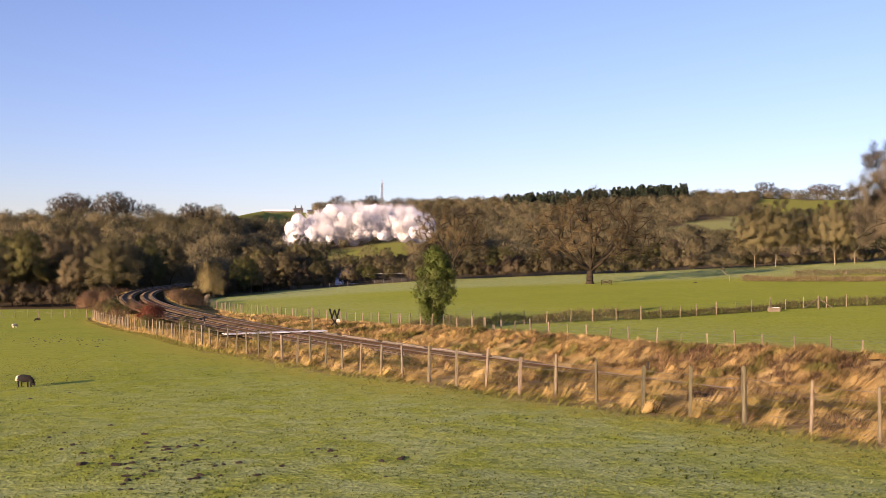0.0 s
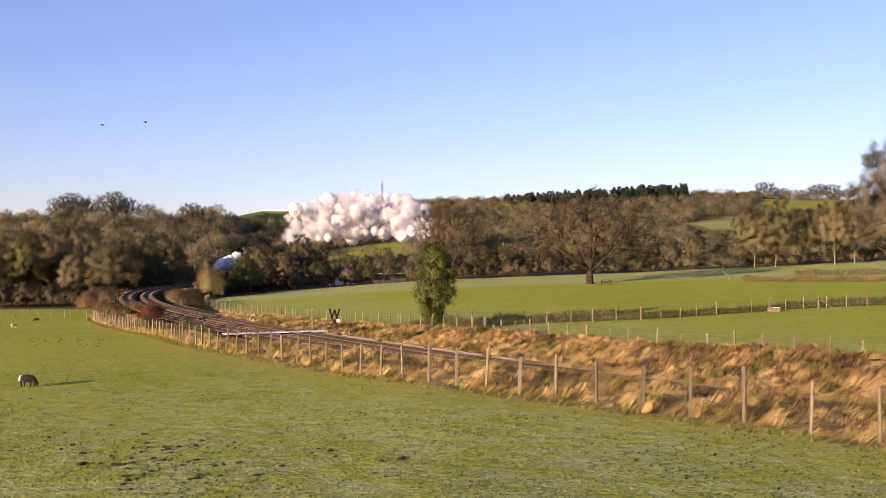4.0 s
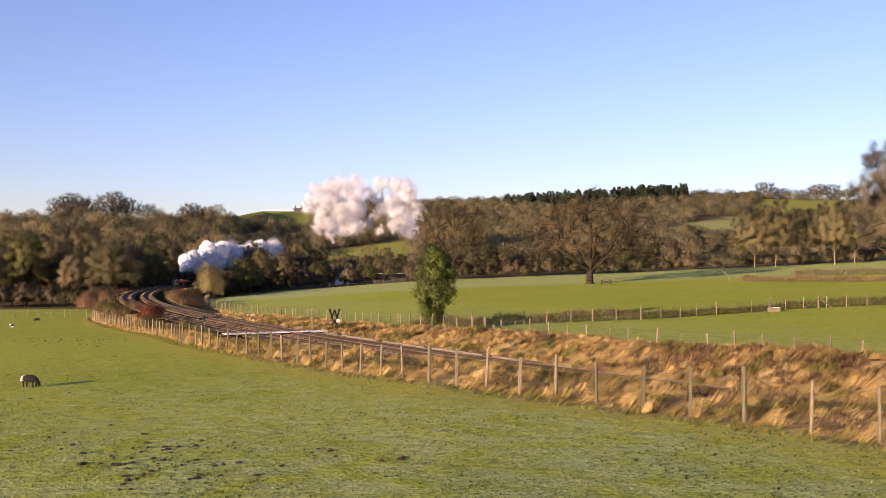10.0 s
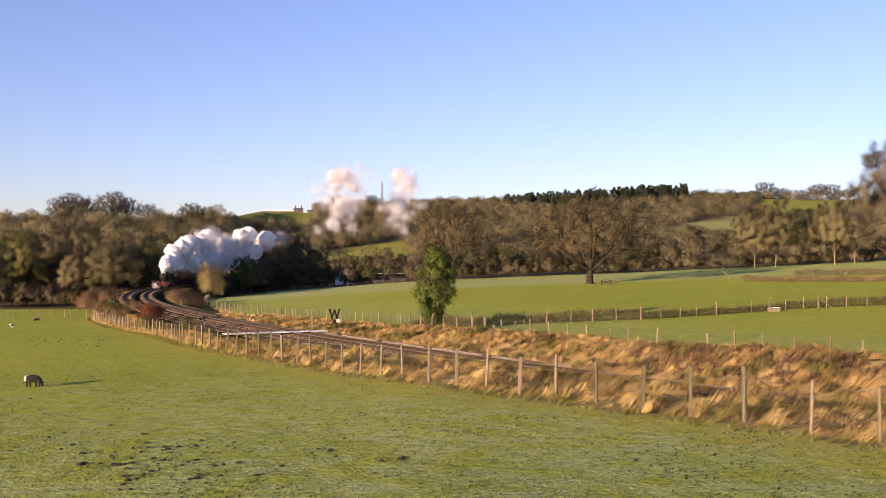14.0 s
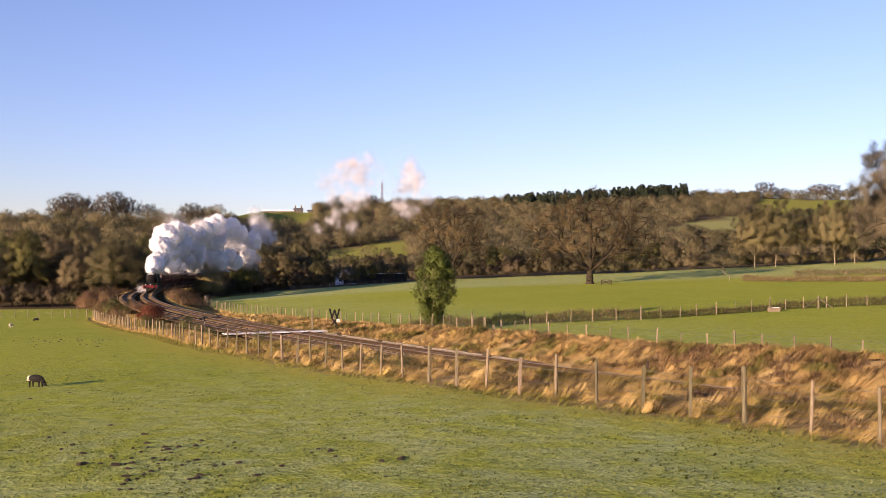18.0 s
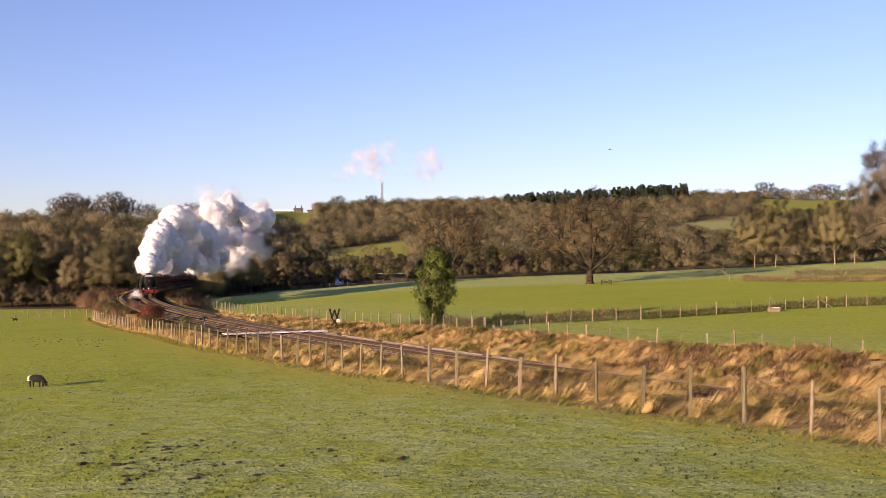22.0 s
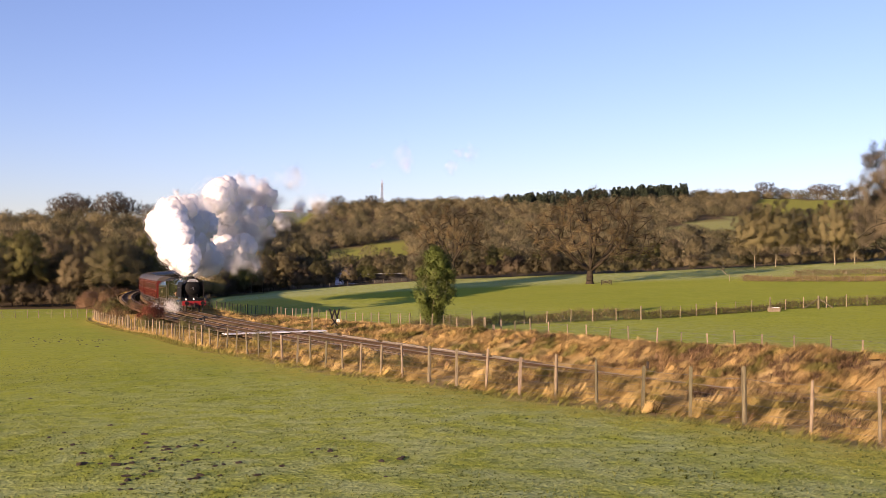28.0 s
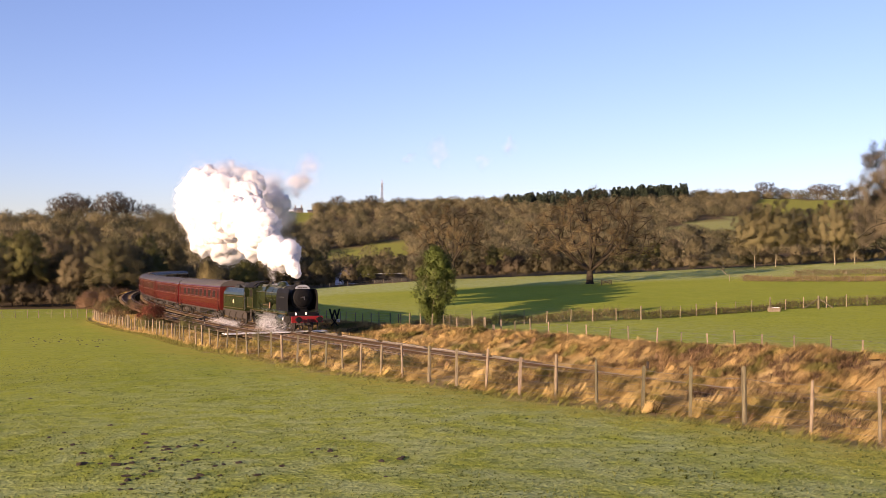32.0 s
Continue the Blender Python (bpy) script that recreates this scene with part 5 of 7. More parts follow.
def far_sleepers(q0, u0, u1):
    v, f = [], []
    for k, u in enumerate(np.arange(u0, u1, 0.76)):
        o = len(v)
        for du, dq, z in ((-0.125, -1.3, -0.158), (0.125, -1.3, -0.158), (0.125, 1.3, -0.158), (-0.125, 1.3, -0.158)):
            x, y = track(u + du, q0 + dq)
            v.append((x, y, z))
            v.append((x, y, z - 0.12))
        f += [(o, o + 2, o + 4, o + 6), (o, o + 1, o + 3, o + 2), (o + 2, o + 3, o + 5, o + 4), (o + 4, o + 5, o + 7, o + 6), (o + 6, o + 7, o + 1, o)]
    return mesh_np("sleeper_row", v, f, M["sleeper"])


for tr, q0 in ((track_far, 0.0), (track_near, -3.4)):
    part("sleeper_row", far_sleepers(q0, 153.0, 420.0), None, tr)["kind"] = "stuff"

# cable trough along the far side of the line
trough = tagged(new("cable_trough"), "pale concrete cable trough lids beside the far rails", "cable trough", kind="structure")
lid = bmesh.new()
box(lid, 0, 0, 0, 0.98, 0.19, 0.09, 0.012)
lid_me = bm_mesh("trough_lid", lid, M["concrete"])
for k in range(50):
    u = -46 + k * 1.0
    if u < -25 or k % 7 == 3:
        continue
    ob = new("trough_lid", lid_me)
    ob.parent = trough
    ob.matrix_basis = on_line(u, -0.16 + 0.015 * math.sin(k * 3.3), 2.15) @ pose(0, 0.02 * math.sin(k * 1.7), 0, 0.6 * math.sin(k * 2.1), 0.5 * math.cos(k * 1.3), 0.8 * math.sin(k * 4.0))

# boarded foot crossing with frost on it
crossing = tagged(new("foot_crossing"), "frost-covered timber boards crossing both tracks", "foot crossing", kind="structure")
bd = bmesh.new()
box(bd, 0, 0, 0, 0.24, 1.0, 0.06, 0.008)
board_me = bm_mesh("board", bd, M["frost_board"])
U_X = 2.6
for row in range(4):
    for q, w in ((-5.15, 1.84), (-3.4, 1.36), (-1.7, 1.74), (0.0, 1.36), (1.6, 1.54)):
        ob = new("board", board_me)
        ob.parent = crossing
        ob.matrix_basis = on_line(U_X + (row - 1.5) * 0.26, -0.03, q) @ Matrix.Diagonal((1, w, 1, 1))

# ---- fences ----
FENCE_LABEL = "weathered timber post and wire fence along the railway bank"
fence_near = build_fence("field_fence", along(-58.75, 178, lambda u: float(np.interp(u, (-57, -30, -15, 5, 20), (1.70, 1.72, 2.05, 2.4, 1.85))), fence_q, 0.05), FENCE_LABEL)
fence_far = build_fence("lineside_fence", along(-58, 165, 2.05, lambda u: 10.6, seed=8), "grey timber post and wire fence on top of the far bank", seed=4, strainer_every=9)


def along_line(pts, step, seed=1, jit=0.15):
    r = random.Random(seed)
    out = []
    for (x0, y0), (x1, y1) in zip(pts, pts[1:]):
        n = max(1, int(math.hypot(x1 - x0, y1 - y0) / step))
        for k in range(n):
            out.append((x0 + (x1 - x0) * k / n + r.uniform(-jit, jit), y0 + (y1 - y0) * k / n + r.uniform(-jit, jit)))
    return out + [pts[-1]]


HEDGE_PTS = [(-4, 89), (18.7, 94.5), (38, 105), (51, 109)]
build_fence("meadow_fence", along_line(HEDGE_PTS, 2.3, 5), "timber post and wire fence running through a thin hedge", seed=6, strainer_every=7)
WOOD_PTS = [(-62, 279), (-40, 284), (-12, 287)]
build_fence("wood_edge_fence", along_line(WOOD_PTS, 2.4, 6), "short pale posts of a fence along the wood edge", seed=7, strainer_every=0)
TOP_PTS = [(54, 187.5), (64, 177), (76, 166)]
build_fence("upper_fence", along_line(TOP_PTS, 2.6, 7), "timber fence along the brown hedge of the upper meadow", seed=9, strainer_every=6)
build_fence("ridge_fence", along_line([(72, 203), (94, 190)], 3.0, 17), "timber fence across the top of the meadow", seed=19, strainer_every=6)
build_fence("pasture_fence", along_line([(-86, 172), (-62, 163), (-49, 150)], 2.4, 9), "low wire fence across the far end of the pasture", seed=12, strainer_every=5)


# ---- hedges ----
def build_hedge(name, pts, height, depth, label, seed, density=90, mats=("hedge",)):
    r = np.random.default_rng(seed)
    vs = []
    for (x0, y0), (x1, y1) in zip(pts, pts[1:]):
        ln = math.hypot(x1 - x0, y1 - y0)
        n = int(ln * density)
        t = r.random(n)
        x, y = x0 + (x1 - x0) * t + r.normal(0, depth * 0.35, n), y0 + (y1 - y0) * t + r.normal(0, depth * 0.35, n)
        hh = height * (0.55 + 0.35 * np.abs(nz(x, y, 0.9, seed)) + 0.25 * nz(x, y, 0.23, seed + 1))
        z = ground_z(x, y) + hh * r.random(n) ** 0.8
        p = np.stack([x, y, z], axis=1)
        d = r.normal(0, 1, (n, 3)) + np.array([0, 0, 0.9])
        d /= np.linalg.norm(d, axis=1)[:, None]
        s = np.cross(d, r.normal(0, 1, (n, 3)))
        s /= np.linalg.norm(s, axis=1)[:, None]
        vs.append(np.stack([p - s * 0.022, p + s * 0.022, p + d * r.uniform(0.25, 0.6, (n, 1))], axis=1).reshape(-1, 3))
    v = np.concatenate(vs)
    return tagged(new(name, mesh_np(name, v, np.arange(len(v)).reshape(-1, 3), *[M[k] for k in mats])), label, "hedge", kind="stuff")


build_hedge("hedge", [(-3, 89.5), (18.7, 95.2)], 1.2, 0.9, "thin leafless brown hedge along the meadow fence", 1, 300)
build_hedge("hedge", [(18.7, 95.2), (38, 105.7), (51, 109.7)], 1.1, 0.9, "thin leafless brown hedge along the meadow fence", 2, 200)
build_hedge("hedge", [(56, 185.5), (64, 178), (80, 163)], 1.35, 1.2, "trimmed brown thorn hedge between the upper meadows", 3, 420, ("hedge_tan",))
build_hedge("hedge", [(72, 204), (96, 189.5)], 1.6, 1.3, "dark leafless hedge at the top of the meadow", 4, 300)


# ---- small things by the line and in the fields ----
def ray_ground(px, py, lo=10.0, hi=900.0):
    """Where the line of sight at that bearing and dip meets the ground."""
    a, b = (px - 784) / 1761, (470 - py) / 1761
    d = lo
    while d < hi:
        if EYE + b * d < gz(a * d, d):
            break
        d *= 1.004
    return a * d, d


for px, py, sc, k in ((262, 566, 0.46, 2), (278, 572, 0.40, 0), (313, 587, 0.30, 1), (330, 590, 0.40, 2), (246, 556, 0.46, 1), (352, 596, 0.30, 2), (234, 552, 0.44, 0), (372, 598, 0.26, 2), (668, 652, 0.2, 2), (716, 660, 0.22, 2)):
    bx, by = ray_ground(px, py)
    plant(BUSH[k], bx, by, sc, px * 7 % 360, "tangled olive-brown bramble between the fence and the line", "bush", "lineside bushes", 0.95, "bush", 0.1)


def build_whistle_board():
    e = tagged(new("whistle_board"), "black W whistle board on a short post", "railway sign")
    bm = bmesh.new()
    cyl(bm, (0, 0.03, -0.3), (0, 0.03, 1.2), 0.045, seg=10)
    part("post", bm, M["wood_post"], e)
    bm = bmesh.new()
    pts = [(-0.44, 0.40), (-0.22, -0.36), (0.0, 0.32), (0.22, -0.36), (0.44, 0.40)]
    for (a, b), (c, d) in zip(pts, pts[1:]):
        m = Matrix.Translation(((a + c) / 2, 0, 1.52 + (b + d) / 2)) @ Matrix.Rotation(math.atan2(c - a, d - b), 4, 'Y')
        box(bm, 0, 0, 0, 0.15, 0.05, math.hypot(c - a, d - b) + 0.08, 0.0, m)
    part("letter", bm, M["black"], e, "black letter W")
    for s_ in (-1, 1):
        bm = bmesh.new()
        box(bm, 0, 0.005 * s_, 0, 0.13, 0.04, 1.0, 0.01, Matrix.Translation((0, -0.03, 0.78)) @ Matrix.Rotation(s_ * radians(38), 4, 'Y'))
        part("strut", bm, M["black"], e, "crossed strut under the letter")
    bm = bmesh.new()
    box(bm, 0.32, -0.07, 0.88, 0.26, 0.03, 0.26, 0.01)
    plate = part("side_plate", bm, M["white_paint"], e, "small white plate")
    for k in range(3):
        bm = bmesh.new()
        box(bm, 0.32, -0.09, 0.95 - 0.07 * k, 0.17, 0.012, 0.025)
        part("plate_bar", bm, M["black"], plate)
    return e


wb = build_whistle_board()
wx, wy = -9.8, 90.0
wb.matrix_basis = pose(wx, wy, gz(wx, wy) - 0.1, 0, 0, 6)


def build_marker(name, h, w, x, y, label, top_dark=False, z=None, mt="white_paint"):
    e = tagged(new(name), label, "post")
    bm = bmesh.new()
    box(bm, 0, 0, h * 0.45, w, w, h * 1.0, 0.01)
    part("shaft", bm, M[mt], e)
    bm = bmesh.new()
    if top_dark:
        box(bm, 0, 0, h + 0.05, w * 1.15, w * 1.15, h * 0.35, 0.01)
    else:
        loft(bm, [[Vector((sx * w * k, sy * w * k, zz)) for sx, sy in ((-0.5, -0.5), (0.5, -0.5), (0.5, 0.5), (-0.5, 0.5))] for zz, k in ((h * 0.93, 1.2), (h * 0.97, 1.2), (h * 1.04, 0.3))])
    part("cap", bm, M["black" if top_dark else mt], e)
    e.matrix_basis = pose(x, y, gz(x, y) if z is None else z, 0, 0, 12)
    return e


build_marker("crossing_post", 1.35, 0.085, -20.1, 84.0, "slim grey post with a dark top at the crossing", True, mt="concrete")
build_marker("marker_post", 2.25, 0.14, -11.3, 86.0, "tall pale timber post beside the far track", mt="wood_post")
for u, q, h in ((-8.2, 9.9, 1.55), (-10.6, 9.5, 1.45), (-11.2, 9.9, 0.9)):
    mx, my = track(u, q)
    build_marker("gate_post", h * 0.85, 0.14, float(mx), float(my), "stout pale timber gate post on the bank", mt="wood_post")
for u, q, h in ((29.0, -8.5, 1.7), (30.2, -8.2, 1.55)):
    mx, my = track(u, q)
    build_marker("gate_post", h * 0.85, 0.16, float(mx), float(my), "stout pale timber gate post in the field fence", mt="wood_post")
for u, q in ((-42.5, -3.2 - 3.8), (-47.5, -7.2)):
    mx, my = track(u, q)
    build_marker("marker_post", 0.95, 0.12, float(mx), float(my), "short pale marker post in the dry grass", mt="concrete")
mx, my = track(-33.0, 4.6)
build_marker("marker_post", 0.7, 0.10, float(mx), float(my), "short dark marker post beside the track", mt="soot")


def build_gate(x, y, turn, label, w=1.9, h=1.05):
    e = tagged(new("field_gate"), label, "gate")
    for s in (-1, 1):
        bm = bmesh.new()
        box(bm, s * w / 2, 0, h * 0.5, 0.12, 0.12, h * 1.15, 0.01)
        part("gate_post", bm, M["bark_dark"], e)
    for k in range(4):
        bm = bmesh.new()
        box(bm, 0, 0.02, 0.2 + 0.26 * k, w, 0.05, 0.09)
        part("rail", bm, M["bark"], e)
    for s in (-1, 1):
        bm = bmesh.new()
        cyl(bm, (-s * w * 0.45, -0.03, 0.2), (s * w * 0.45, -0.03, 0.95), 0.04, seg=6)
        part("brace", bm, M["bark"], e)
    e.matrix_basis = pose(x, y, gz(x, y), 0, 0, turn)


gx_, gy_ = ray_ground(1073, 505)
build_gate(gx_, gy_, 8, "dark timber hurdle standing beside the oak", 1.9, 0.95)

# strutted straining post in the meadow fence
e = tagged(new("straining_post"), "timber straining post held by two slanting struts", "post")
bm = bmesh.new()
cyl(bm, (0, 0, -0.3), (0, 0, 1.35), 0.12, 0.11, 10)
part("post", bm, M["wood_post"], e)
for s in (-1, 1):
    bm = bmesh.new()
    cyl(bm, (s * 2.0, 0, 0.0), (s * 0.1, 0, 1.0), 0.06, seg=8)
    part("strut", bm, M["wood_post"], e)
e.matrix_basis = pose(39.6, 105.0, gz(39.6, 105.0), 0, 0, 20)

# stone and timber water trough
tx, ty = 33.9, 102.0
e = tagged(new("water_trough"), "small pale block-built water trough by the hedge", "trough")
bm = bmesh.new()
for cx, cy, sx, sy in ((-0.7, 0, 0.16, 0.8), (0.7, 0, 0.16, 0.8), (0, -0.36, 1.4, 0.12), (0, 0.36, 1.4, 0.12)):
    box(bm, cx, cy, 0.3, sx, sy, 0.62, 0.015)
box(bm, 0, 0, 0.05, 1.4, 0.7, 0.1)
part("basin", bm, M["wood_post"], e)
bm = bmesh.new()
box(bm, 0.15, 0, 0.63, 1.0, 0.82, 0.05, 0.01)
part("lid", bm, M["white_paint"], e)
bm = bmesh.new()
box(bm, -0.62, 0, 0.70, 0.3, 0.7, 0.12, 0.02)
part("valve_cover", bm, M["concrete"], e)
e.matrix_basis = pose(tx, ty, gz(tx, ty) - 0.05, 0, 0, 10) @ Matrix.Diagonal((0.72, 0.72, 0.72, 1))


# ---- far buildings, wall and mast ----
def build_farm(x, y, turn):
    e = tagged(new("farmhouse"), "distant stone farm with a long pale roof and two chimneys", "farm")
    stone = mat("farm_stone", (0.10, 0.088, 0.075), (0.07, 0.06, 0.052), 0.6, 0.9, bump=0.4)
    slate = mat("frosted_slate", (0.80, 0.80, 0.82), (0.65, 0.65, 0.68), 0.5, 0.8)
    dark = mat("dark_slate", (0.09, 0.09, 0.10), (0.06, 0.06, 0.065), 0.5, 0.8)
    for nm, x0, x1, h, r, rm in (("barn", -32, 0, 2.2, 1.4, slate), ("house", 0, 9, 3.4, 2.0, dark), ("byre", 14, 30, 2.2, 1.4, dark)):
        bm = bmesh.new()
        box(bm, (x0 + x1) / 2, 0, h / 2 - 1.0, x1 - x0, 7, h + 2.0)
        w = part("wall", bm, stone, e, nm + " wall of grey stone")
        bm = bmesh.new()
        loft(bm, [[Vector((xx, yy, zz)) for yy, zz in ((-3.9, h - 0.1), (0, h + r), (3.9, h - 0.1), (3.9, h - 0.3), (0, h + r - 0.25), (-3.9, h - 0.3))] for xx in (x0 - 0.4, x1 + 0.4)])
        part("roof", bm, rm, e, "pale frosted roof" if rm is slate else "dark slate roof")
    for cx in (1.5, 7.5):
        bm = bmesh.new()
        box(bm, cx, 0, 6.2, 1.3, 0.9, 3.0, 0.05)
        ch = part("chimney", bm, stone, e)
        bm = bmesh.new()
        for k in (-0.3, 0.3):
            cyl(bm, (cx + k, 0, 7.7), (cx + k, 0, 8.3), 0.2, 0.16, 10)
        part("chimney_pot", bm, mat("clay_pot", (0.3, 0.15, 0.09)), ch)
    for cx in (2.0, 5.0, 7.5):
        bm = bmesh.new()
        box(bm, cx, -3.52, 2.2, 0.9, 0.1, 1.2)
        part("window", bm, M["glass"], e)
    e.matrix_basis = pose(x, y, gz(x, y) - 1.2, 0, 0, turn)


FD = 1015.0
build_farm((520 - 784) / 1761 * FD, FD, 4)


def build_mast(x, y, h):
    e = tagged(new("lattice_mast"), "grey steel lattice radio mast on the skyline", "mast")
    st = mat("galvanised_steel", (0.22, 0.24, 0.29), (0.17, 0.185, 0.22), 1.0, 0.5, 0.6)
    for sx, sy in ((-1, -1), (1, -1), (1, 1), (-1, 1)):
        bm = bmesh.new()
        cyl(bm, (sx * 1.5, sy * 1.5, -1), (sx * 0.6, sy * 0.6, h), 0.24, 0.17, 6)
        part("leg", bm, st, e)
    n = 9
    for k in range(n):
        z0, z1 = h * k / n, h * (k + 1) / n
        w0, w1 = 1.6 - 1.0 * k / n, 1.6 - 1.0 * (k + 1) / n
        bm = bmesh.new()
        for a, b in (((-1, -1), (1, -1)), ((1, -1), (1, 1)), ((1, 1), (-1, 1)), ((-1, 1), (-1, -1))):
            cyl(bm, (a[0] * w0, a[1] * w0, z0), (b[0] * w1, b[1] * w1, z1), 0.12, seg=5)
            cyl(bm, (b[0] * w0, b[1] * w0, z0), (a[0] * w1, a[1] * w1, z1), 0.12, seg=5)
        part("lattice_bay", bm, st, e)
    for z, s in ((h * 0.97, 1), (h * 0.86, -1), (h * 0.74, 1)):
        bm = bmesh.new()
        cyl(bm, (s * 0.7, -0.8, z), (s * 0.7, -1.3, z), 0.75, 0.6, 16)
        part("dish_aerial", bm, st, e)
    for s in (-0.5, 0.5):
        bm = bmesh.new()
        cyl(bm, (s, 0, h), (s, 0, h + 3.0), 0.16, seg=6)
        part("whip_aerial", bm, st, e)
    e.matrix_basis = pose(x, y, gz(x, y), 0, 0, 20)


build_mast((676 - 784) / 1761 * 1040, 1040, 26.0)

# river in the trees at the bend, and the pale parapet of a bridge
river = bmesh.new()
loft(river, [[Vector((x, 318 + 6 * math.sin(x * 0.05) - w, -3.1)), Vector((x, 318 + 6 * math.sin(x * 0.05) + w, -3.1))] for x, w in ((-64, 5), (-50, 5), (-36, 6), (-22, 5), (-8, 5))], close=False, cap=False)
M["river"] = mat("river_water", (0.10, 0.11, 0.12), (0.06, 0.07, 0.07), 0.6, 0.12, bump=0.15)
part("river", river, M["river"])
tagged(bpy.data.objects["river"], "pale glinting river between bare trees", "river", kind="structure")
e = tagged(new("bridge_parapet"), "low frosted stone wall of a road bridge among the trees", "wall")
bm = bmesh.new()
box(bm, 0, 0, -0.3, 19, 0.5, 2.6, 0.03)
# stone colour lowered to carry the shade of the trees on this wall
part("wall", bm, mat("dark_rubble", (0.035, 0.032, 0.03), (0.02, 0.02, 0.018), 1.0, 0.9, bump=0.5), e)
bm = bmesh.new()
box(bm, 2.5, 0, 1.12, 14.2, 0.7, 0.22, 0.03)
part("coping", bm, M["frost_board"], e, "frost-whitened coping stones")
BX, BY = (664 - 784) / 1761 * 300, 300
e.matrix_basis = pose(BX, BY, EYE + (470 - 484) / 1761 * 300 - 1.3, 0, -1.2, 4)


def build_cottage(x, y, turn):
    e = tagged(new("cottage"), "small half-timbered white cottage gable among bare trees", "house")
    lime = mat("limewash", (0.75, 0.76, 0.80), (0.6, 0.61, 0.65), 0.8, 0.9, bump=0.2)
    bm = bmesh.new()
    loft(bm, [[Vector((px, py, pz)) for px, pz in ((-3.0, -1.5), (3.0, -1.5), (3.0, 3.2), (0.0, 5.6), (-3.0, 3.2))] for py in (0.0, 8.0)])
    wall = part("wall", bm, lime, e)
    for s_ in (-1, 1):
        bm = bmesh.new()
        loft(bm, [[Vector((px, py, pz)) for px, pz in ((0.0, 5.62), (s_ * 3.5, 2.82), (s_ * 3.5, 3.04), (0.0, 5.86))] for py in (-0.35, 8.35)])
        part("roof", bm, M["soot"], e, "dark slate roof slope")
        bm = bmesh.new()
        box(bm, s_ * 1.3, -0.04, 1.6, 0.9, 0.06, 1.1, 0.01)
        part("window", bm, M["glass"], e)
        bm = bmesh.new()
        cyl(bm, (s_ * 2.7, -0.06, 3.2), (s_ * 0.4, -0.06, 0.4), 0.11, seg=6)
        part("timber_brace", bm, M["bark_dark"], wall)
    for z in (0.2, 3.1):
        bm = bmesh.new()
        box(bm, 0, -0.06, z, 6.0, 0.1, 0.2)
        part("timber_beam", bm, M["bark_dark"], wall)
    bm = bmesh.new()
    box(bm, 1.4, 5.0, 5.6, 0.9, 0.7, 2.2, 0.03)
    part("chimney", bm, M["bark"], e)
    e.matrix_basis = pose(x, y, max(gz(x, y), -1.5), 0, 0, turn)


build_cottage((609 - 784) / 1761 * 330, 330, -6)
# ---- grass, clods and scrub on the ground ----
def blades(name, seed, x, y, per, length, width, lean, material, label, category="grass", bend=0.55, up=1.0):
    """Clumps of bent blades."""
    r = np.random.default_rng(seed)
    n = len(x)
    z = ground_z(x, y)
    base = np.repeat(np.stack([x, y, z - 0.02], axis=1), per, axis=0)
    ln = np.repeat(length * r.uniform(0.55, 1.3, n), per) * r.uniform(0.6, 1.2, n * per)
    a = r.uniform(0, 2 * np.pi, n * per)
    base[:, 0] += np.cos(a) * 0.38 * length * r.random(n * per)
    base[:, 1] += np.sin(a) * 0.38 * length * r.random(n * per)
    wind = nz(base[:, 0], base[:, 1], 0.35, seed)
    dx, dy = np.cos(a) * 0.55 + lean[0] + 0.35 * wind, np.sin(a) * 0.55 + lean[1]
    d1 = np.stack([dx * 0.35, dy * 0.35, up + 0 * dx], axis=1)
    d1 /= np.linalg.norm(d1, axis=1)[:, None]
    d2 = np.stack([dx, dy, up * (0.9 - bend * r.uniform(0.4, 1.5, n * per))], axis=1)
    d2 /= np.linalg.norm(d2, axis=1)[:, None]
    s = np.stack([-np.sin(a), np.cos(a), 0 * a], axis=1) * (width * r.uniform(0.6, 1.4, (n * per, 1)))
    m = base + d1 * (ln * 0.55)[:, None]
    e = m + d2 * (ln * 0.6)[:, None]
    nr = np.stack([dx * 0.3 - 0.3, dy * 0.3 - 0.6, 0.55 + 0 * dx], axis=1) + np.repeat(r.normal(0, 0.38, (n, 3)), per, axis=0) + r.normal(0, 0.14, (n * per, 3))
    s *= np.where((np.cross(s, m - base) * nr).sum(1) < 0, -1.0, 1.0)[:, None]
    v = np.stack([base - s, base + s, m + s * 0.8, m - s * 0.8, e], axis=1).reshape(-1, 3)
    o = np.arange(n * per)[:, None] * 5
    f = np.concatenate([o + [0, 1, 2], o + [0, 2, 3], o + [3, 2, 4]], axis=0)
    me = set_soft(mesh_np(name, v, f, material), np.repeat(nr, 5, axis=0))
    return tagged(new(name, me), label, category, kind="stuff")


def on_bank(seed, n, u0, u1, q0, q1, bias=1.0):
    r = np.random.default_rng(seed)
    u = u0 + (u1 - u0) * r.random(n) ** bias
    f = r.random(n)
    lo = fence_q(u) + q0 if q0 < 0 else q0 + 0 * u
    q = lo + (q1 - lo) * f
    return track(u, q)


def tuft_mask(x, y, seed, keep=0.0):
    return nz(x, y, 0.8, seed) + 0.6 * nz(x, y, 2.6, seed + 1) > keep


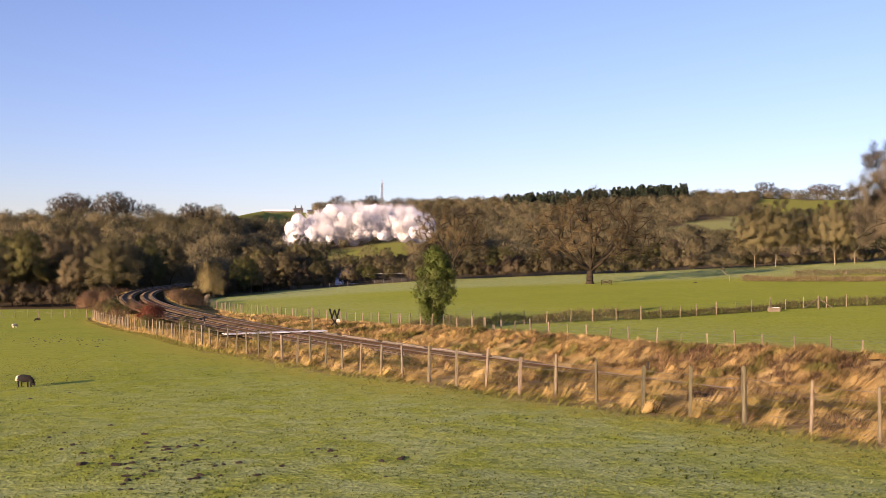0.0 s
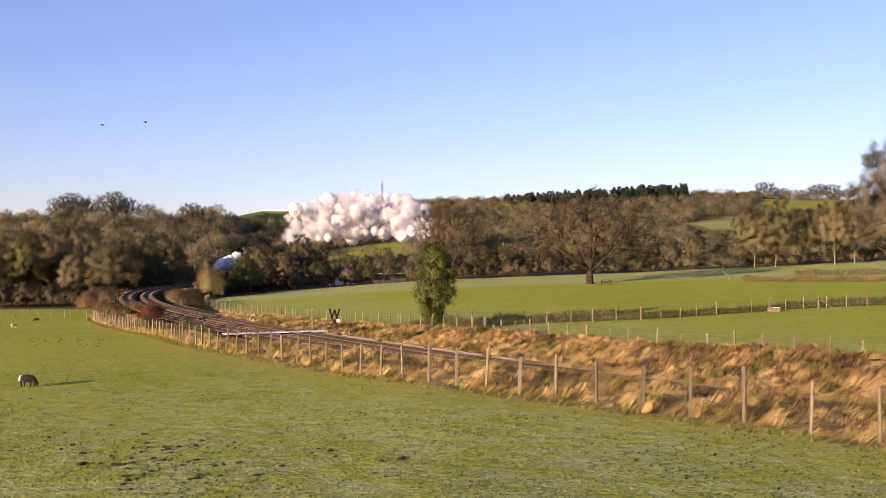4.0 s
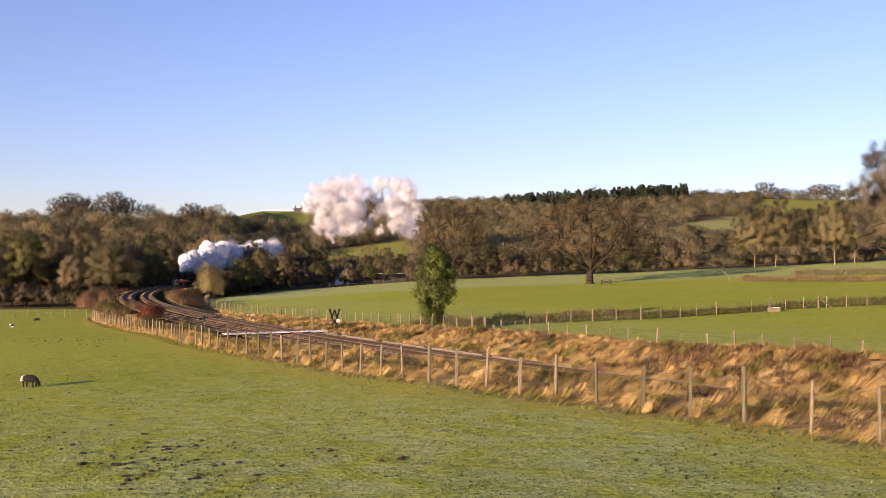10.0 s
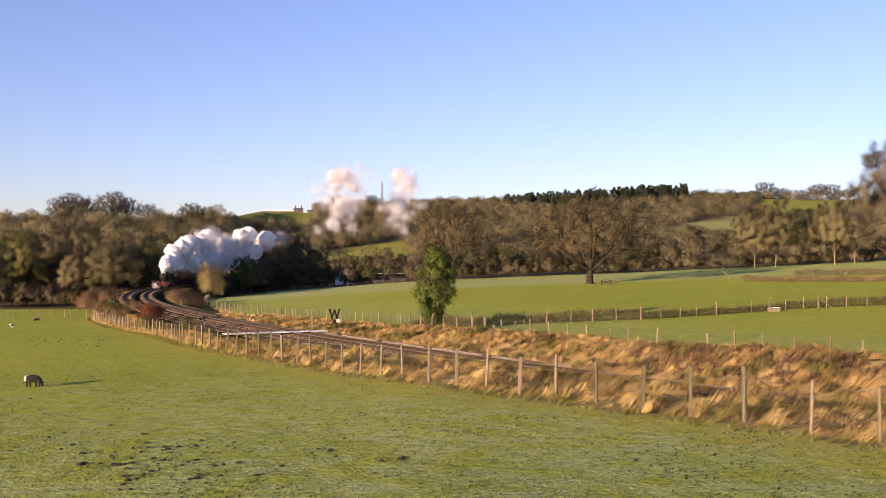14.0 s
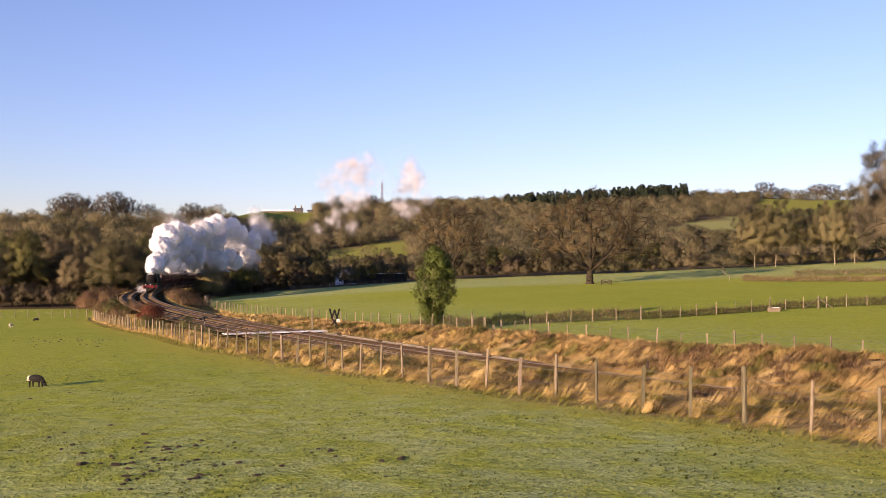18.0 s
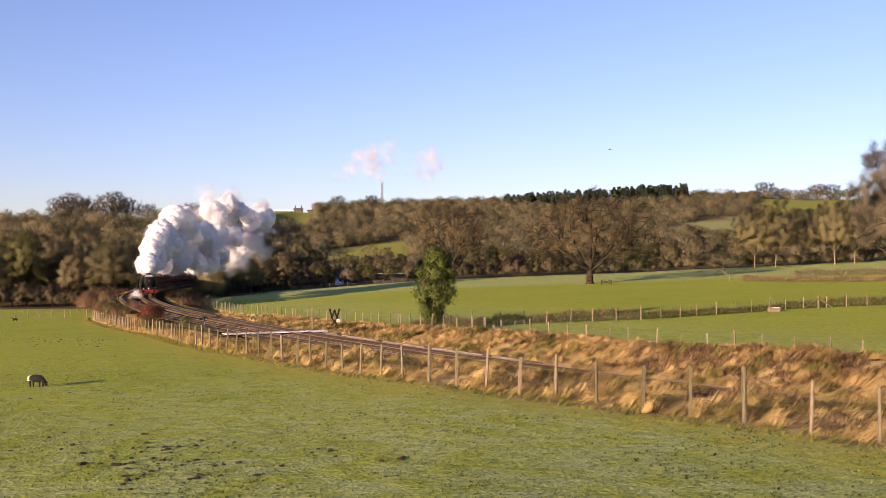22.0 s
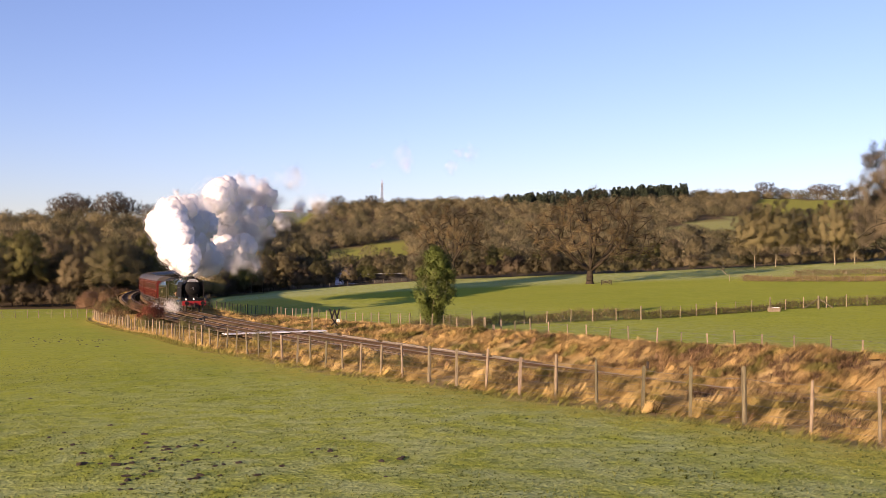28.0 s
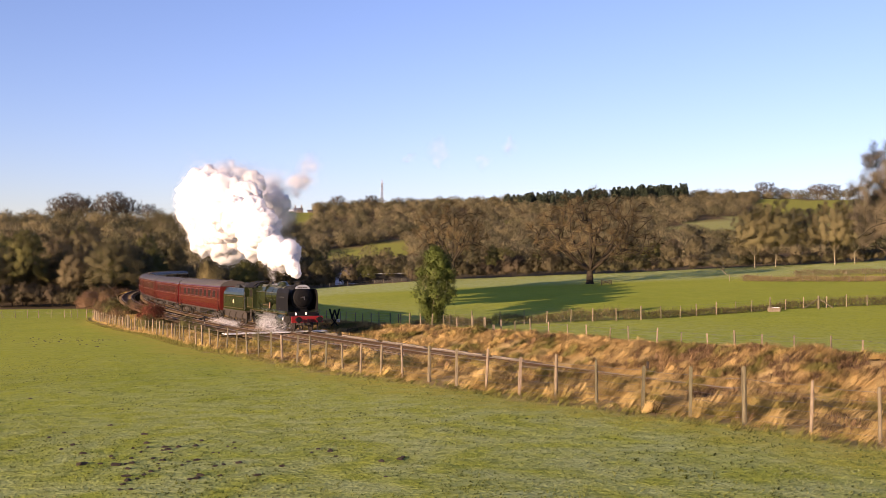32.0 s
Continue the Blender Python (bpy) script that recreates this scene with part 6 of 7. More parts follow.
M["dry"] = vary_islands(M["dry"], 0.45, ((0.25, 0.20, 0.055), (0.42, 0.29, 0.105), (0.49, 0.35, 0.145)))
M["dry_far"] = vary_islands(mat("russet_dry_grass", (0.4, 0.25, 0.1), rough=0.8, spec=0.02), 0.4, ((0.17, 0.15, 0.045), (0.39, 0.255, 0.098), (0.46, 0.32, 0.135)))
M["dry_dark"] = vary_islands(M["dry_dark"], 0.6, ((0.075, 0.046, 0.028), (0.14, 0.086, 0.048), (0.20, 0.125, 0.065)))
NEAR, FAR = "tall bleached grass on the near railway bank", "tall bleached grass on the far railway bank"
x, y = on_bank(1, 13000, -62, 55, -0.3, -5.6)
k = tuft_mask(x, y, 5, -0.45)
blades("dry_grass", 1, x[k], y[k], 16, 0.55, 0.0046, (2.1, -0.25), M["dry"], NEAR, bend=1.3, up=0.62)
x, y = on_bank(7, 6000, -62, 0, -0.1, -4.6)
k = (uq(x, y)[1] > -9.0) & tuft_mask(x, y, 7, -0.2)
blades("dry_grass", 7, x[k], y[k], 19, 0.78, 0.005, (2.0, -0.2), M["dry"], NEAR, bend=1.4, up=0.66)
x, y = on_bank(2, 7000, 55, 190, -0.3, -6.2)
blades("dry_grass", 2, x, y, 7, 0.45, 0.018, (0.6, 0.0), M["dry"], NEAR, bend=1.1, up=0.8)
x, y = on_bank(3, 15000, -58, 45, 3.4, 11.0)
k = tuft_mask(x, y, 6, -0.35)
blades("dry_grass", 3, x[k], y[k], 16, 0.66, 0.0062, (2.1, -0.2), M["dry_far"], FAR, bend=1.3, up=0.62)
x, y = on_bank(4, 5500, 45, 190, 3.2, 10.4)
blades("dry_grass", 4, x, y, 7, 0.45, 0.02, (0.6, 0.0), M["dry"], FAR, bend=1.1, up=0.8)
x, y = on_bank(5, 13000, -55, 30, 4.5, 10.0)
k = tuft_mask(x, y, 9, 0.42) | ((uq(x, y)[0] < -30) & tuft_mask(x, y, 10, 0.22))
blades("dead_bracken", 5, x[k], y[k], 9, 0.50, 0.010, (0.8, 0.0), M["dry_dark"], "dark russet bracken patches on the bank", "bracken", 1.1, 0.8)
x, y = on_bank(6, 13000, -60, 45, -0.2, -5.2)
k = tuft_mask(x, y, 12, 0.38) | ((uq(x, y)[1] > -7.5) & (uq(x, y)[0] < -5) & tuft_mask(x, y, 14, 0.0))
blades("dead_bracken", 6, x[k], y[k], 9, 0.42, 0.009, (0.8, 0.0), M["dry_dark"], "dark dead stems between the grass tussocks", "bracken", 1.1, 0.8)

# mop-headed tussocks, combed over by the wind
x, y = on_bank(40, 1900, -60, 50, -0.2, -6.2)
k = tuft_mask(x, y, 5, -0.5)
blades("dry_tussock", 41, x[k], y[k], 56, 0.72, 0.006, (1.5, -0.3), M["dry"], "arching tussocks of bleached grass", "grass", 1.6, 0.75)
x, y = on_bank(42, 2000, -58, 45, 3.6, 10.6)
k = tuft_mask(x, y, 6, -0.5)
blades("dry_tussock", 43, x[k], y[k], 56, 0.75, 0.007, (1.5, -0.2), M["dry_far"], "arching tussocks of bleached grass", "grass", 1.6, 0.75)

# pasture tufts
r0 = np.random.default_rng(21)
d = 15.0 + 38 * r0.random(30000) ** 1.35
x = (r0.uniform(-60, 1630, 30000) - 784) / 1761 * d
u_, q_ = uq(x, d)
k = q_ < fence_q(u_) - 0.3
M["grass"] = vary_islands(M["grass"], 0.22, ((0.062, 0.078, 0.014), (0.11, 0.13, 0.024), (0.17, 0.19, 0.075)))
# darker blades: the small shadows of the tufts are put into their colour
M["grass_shade"] = vary_islands(mat("dark_grass_blades", (0.06, 0.08, 0.02), rough=0.8, spec=0.03), 0.3, ((0.035, 0.045, 0.01), (0.06, 0.075, 0.017), (0.10, 0.12, 0.03)))
blades("pasture_grass", 31, x[k], d[k], 6, 0.055, 0.006, (0.5, 0.1), M["grass"], "short frosted pasture grass tufts", bend=0.8)
d = 15.0 + 45 * r0.random(8500) ** 1.2
x = (r0.uniform(-60, 1630, 8500) - 784) / 1761 * d
u_, q_ = uq(x, d)
k = (q_ < fence_q(u_) - 0.6) & (nz(x, d, 0.45, 3) > -0.1)
blades("pasture_tussock", 32, x[k], d[k], 9, 0.07, 0.006, (0.8, 0.1), M["grass_shade"], "rough pasture tussocks coloured dark for the shadows of tufts", bend=0.9)
# yellow-green rank grass at the foot of the field fence
x, y = on_bank(8, 16000, -62, 90, -1.1, -9.5)
u_, q_ = uq(x, y)
k = q_ < fence_q(u_) + 0.45 + 0.4 * nz(x, y, 0.7, 4)
blades("rank_grass", 33, x[k], y[k], 10, 0.22, 0.0052, (1.6, -0.2), M["rank"], "yellow-green rank grass at the foot of the fence", bend=1.0)

# clods and molehills
M["soil"] = mat("damp_soil", (0.055, 0.04, 0.028), (0.03, 0.022, 0.016), 6, 0.95, bump=0.9)


def clod_mesh(seed):
    bm = bmesh.new()
    bmesh.ops.create_icosphere(bm, subdivisions=2, radius=1.0)
    for v in bm.verts:
        q = v.co * 1.6 + Vector((seed * 3.1, 0, 0))
        v.co = v.co * (1 + 0.5 * noise.noise(q) + 0.25 * noise.noise(q * 3))
        v.co.z *= 0.5
    return bm_mesh("clod", bm, M["soil"])


CLODS = [clod_mesh(k) for k in range(4)]
rc = random.Random(8)
for k in range(150):
    if k >= 90:
        px, py = rc.uniform(0, 200), rc.gauss(603, 5)
    elif k < 46:
        px, py = rc.gauss(255, 75), rc.gauss(822, 24)
    elif k < 66:
        px, py = rc.uniform(330, 720), rc.uniform(770, 850)
    else:
        px, py = rc.uniform(20, 260), rc.uniform(690, 800) if k > 80 else rc.uniform(600, 606)
    if not (0 < px < 1500 and 560 < py < 880):
        continue
    x_, y_ = ray_ground(px, py)
    if uq(x_, y_)[1] > float(fence_q(uq(x_, y_)[0])) - 0.5:
        continue
    s = rc.uniform(0.03, 0.07) * (1.3 if k < 8 else 1.0)
    ob = tagged(new("molehill", rc.choice(CLODS)), "small dark clod of trodden soil in the grass", "soil", "clods in the pasture")
    ob.matrix_basis = pose(x_, y_, gz(x_, y_) + 0.01, 0, 0, rc.uniform(0, 360)) @ Matrix.Diagonal((s * 1.5, s, s, 1))
# ---- steam, in rigid billows ----
STEAM_WHITE = (0.95, 0.95, 0.965)


def steam_material(name, scale, tint):
    """White steam: a surface that scatters light back and lets as much of it through."""
    m = bpy.data.materials.new(name)
    m.use_nodes = True
    n, l = m.node_tree.nodes, m.node_tree.links
    n.remove(n["Principled BSDF"])
    df, tl, mx = n.new("ShaderNodeBsdfDiffuse"), n.new("ShaderNodeBsdfTranslucent"), n.new("ShaderNodeMixShader")
    df.inputs[0].default_value = tl.inputs[0].default_value = (*tint, 1)
    mx.inputs[0].default_value = 0.5
    l.new(df.outputs[0], mx.inputs[1])
    l.new(tl.outputs[0], mx.inputs[2])
    tc, nt = n.new("ShaderNodeTexCoord"), n.new("ShaderNodeTexNoise")
    nt.inputs["Scale"].default_value, nt.inputs["Detail"].default_value = scale, 6.0
    l.new(tc.outputs["Object"], nt.inputs["Vector"])
    bp = n.new("ShaderNodeBump")
    bp.inputs["Strength"].default_value, bp.inputs["Distance"].default_value = 0.3, 0.25
    l.new(nt.outputs["Fac"], bp.inputs["Height"])
    l.new(bp.outputs[0], df.inputs["Normal"])
    l.new(mx.outputs[0], n["Material Output"].inputs["Surface"])
    return m


M["steam"] = steam_material("dense_steam", 2.2, (0.90, 0.895, 0.91))
M["steam_thin"] = steam_material("thin_steam", 1.1, (0.93, 0.915, 0.94))


def droplets(r, p, nr, size):
    """Fine flecks of vapour at points, smaller than the eye can tell apart, that take the light of the mass they belong to."""
    n = len(p)
    a = r.normal(0, 1, (n, 3))
    a /= np.linalg.norm(a, axis=1)[:, None]
    b = np.cross(a, r.normal(0, 1, (n, 3)))
    b /= np.linalg.norm(b, axis=1)[:, None]
    s = size * r.uniform(0.6, 1.4, (n, 1))
    return soften(np.stack([p - a * s, p + a * s * 0.6 + b * s, p + a * s * 0.5 - b * s], axis=1), nr).reshape(-1, 3)


def billow_core(seed, rough):
    """A lumpy ball with rounded heads, as a cauliflower has, and creases between them."""
    bm = bmesh.new()
    bmesh.ops.create_icosphere(bm, subdivisions=4, radius=1.0)
    for p in bm.verts:
        d = p.co.normalized()
        q = d * 1.15 + Vector((seed * 5.1, 0, seed * 1.3))
        w = 0.62 * (1 - 2.2 * abs(noise.noise(q))) + 0.36 * (1 - 2.2 * abs(noise.noise(q * 2.2))) + 0.20 * (1 - 2.0 * abs(noise.noise(q * 4.7)))
        p.co = d * 0.92 * (1.0 + rough * (w - 0.5))
    bm.normal_update()
    cv = np.array([tuple(p.co) for p in bm.verts])
    cn = np.array([tuple(p.normal) for p in bm.verts])
    cf = np.array([[w.index for w in f.verts] for f in bm.faces])
    bm.free()
    return cv, cn, cf


def vapour_mesh(name, seed, n, size, rough=0.0, lumps=0, sigma=0.2):
    """A puff of steam: a lumpy core with a fringe of fine flecks, or flecks alone round a few loose centres where it has thinned."""
    r = np.random.default_rng(seed)
    if rough:
        cv, cn, cf = billow_core(seed, rough)
        k = r.integers(0, len(cv), n)
        out = cv / np.linalg.norm(cv, axis=1)[:, None]
        nr = cn[k] * 0.5 + out[k] * 0.5 + r.normal(0, 0.15, (n, 3))
        tv = droplets(r, cv[k] + out[k] * np.abs(r.normal(0, 0.10, (n, 1))) + r.normal(0, 0.03, (n, 3)), nr, size)
        v = np.concatenate([cv, tv])
        f = np.concatenate([cf, len(cv) + np.arange(3 * n).reshape(-1, 3)])
        nv = np.concatenate([0.7 * cn + 0.3 * out, np.repeat(nr, 3, axis=0)])
        me = mesh_np(name, v, f, M["steam"], M["steam_thin"])
        me.polygons.foreach_set("material_index", np.repeat(np.array([0, 1], dtype=np.int32), (len(cf), n)))
    else:
        c = r.normal(0, 1, (lumps, 3))
        c *= (0.75 * r.random((lumps, 1)) ** 0.4) / np.linalg.norm(c, axis=1)[:, None]
        k = r.integers(0, lumps, n)
        p = c[k] + r.normal(0, 1, (n, 3)) * sigma * r.uniform(0.6, 1.4, (lumps, 1))[k]
        nr = 0.6 * p + (p - c[k]) / sigma * 0.3 + r.normal(0, 0.15, (n, 3))
        v = droplets(r, p, nr, size)
        nv = np.repeat(nr, 3, axis=0)
        me = mesh_np(name, v, np.arange(3 * n).reshape(-1, 3), M["steam_thin"])
    return set_soft(me, nv)


PUFFS = [vapour_mesh("puff", 1 + k, 1500, 0.022, 0.42) for k in range(4)]
BILLOWS = [vapour_mesh("billow", 11 + k, 7000, 0.010, 0.5) for k in range(6)]
SOFT = [vapour_mesh("soft_billow", 51 + k, 36000, 0.0076, lumps=14, sigma=0.19) for k in range(5)]
HAZE = [vapour_mesh("haze", 21 + k, 21000, 0.006, lumps=10, sigma=0.26) for k in range(4)]
WISPS = [vapour_mesh("wisp", 31 + k, 6000, 0.0065, lumps=7, sigma=0.26) for k in range(5)]

plume = tagged(new("steam_plume"), "thick white exhaust steam billowing up behind the engine", "steam")
old_cloud = tagged(new("steam_cloud"), "drifting white steam hanging over the valley wood", "steam")
STEAM = []          # object, rows
CHIMNEY = 2.4       # how far the chimney stands behind the buffers
STEP = 1 / 30       # a piece comes and goes within one step
rs = random.Random(77)


def on_step(t):
    return round(t * 30) / 30


def spun(p, r, a):
    return Matrix.Translation(p) @ Euler((r[0] + 0.05 * a, r[1], r[2] + 0.07 * a)).to_matrix().to_4x4()


def emit(meshes, te, late, life, size, spread, rise):
    """One piece of the plume: out of the chimney, up and away on the air; it can be told apart from the age late on, and is gone after its life."""
    me = rs.choice(meshes)
    ob = new(me.name.split(".")[0], me)
    ob.parent = plume
    s = size * rs.uniform(0.85, 1.2)
    ob.scale = (s, s, s * rs.uniform(0.85, 1.0))
    turn = (rs.uniform(0, 6), rs.uniform(0, 6), rs.uniform(0, 6))
    x0, y0 = track(front_u(te) + CHIMNEY)
    hx, hy = -math.sin(PHI - front_u(te) / RAD), math.cos(PHI - front_u(te) / RAD)
    off = Vector([max(-1.3, min(1.3, rs.gauss(0, 0.7))) for _ in range(3)])

    lift, lag = float(np.interp(te, (22, 25.5), (9.5, 8.0))), float(np.interp(te, (22, 25.5), (3.6, 1.5)))
    wind = float(np.interp(te, (18, 22, 27), (0.28, 0.255, 0.105)))

    def place(a):
        z = 4.1 + rise * (lift * (1 - math.exp(-a / lag)) + 0.7 * a)
        c = 1.7 * (1 - math.exp(-a / 0.6))
        d = Vector((float(x0) + hx * c + wind * a * a, float(y0) + hy * c + 0.25 * a, z))
        d += off * (spread * (1 - math.exp(-a / 2.0)))
        d.z = max(d.z, 3.95 + 0.75 * s * min(1.0, 0.3 + a / 0.5))
        return d

    low = Vector((float(x0), float(y0), -9.0))
    ages = [k for k in (late, late + 0.35, late + 0.8, late + 1.5, late + 2.5, 4, 5, 6, 7, 8, 9.5, 11, 14) if late <= k < life] + [life]
    rows = []
    for a in sorted(set(ages)):
        t = te + a
        if 0 <= t <= 32:
            rows.append((t, spun(place(a), turn, a)))
    first, last = on_step(te + late), on_step(te + life)
    rows = [(on_step(t), m) for t, m in rows]
    if first > 0.1:
        rows = [(0.0, spun(low, turn, 0)), (first - STEP, spun(low, turn, 0))] + rows
    if last < 31.8:
        rows += [(last + STEP, spun(low, turn, life)), (32.0, spun(low, turn, life))]
    else:
        rows = [r for r in rows if r[0] < 31.95] + [(32.0, spun(place(32.0 - te), turn, 32.0 - te))]
    if first > 31.9:
        bpy.data.objects.remove(ob)
        return
    STEAM.append((ob, rows))


def off_beat(t):
    """Keeps the moment of leaving the chimney clear of the whole seconds."""
    f = t % 1.0
    return t + (0.14 if f < 0.02 else 0.08 if f < 0.12 else 0)


def buoyancy(te):
    """How high a piece climbs: low while the engine coasts round the bend, more once it is working hard."""
    top = float(np.interp(te, (3, 8, 12, 16, 23, 25), (0.6, 0.8, 1.02, 1.12, 1.12, 1.0)))
    low = float(np.interp(te, (15, 22.5, 25.5), (0.05, 0.1, 0.5)))
    f = rs.random() ** 1.1
    return low + (top - low) * f, f


def lasting(te, f):
    """How long it holds together: the lowest pieces are torn apart first."""
    full = float(np.interp(te, (4, 10, 15, 22), (7.6, 8.6, 9.6, 10.0)))
    return full * min(1.0, 0.74 + 0.4 * f) * rs.uniform(0.92, 1.05)


# tier: first moment, step, shape, age from which it shows, sizes, spread
for t0, dt, kind, late, sizes, spread in ((1.2, 0.10, PUFFS, 0.0, (0.5, 0.7), 0.35), (1.2, 0.16, PUFFS, 0.22, (0.95, 1.3), 0.9), (1.3, 0.10, BILLOWS, 0.8, (1.2, 1.7), 1.1),
                                          (1.6, 0.12, BILLOWS, 2.6, (1.8, 2.4), 1.4), (1.8, 0.12, SOFT, 3.0, (2.4, 3.2), 1.8), (4.0, 0.55, HAZE, 4.0, (2.6, 3.6), 2.4)):
    t = t0
    while t < 31.95:
        te = off_beat(t)
        b_, f = buoyancy(te)
        lf = lasting(te, f)
        if kind is PUFFS:
            lf = rs.uniform(1.0, 1.6) if late == 0.0 else min(lf, rs.uniform(2.4, 3.6))
        elif late < 1.0:
            lf = min(lf, rs.uniform(4.2, 5.6))
        elif kind is BILLOWS:
            lf = min(lf, rs.uniform(7.0, 9.6))
        elif kind is SOFT:
            lf += 0.4
        elif kind is HAZE:
            b_, lf = b_ * 1.1, lf + rs.uniform(0.8, 1.8)
        if lf > late + 0.2:
            near = 0.75 if kind is SOFT and te > 23.5 else 1.0
            emit(kind, te, late, lf, near * rs.uniform(*sizes), near * spread, b_)
        t += dt


def hang(meshes, size, f, h, d, until):
    """A piece of the old cloud: f along it, h up in it; the cloud lifts, stretches and thins."""
    me = rs.choice(meshes)
    ob = new(me.name.split(".")[0], me)
    ob.parent = old_cloud
    s = size * rs.uniform(0.8, 1.2)
    ob.scale = (s * rs.uniform(1.0, 1.3), s, s * 0.85)
    turn = (rs.uniform(0, 6), rs.uniform(0, 6), rs.uniform(0, 6))
    thick = math.sin(math.pi * (0.1 + 0.82 * f)) ** 0.5
    x, z = (512 + 250 * f - 784) / 1761 * d, EYE + (470 - 424 + 8 * f + 52 * h * thick) / 1761 * d
    up, drift = 0.04 + 1.3 * h ** 1.2, -0.15 - 0.25 * h

    def place(t):
        return Vector((x + drift * t + 0.0019 * h * t ** 3, d, z + up * (t - 0.005 * t * t)))

    low = Vector((x, d, -12.0))
    until = on_step(until)
    ts = [k for k in (0.0, 4.0, 8.0, 12.0, 16.0, 20.0, 24.0, 28.0) if k < until] + [min(until, 32.0)]
    rows = [(t, spun(place(t), turn, t * 0.5)) for t in ts]
    if until < 31.5:
        rows += [(until + STEP, spun(low, turn, 9)), (32.0, spun(low, turn, 9))]
    STEAM.append((ob, rows))


def humps(f):
    """The two columns into which the old cloud draws apart."""
    return math.exp(-((f - 0.38) / 0.16) ** 2) + 0.95 * math.exp(-((f - 0.80) / 0.12) ** 2)


for k in range(90):
    f, h = rs.random(), rs.random() ** 1.2
    hang(BILLOWS, rs.uniform(1.5, 3.2), f, h, rs.uniform(430, 470), 2.5 + 4.5 * humps(f) * (0.55 + 0.45 * h) + rs.uniform(0, 2.2))
for k in range(190):
    f, h = rs.random(), rs.random() ** 0.9
    hang(SOFT, rs.uniform(2.6, 3.8), f, h, rs.uniform(428, 472), 7.0 + 8.5 * humps(f) * (0.4 + 0.6 * h) + rs.uniform(0, 2.5))
for k in range(70):
    f, h = (0.38 + rs.gauss(0, 0.09) if k % 5 < 3 else 0.81 + rs.gauss(0, 0.05)), 0.1 + 0.9 * rs.random() ** 0.8
    hang(HAZE, rs.uniform(2.8, 4.2), f, h, rs.uniform(430, 470), 14 + 6.0 * h + rs.uniform(0, 4))
for k in range(34):
    f, h = (0.38 + rs.gauss(0, 0.07) if k % 5 < 3 else 0.82 + rs.gauss(0, 0.045)), 0.7 + 0.3 * rs.random()
    hang(WISPS, rs.uniform(2.8, 4.2), f, h, rs.uniform(430, 465), rs.uniform(22, 29.0) if k % 6 else 33.0)

# leaking steam round the cylinders, which rides with the engine
LEAK = [vapour_mesh("leak", 41 + k, 11000, 0.0075, lumps=8, sigma=0.34) for k in range(3)]
for k in range(6):
    x = -1.8 - 0.9 * k
    sz = rs.uniform(0.55, 0.85) * (1.0 if k < 5 else 0.75)
    ob = part("leaking_steam", rs.choice(LEAK), None, loco, "thin white steam drifting from the cylinders")
    ob.matrix_basis = pose(x, -1.75 - rs.uniform(-0.2, 0.4), 0.6 - 0.03 * k + rs.uniform(-0.2, 0.25), rs.uniform(0, 360), rs.uniform(0, 360), rs.uniform(0, 360)) @ Matrix.Diagonal((sz * 1.3, sz, sz, 1))
for k in range(3):
    ob = part("leaking_steam", LEAK[k], None, loco, "thin white steam from the safety valves")
    ob.matrix_basis = pose(-8.7 - 0.35 * k, 0.1, 4.15 + 0.45 * k, 40 * k, 70 * k, 0) @ Matrix.Diagonal((0.32 + 0.1 * k, 0.3, 0.4, 1))
for k in range(10):
    sz = rs.uniform(0.35, 0.5)
    ob = part("leaking_steam", rs.choice(LEAK), None, tender, "thin white steam trailing along the ballast")
    ob.matrix_basis = pose(-0.3 - 0.75 * k, -1.9 - rs.uniform(-0.2, 0.3), 0.05 + rs.uniform(-0.1, 0.12), 0, 0, rs.uniform(0, 360)) @ Matrix.Diagonal((sz * 2.0, sz, sz * 0.9, 1))
# ---- sheep and birds ----
M["fleece"] = mat("white_fleece", (0.60, 0.53, 0.42), (0.45, 0.38, 0.29), 5, 0.95, bump=1.0)
M["dark_fleece"] = mat("dark_fleece", (0.008, 0.007, 0.006), (0.016, 0.013, 0.011), 5, 0.95, bump=1.0)
M["feather"] = mat("black_feather", (0.02, 0.02, 0.022), (0.035, 0.033, 0.033), 8, 0.6)


def lumpy(bm, c, r, seed, amp=0.12, sub=3):
    o = len(bm.verts)
    vs = bmesh.ops.create_icosphere(bm, subdivisions=sub, radius=1.0)["verts"]
    for v in vs:
        k = 1 + amp * noise.noise(v.co * 3.0 + Vector((seed, 0, 0))) + amp * 0.6 * noise.noise(v.co * 7.0)
        v.co = Vector((c[0] + v.co.x * r[0] * k, c[1] + v.co.y * r[1] * k, c[2] + v.co.z * r[2] * k))


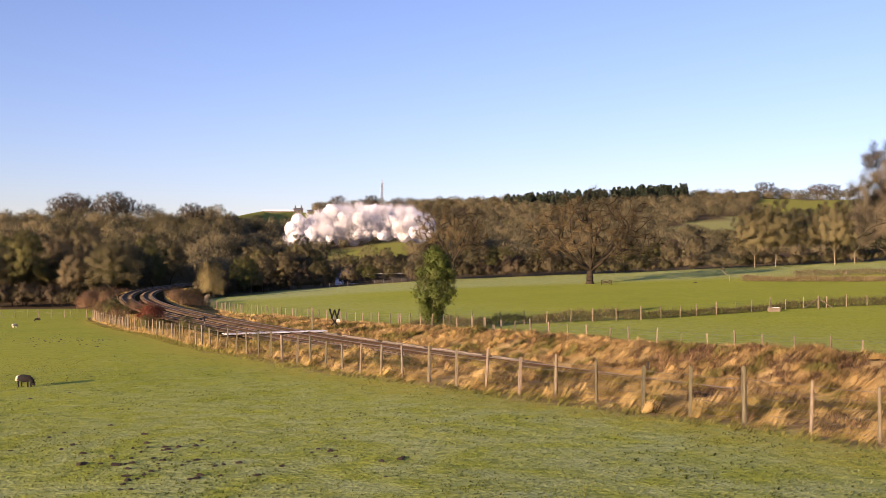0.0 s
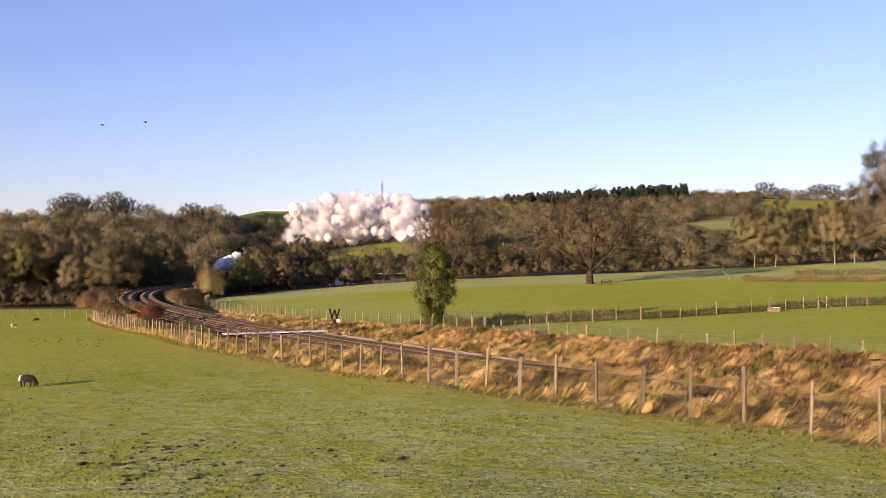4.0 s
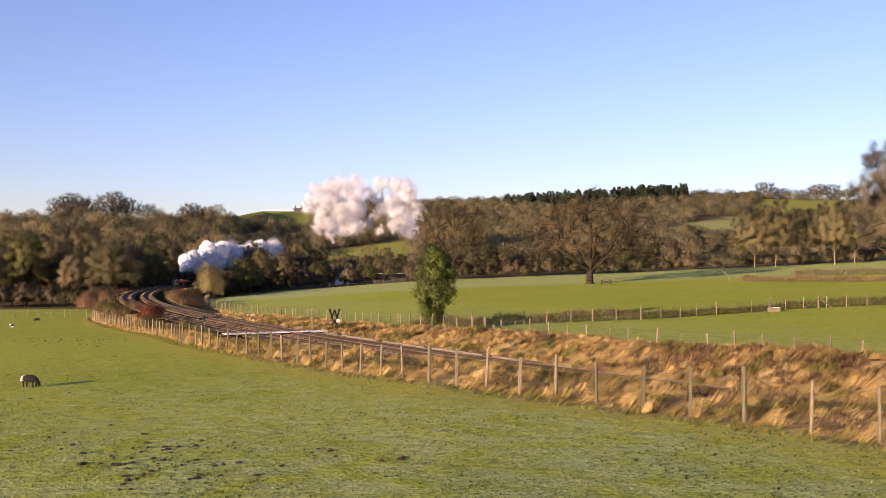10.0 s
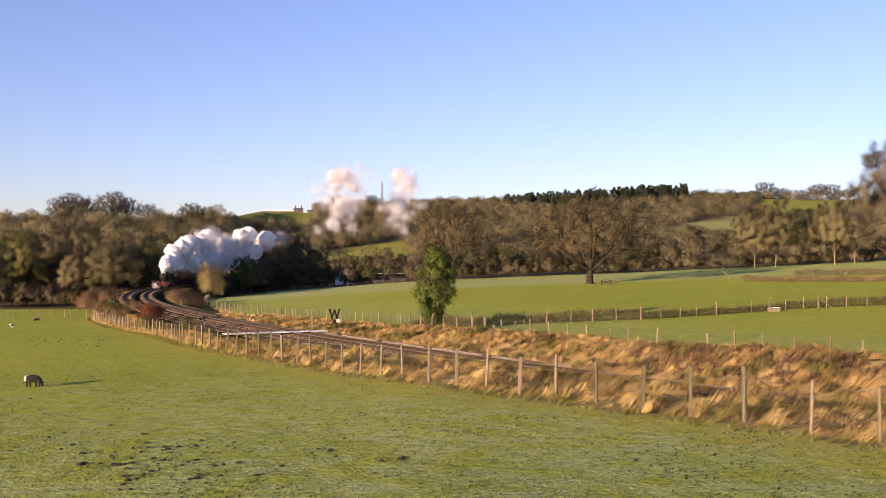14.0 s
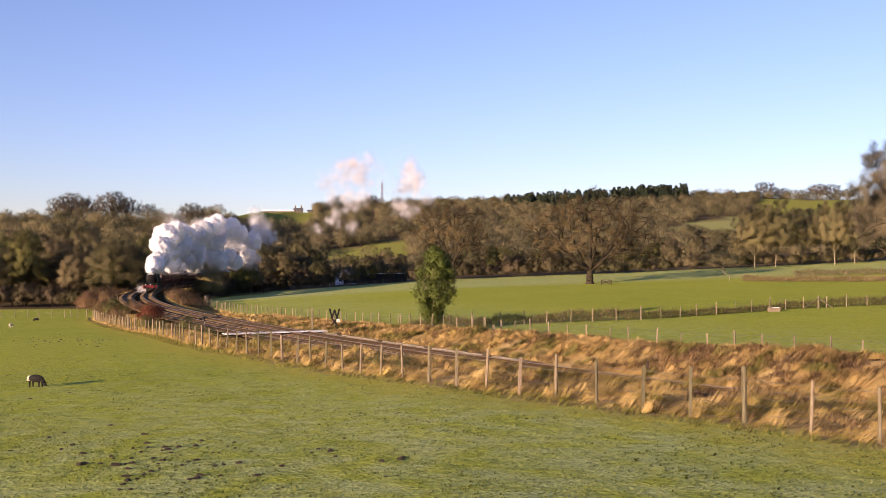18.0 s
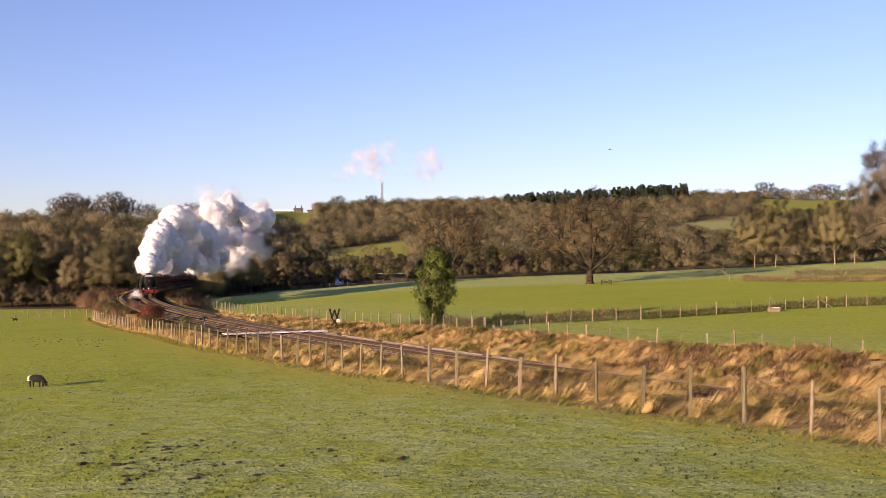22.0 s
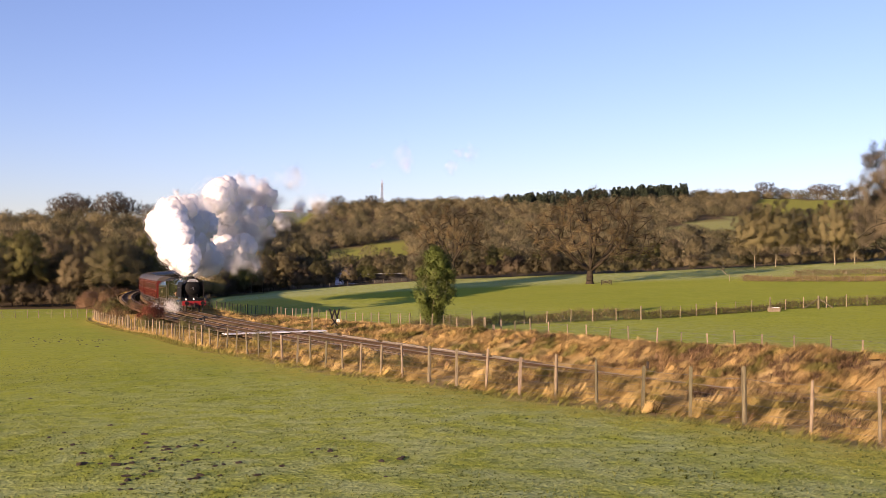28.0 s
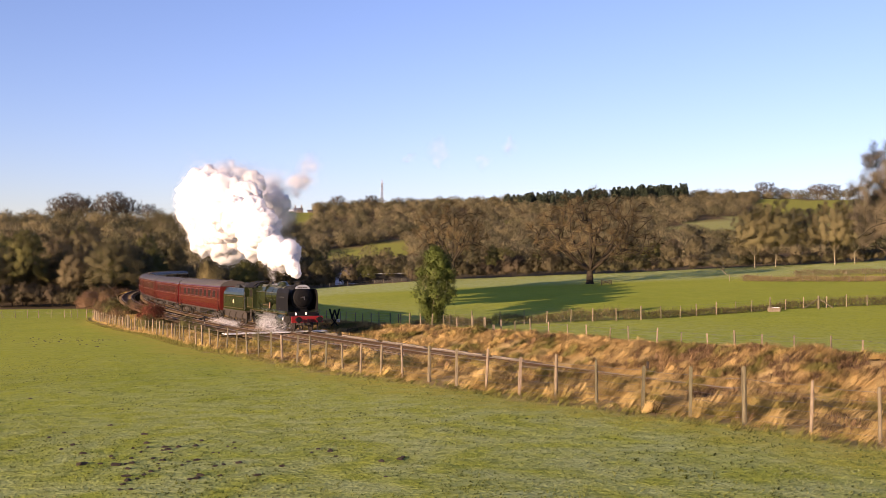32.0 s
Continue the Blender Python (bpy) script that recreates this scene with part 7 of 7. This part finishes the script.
def build_sheep(label, body, rump, face, size=0.68):
    """Faces +x; about a metre long."""
    e = tagged(new("sheep"), label, "sheep", "grazing sheep")
    bm = bmesh.new()
    lumpy(bm, (0.0, 0, 0.58), (0.46, 0.25, 0.25), 3)
    part("body", bm, M[body], e, smooth=True)
    bm = bmesh.new()
    lumpy(bm, (-0.37, 0, 0.57), (0.13, 0.20, 0.21), 5)
    part("rump", bm, M[rump], e, smooth=True)
    bm = bmesh.new()
    cyl(bm, (-0.48, 0, 0.6), (-0.56, 0, 0.38), 0.05, 0.03, 8)
    part("tail", bm, M[rump], e)
    bm = bmesh.new()
    cyl(bm, (-0.05, 0, 0.02), (0.20, 0, 0.0), 0.14, 0.10, 12)
    lumpy(bm, (0.26, 0, -0.02), (0.16, 0.085, 0.095), 7, 0.06, 2)
    head = part("head", bm, M[face], e, smooth=True)
    for s in (-1, 1):
        bm = bmesh.new()
        lumpy(bm, (0.20, s * 0.13, 0.05), (0.03, 0.075, 0.025), 9, 0.05, 2)
        part("ear", bm, M[face], head)
    for x in (-0.30, 0.28):
        for s in (-1, 1):
            bm = bmesh.new()
            cyl(bm, (x, s * 0.13, 0.42), (x + 0.02, s * 0.13, 0.0), 0.055, 0.035, 8)
            part("leg", bm, M[face], e)
    e.scale = (size * 1.12, size, size * 0.86)
    return e, head


GRAZE, ALERT = pose(0.40, 0, 0.46, 0, 52), pose(0.40, 0, 0.76, 0, -38)
sheep_a, head_a = build_sheep("dark sheep with a pale rump grazing on the pasture", "dark_fleece", "fleece", "dark_fleece")
sheep_b, head_b = build_sheep("white sheep grazing far down the pasture", "fleece", "fleece", "fleece")
sheep_c, head_c = build_sheep("black sheep grazing far down the pasture", "dark_fleece", "dark_fleece", "dark_fleece")


def sheep_row(t, px, py, yaw):
    x, y = ray_ground(px, py)
    return (t, pose(x, y, gz(x, y) - 0.01, 0, 0, yaw))


SHEEP = [
    (sheep_a, [sheep_row(t, px, 685, yaw) for t, px, yaw in ((0, 45, -18), (3, 49, -18), (6, 52, -20), (10, 54, -18), (14, 60, -20), (18, 65, -20), (22, 66, -18), (24, 67, -18), (25.5, 66, 20), (26.0, 56, 100), (26.6, 20, 175), (27.2, -60, 178), (28.2, -210, 178), (32, -420, 178))]),
    (sheep_b, [sheep_row(t, px, 580, yaw) for t, px, yaw in ((0, 27, 60), (6, 24, 70), (10, 22, 80), (14, 22, 80), (18, 20, 90), (19, 10, 150), (20.5, -20, 175), (22, -60, 178), (32, -190, 178))]),
    (sheep_c, [sheep_row(t, px, 569, yaw) for t, px, yaw in ((0, 67, 200), (6, 65, 200), (10, 66, 195), (18, 65, 190), (20, 58, 185), (22, 27, 180), (23.5, -20, 180), (25, -60, 180), (32, -190, 180))]),
]
HEADS = [(head_a, [(0, GRAZE), (24.3, GRAZE), (24.8, ALERT), (32, ALERT)]), (head_b, [(0, GRAZE), (18.2, GRAZE), (19.0, ALERT), (32, ALERT)]), (head_c, [(0, GRAZE), (18.5, GRAZE), (19.5, ALERT), (32, ALERT)])]


def build_bird():
    e = tagged(new("bird"), "dark crow-like bird flying over the valley", "bird", "birds in the sky")
    bm = bmesh.new()
    rings = []
    for x, r in ((-0.26, 0.02), (-0.18, 0.05), (-0.05, 0.075), (0.08, 0.07), (0.16, 0.05), (0.21, 0.045), (0.27, 0.01)):
        rings.append([Vector((x, math.cos(k * math.pi / 4) * r, math.sin(k * math.pi / 4) * r * 0.85)) for k in range(8)])
    loft(bm, rings)
    part("body", bm, M["feather"], e)
    bm = bmesh.new()
    loft(bm, [[Vector((-0.22, -0.03, 0.0)), Vector((-0.22, 0.03, 0.0)), Vector((-0.22, 0.03, 0.012)), Vector((-0.22, -0.03, 0.012))], [Vector((-0.40, -0.08, 0.0)), Vector((-0.40, 0.08, 0.0)), Vector((-0.40, 0.08, 0.008)), Vector((-0.40, -0.08, 0.008))]])
    part("tail", bm, M["feather"], e)
    wings = []
    for s in (-1, 1):
        bm = bmesh.new()
        loft(bm, [[Vector((0.13, s * y0, 0.01)) + Vector((dx, 0, 0)), Vector((-0.10, s * y0, 0.01)) + Vector((dx2, 0, 0)), Vector((-0.10 + dx2, s * y0, -0.006)), Vector((0.13 + dx, s * y0, -0.006))] for y0, dx, dx2 in ((0.03, 0, 0), (0.22, 0.03, -0.02), (0.40, -0.02, -0.03), (0.50, -0.12, -0.05))])
        w = part("wing", bm, M["feather"], e)
        wings.append((w, s))
    e.scale = (0.7, 0.7, 0.7)
    return e, wings


def sky_row(t, px, py, d, yaw):
    return (t, pose((px - 784) / 1761 * d, d, EYE + (470 - py) / 1761 * d, 0, 0, yaw))


BIRDS = []
for rows in ([(0, 1250, 470), (1.6, 830, 365), (2.2, 668, 328), (2.8, 532, 288), (3.0, 484, 276), (3.2, 444, 262), (3.5, 376, 244), (4.5, 130, 180), (5.2, -60, 130), (8, -700, 100), (32, -1500, 100)],
             [(0, 1230, 500), (1.6, 790, 378), (2.2, 620, 340), (2.8, 476, 306), (3.0, 432, 292), (3.2, 384, 280), (3.5, 308, 256), (4.5, 50, 190), (5.0, -80, 160), (8, -800, 100), (32, -1500, 100)],
             [(0, 2600, 330), (17, 2600, 330), (20.0, 1640, 292), (21.0, 1372, 282), (21.3, 1296, 279), (22.0, 1080, 264), (22.4, 928, 256), (22.8, 736, 241), (23.0, 638, 233), (23.2, 516, 217), (23.6, 268, 200), (24.0, 8, 180), (24.6, -380, 150), (32, -1500, 120)]):
    BIRDS.append((*build_bird(), [sky_row(t, px, py, 105.0, 180) for t, px, py in rows], rows))
# ---- what moves ----
def run_train():
    for ob, back, ln in TRAIN:
        rows = []
        for t in range(0, 33):
            u = front_u(t) + back
            a, b = track(u + ln * 0.2), track(u + ln * 0.8)
            yaw = math.degrees(math.atan2(a[1] - b[1], a[0] - b[0]))
            h = Vector((math.cos(radians(yaw)), math.sin(radians(yaw)), 0))
            p = Vector(((a[0] + b[0]) / 2, (a[1] + b[1]) / 2, 0)) + h * ln / 2
            rows.append((t, pose(p.x, p.y, 0, 0, 0, yaw)))
        walk(ob, rows)


def run_wheels():
    steps = [k * 0.1 for k in range(321)]
    for w, x, y, r in loco_wheels:
        dt = 0.1 if r > 0.9 else 0.0667
        n = int(round(32.0 / dt))
        rows = [(32.0 * k / n, pose(x, y, r, 0, math.degrees((front_u(0) - front_u(32.0 * k / n)) / r), 0)) for k in range(n + 1)]
        walk(w, rows)
    for ob, y, ph in loco_rods:
        rows = []
        for t in steps:
            a = (front_u(0) - front_u(t)) / 1.03
            rows.append((t, pose(-0.33 * math.sin(a), y, 1.03 - 0.33 * math.cos(a))))
        walk(ob, rows)


def motions():
    run_train()
    run_wheels()
    for ob, rows in STEAM + SHEEP + HEADS:
        walk(ob, rows)
    for e, wings, rows, plan in BIRDS:
        walk(e, rows)
        t0, t1 = (19.5, 24.8) if plan[1][0] > 10 else (1.4, 5.4)
        for w, s in wings:
            beat = [(0.0, pose(0, 0, 0, 0))] + [(t0 + 0.1 * k, pose(0, 0, 0, s * (8 + 30 * math.sin(k * 1.9)))) for k in range(int((t1 - t0) * 10))] + [(32.0, pose(0, 0, 0, 0))]
            walk(w, beat)


motions()
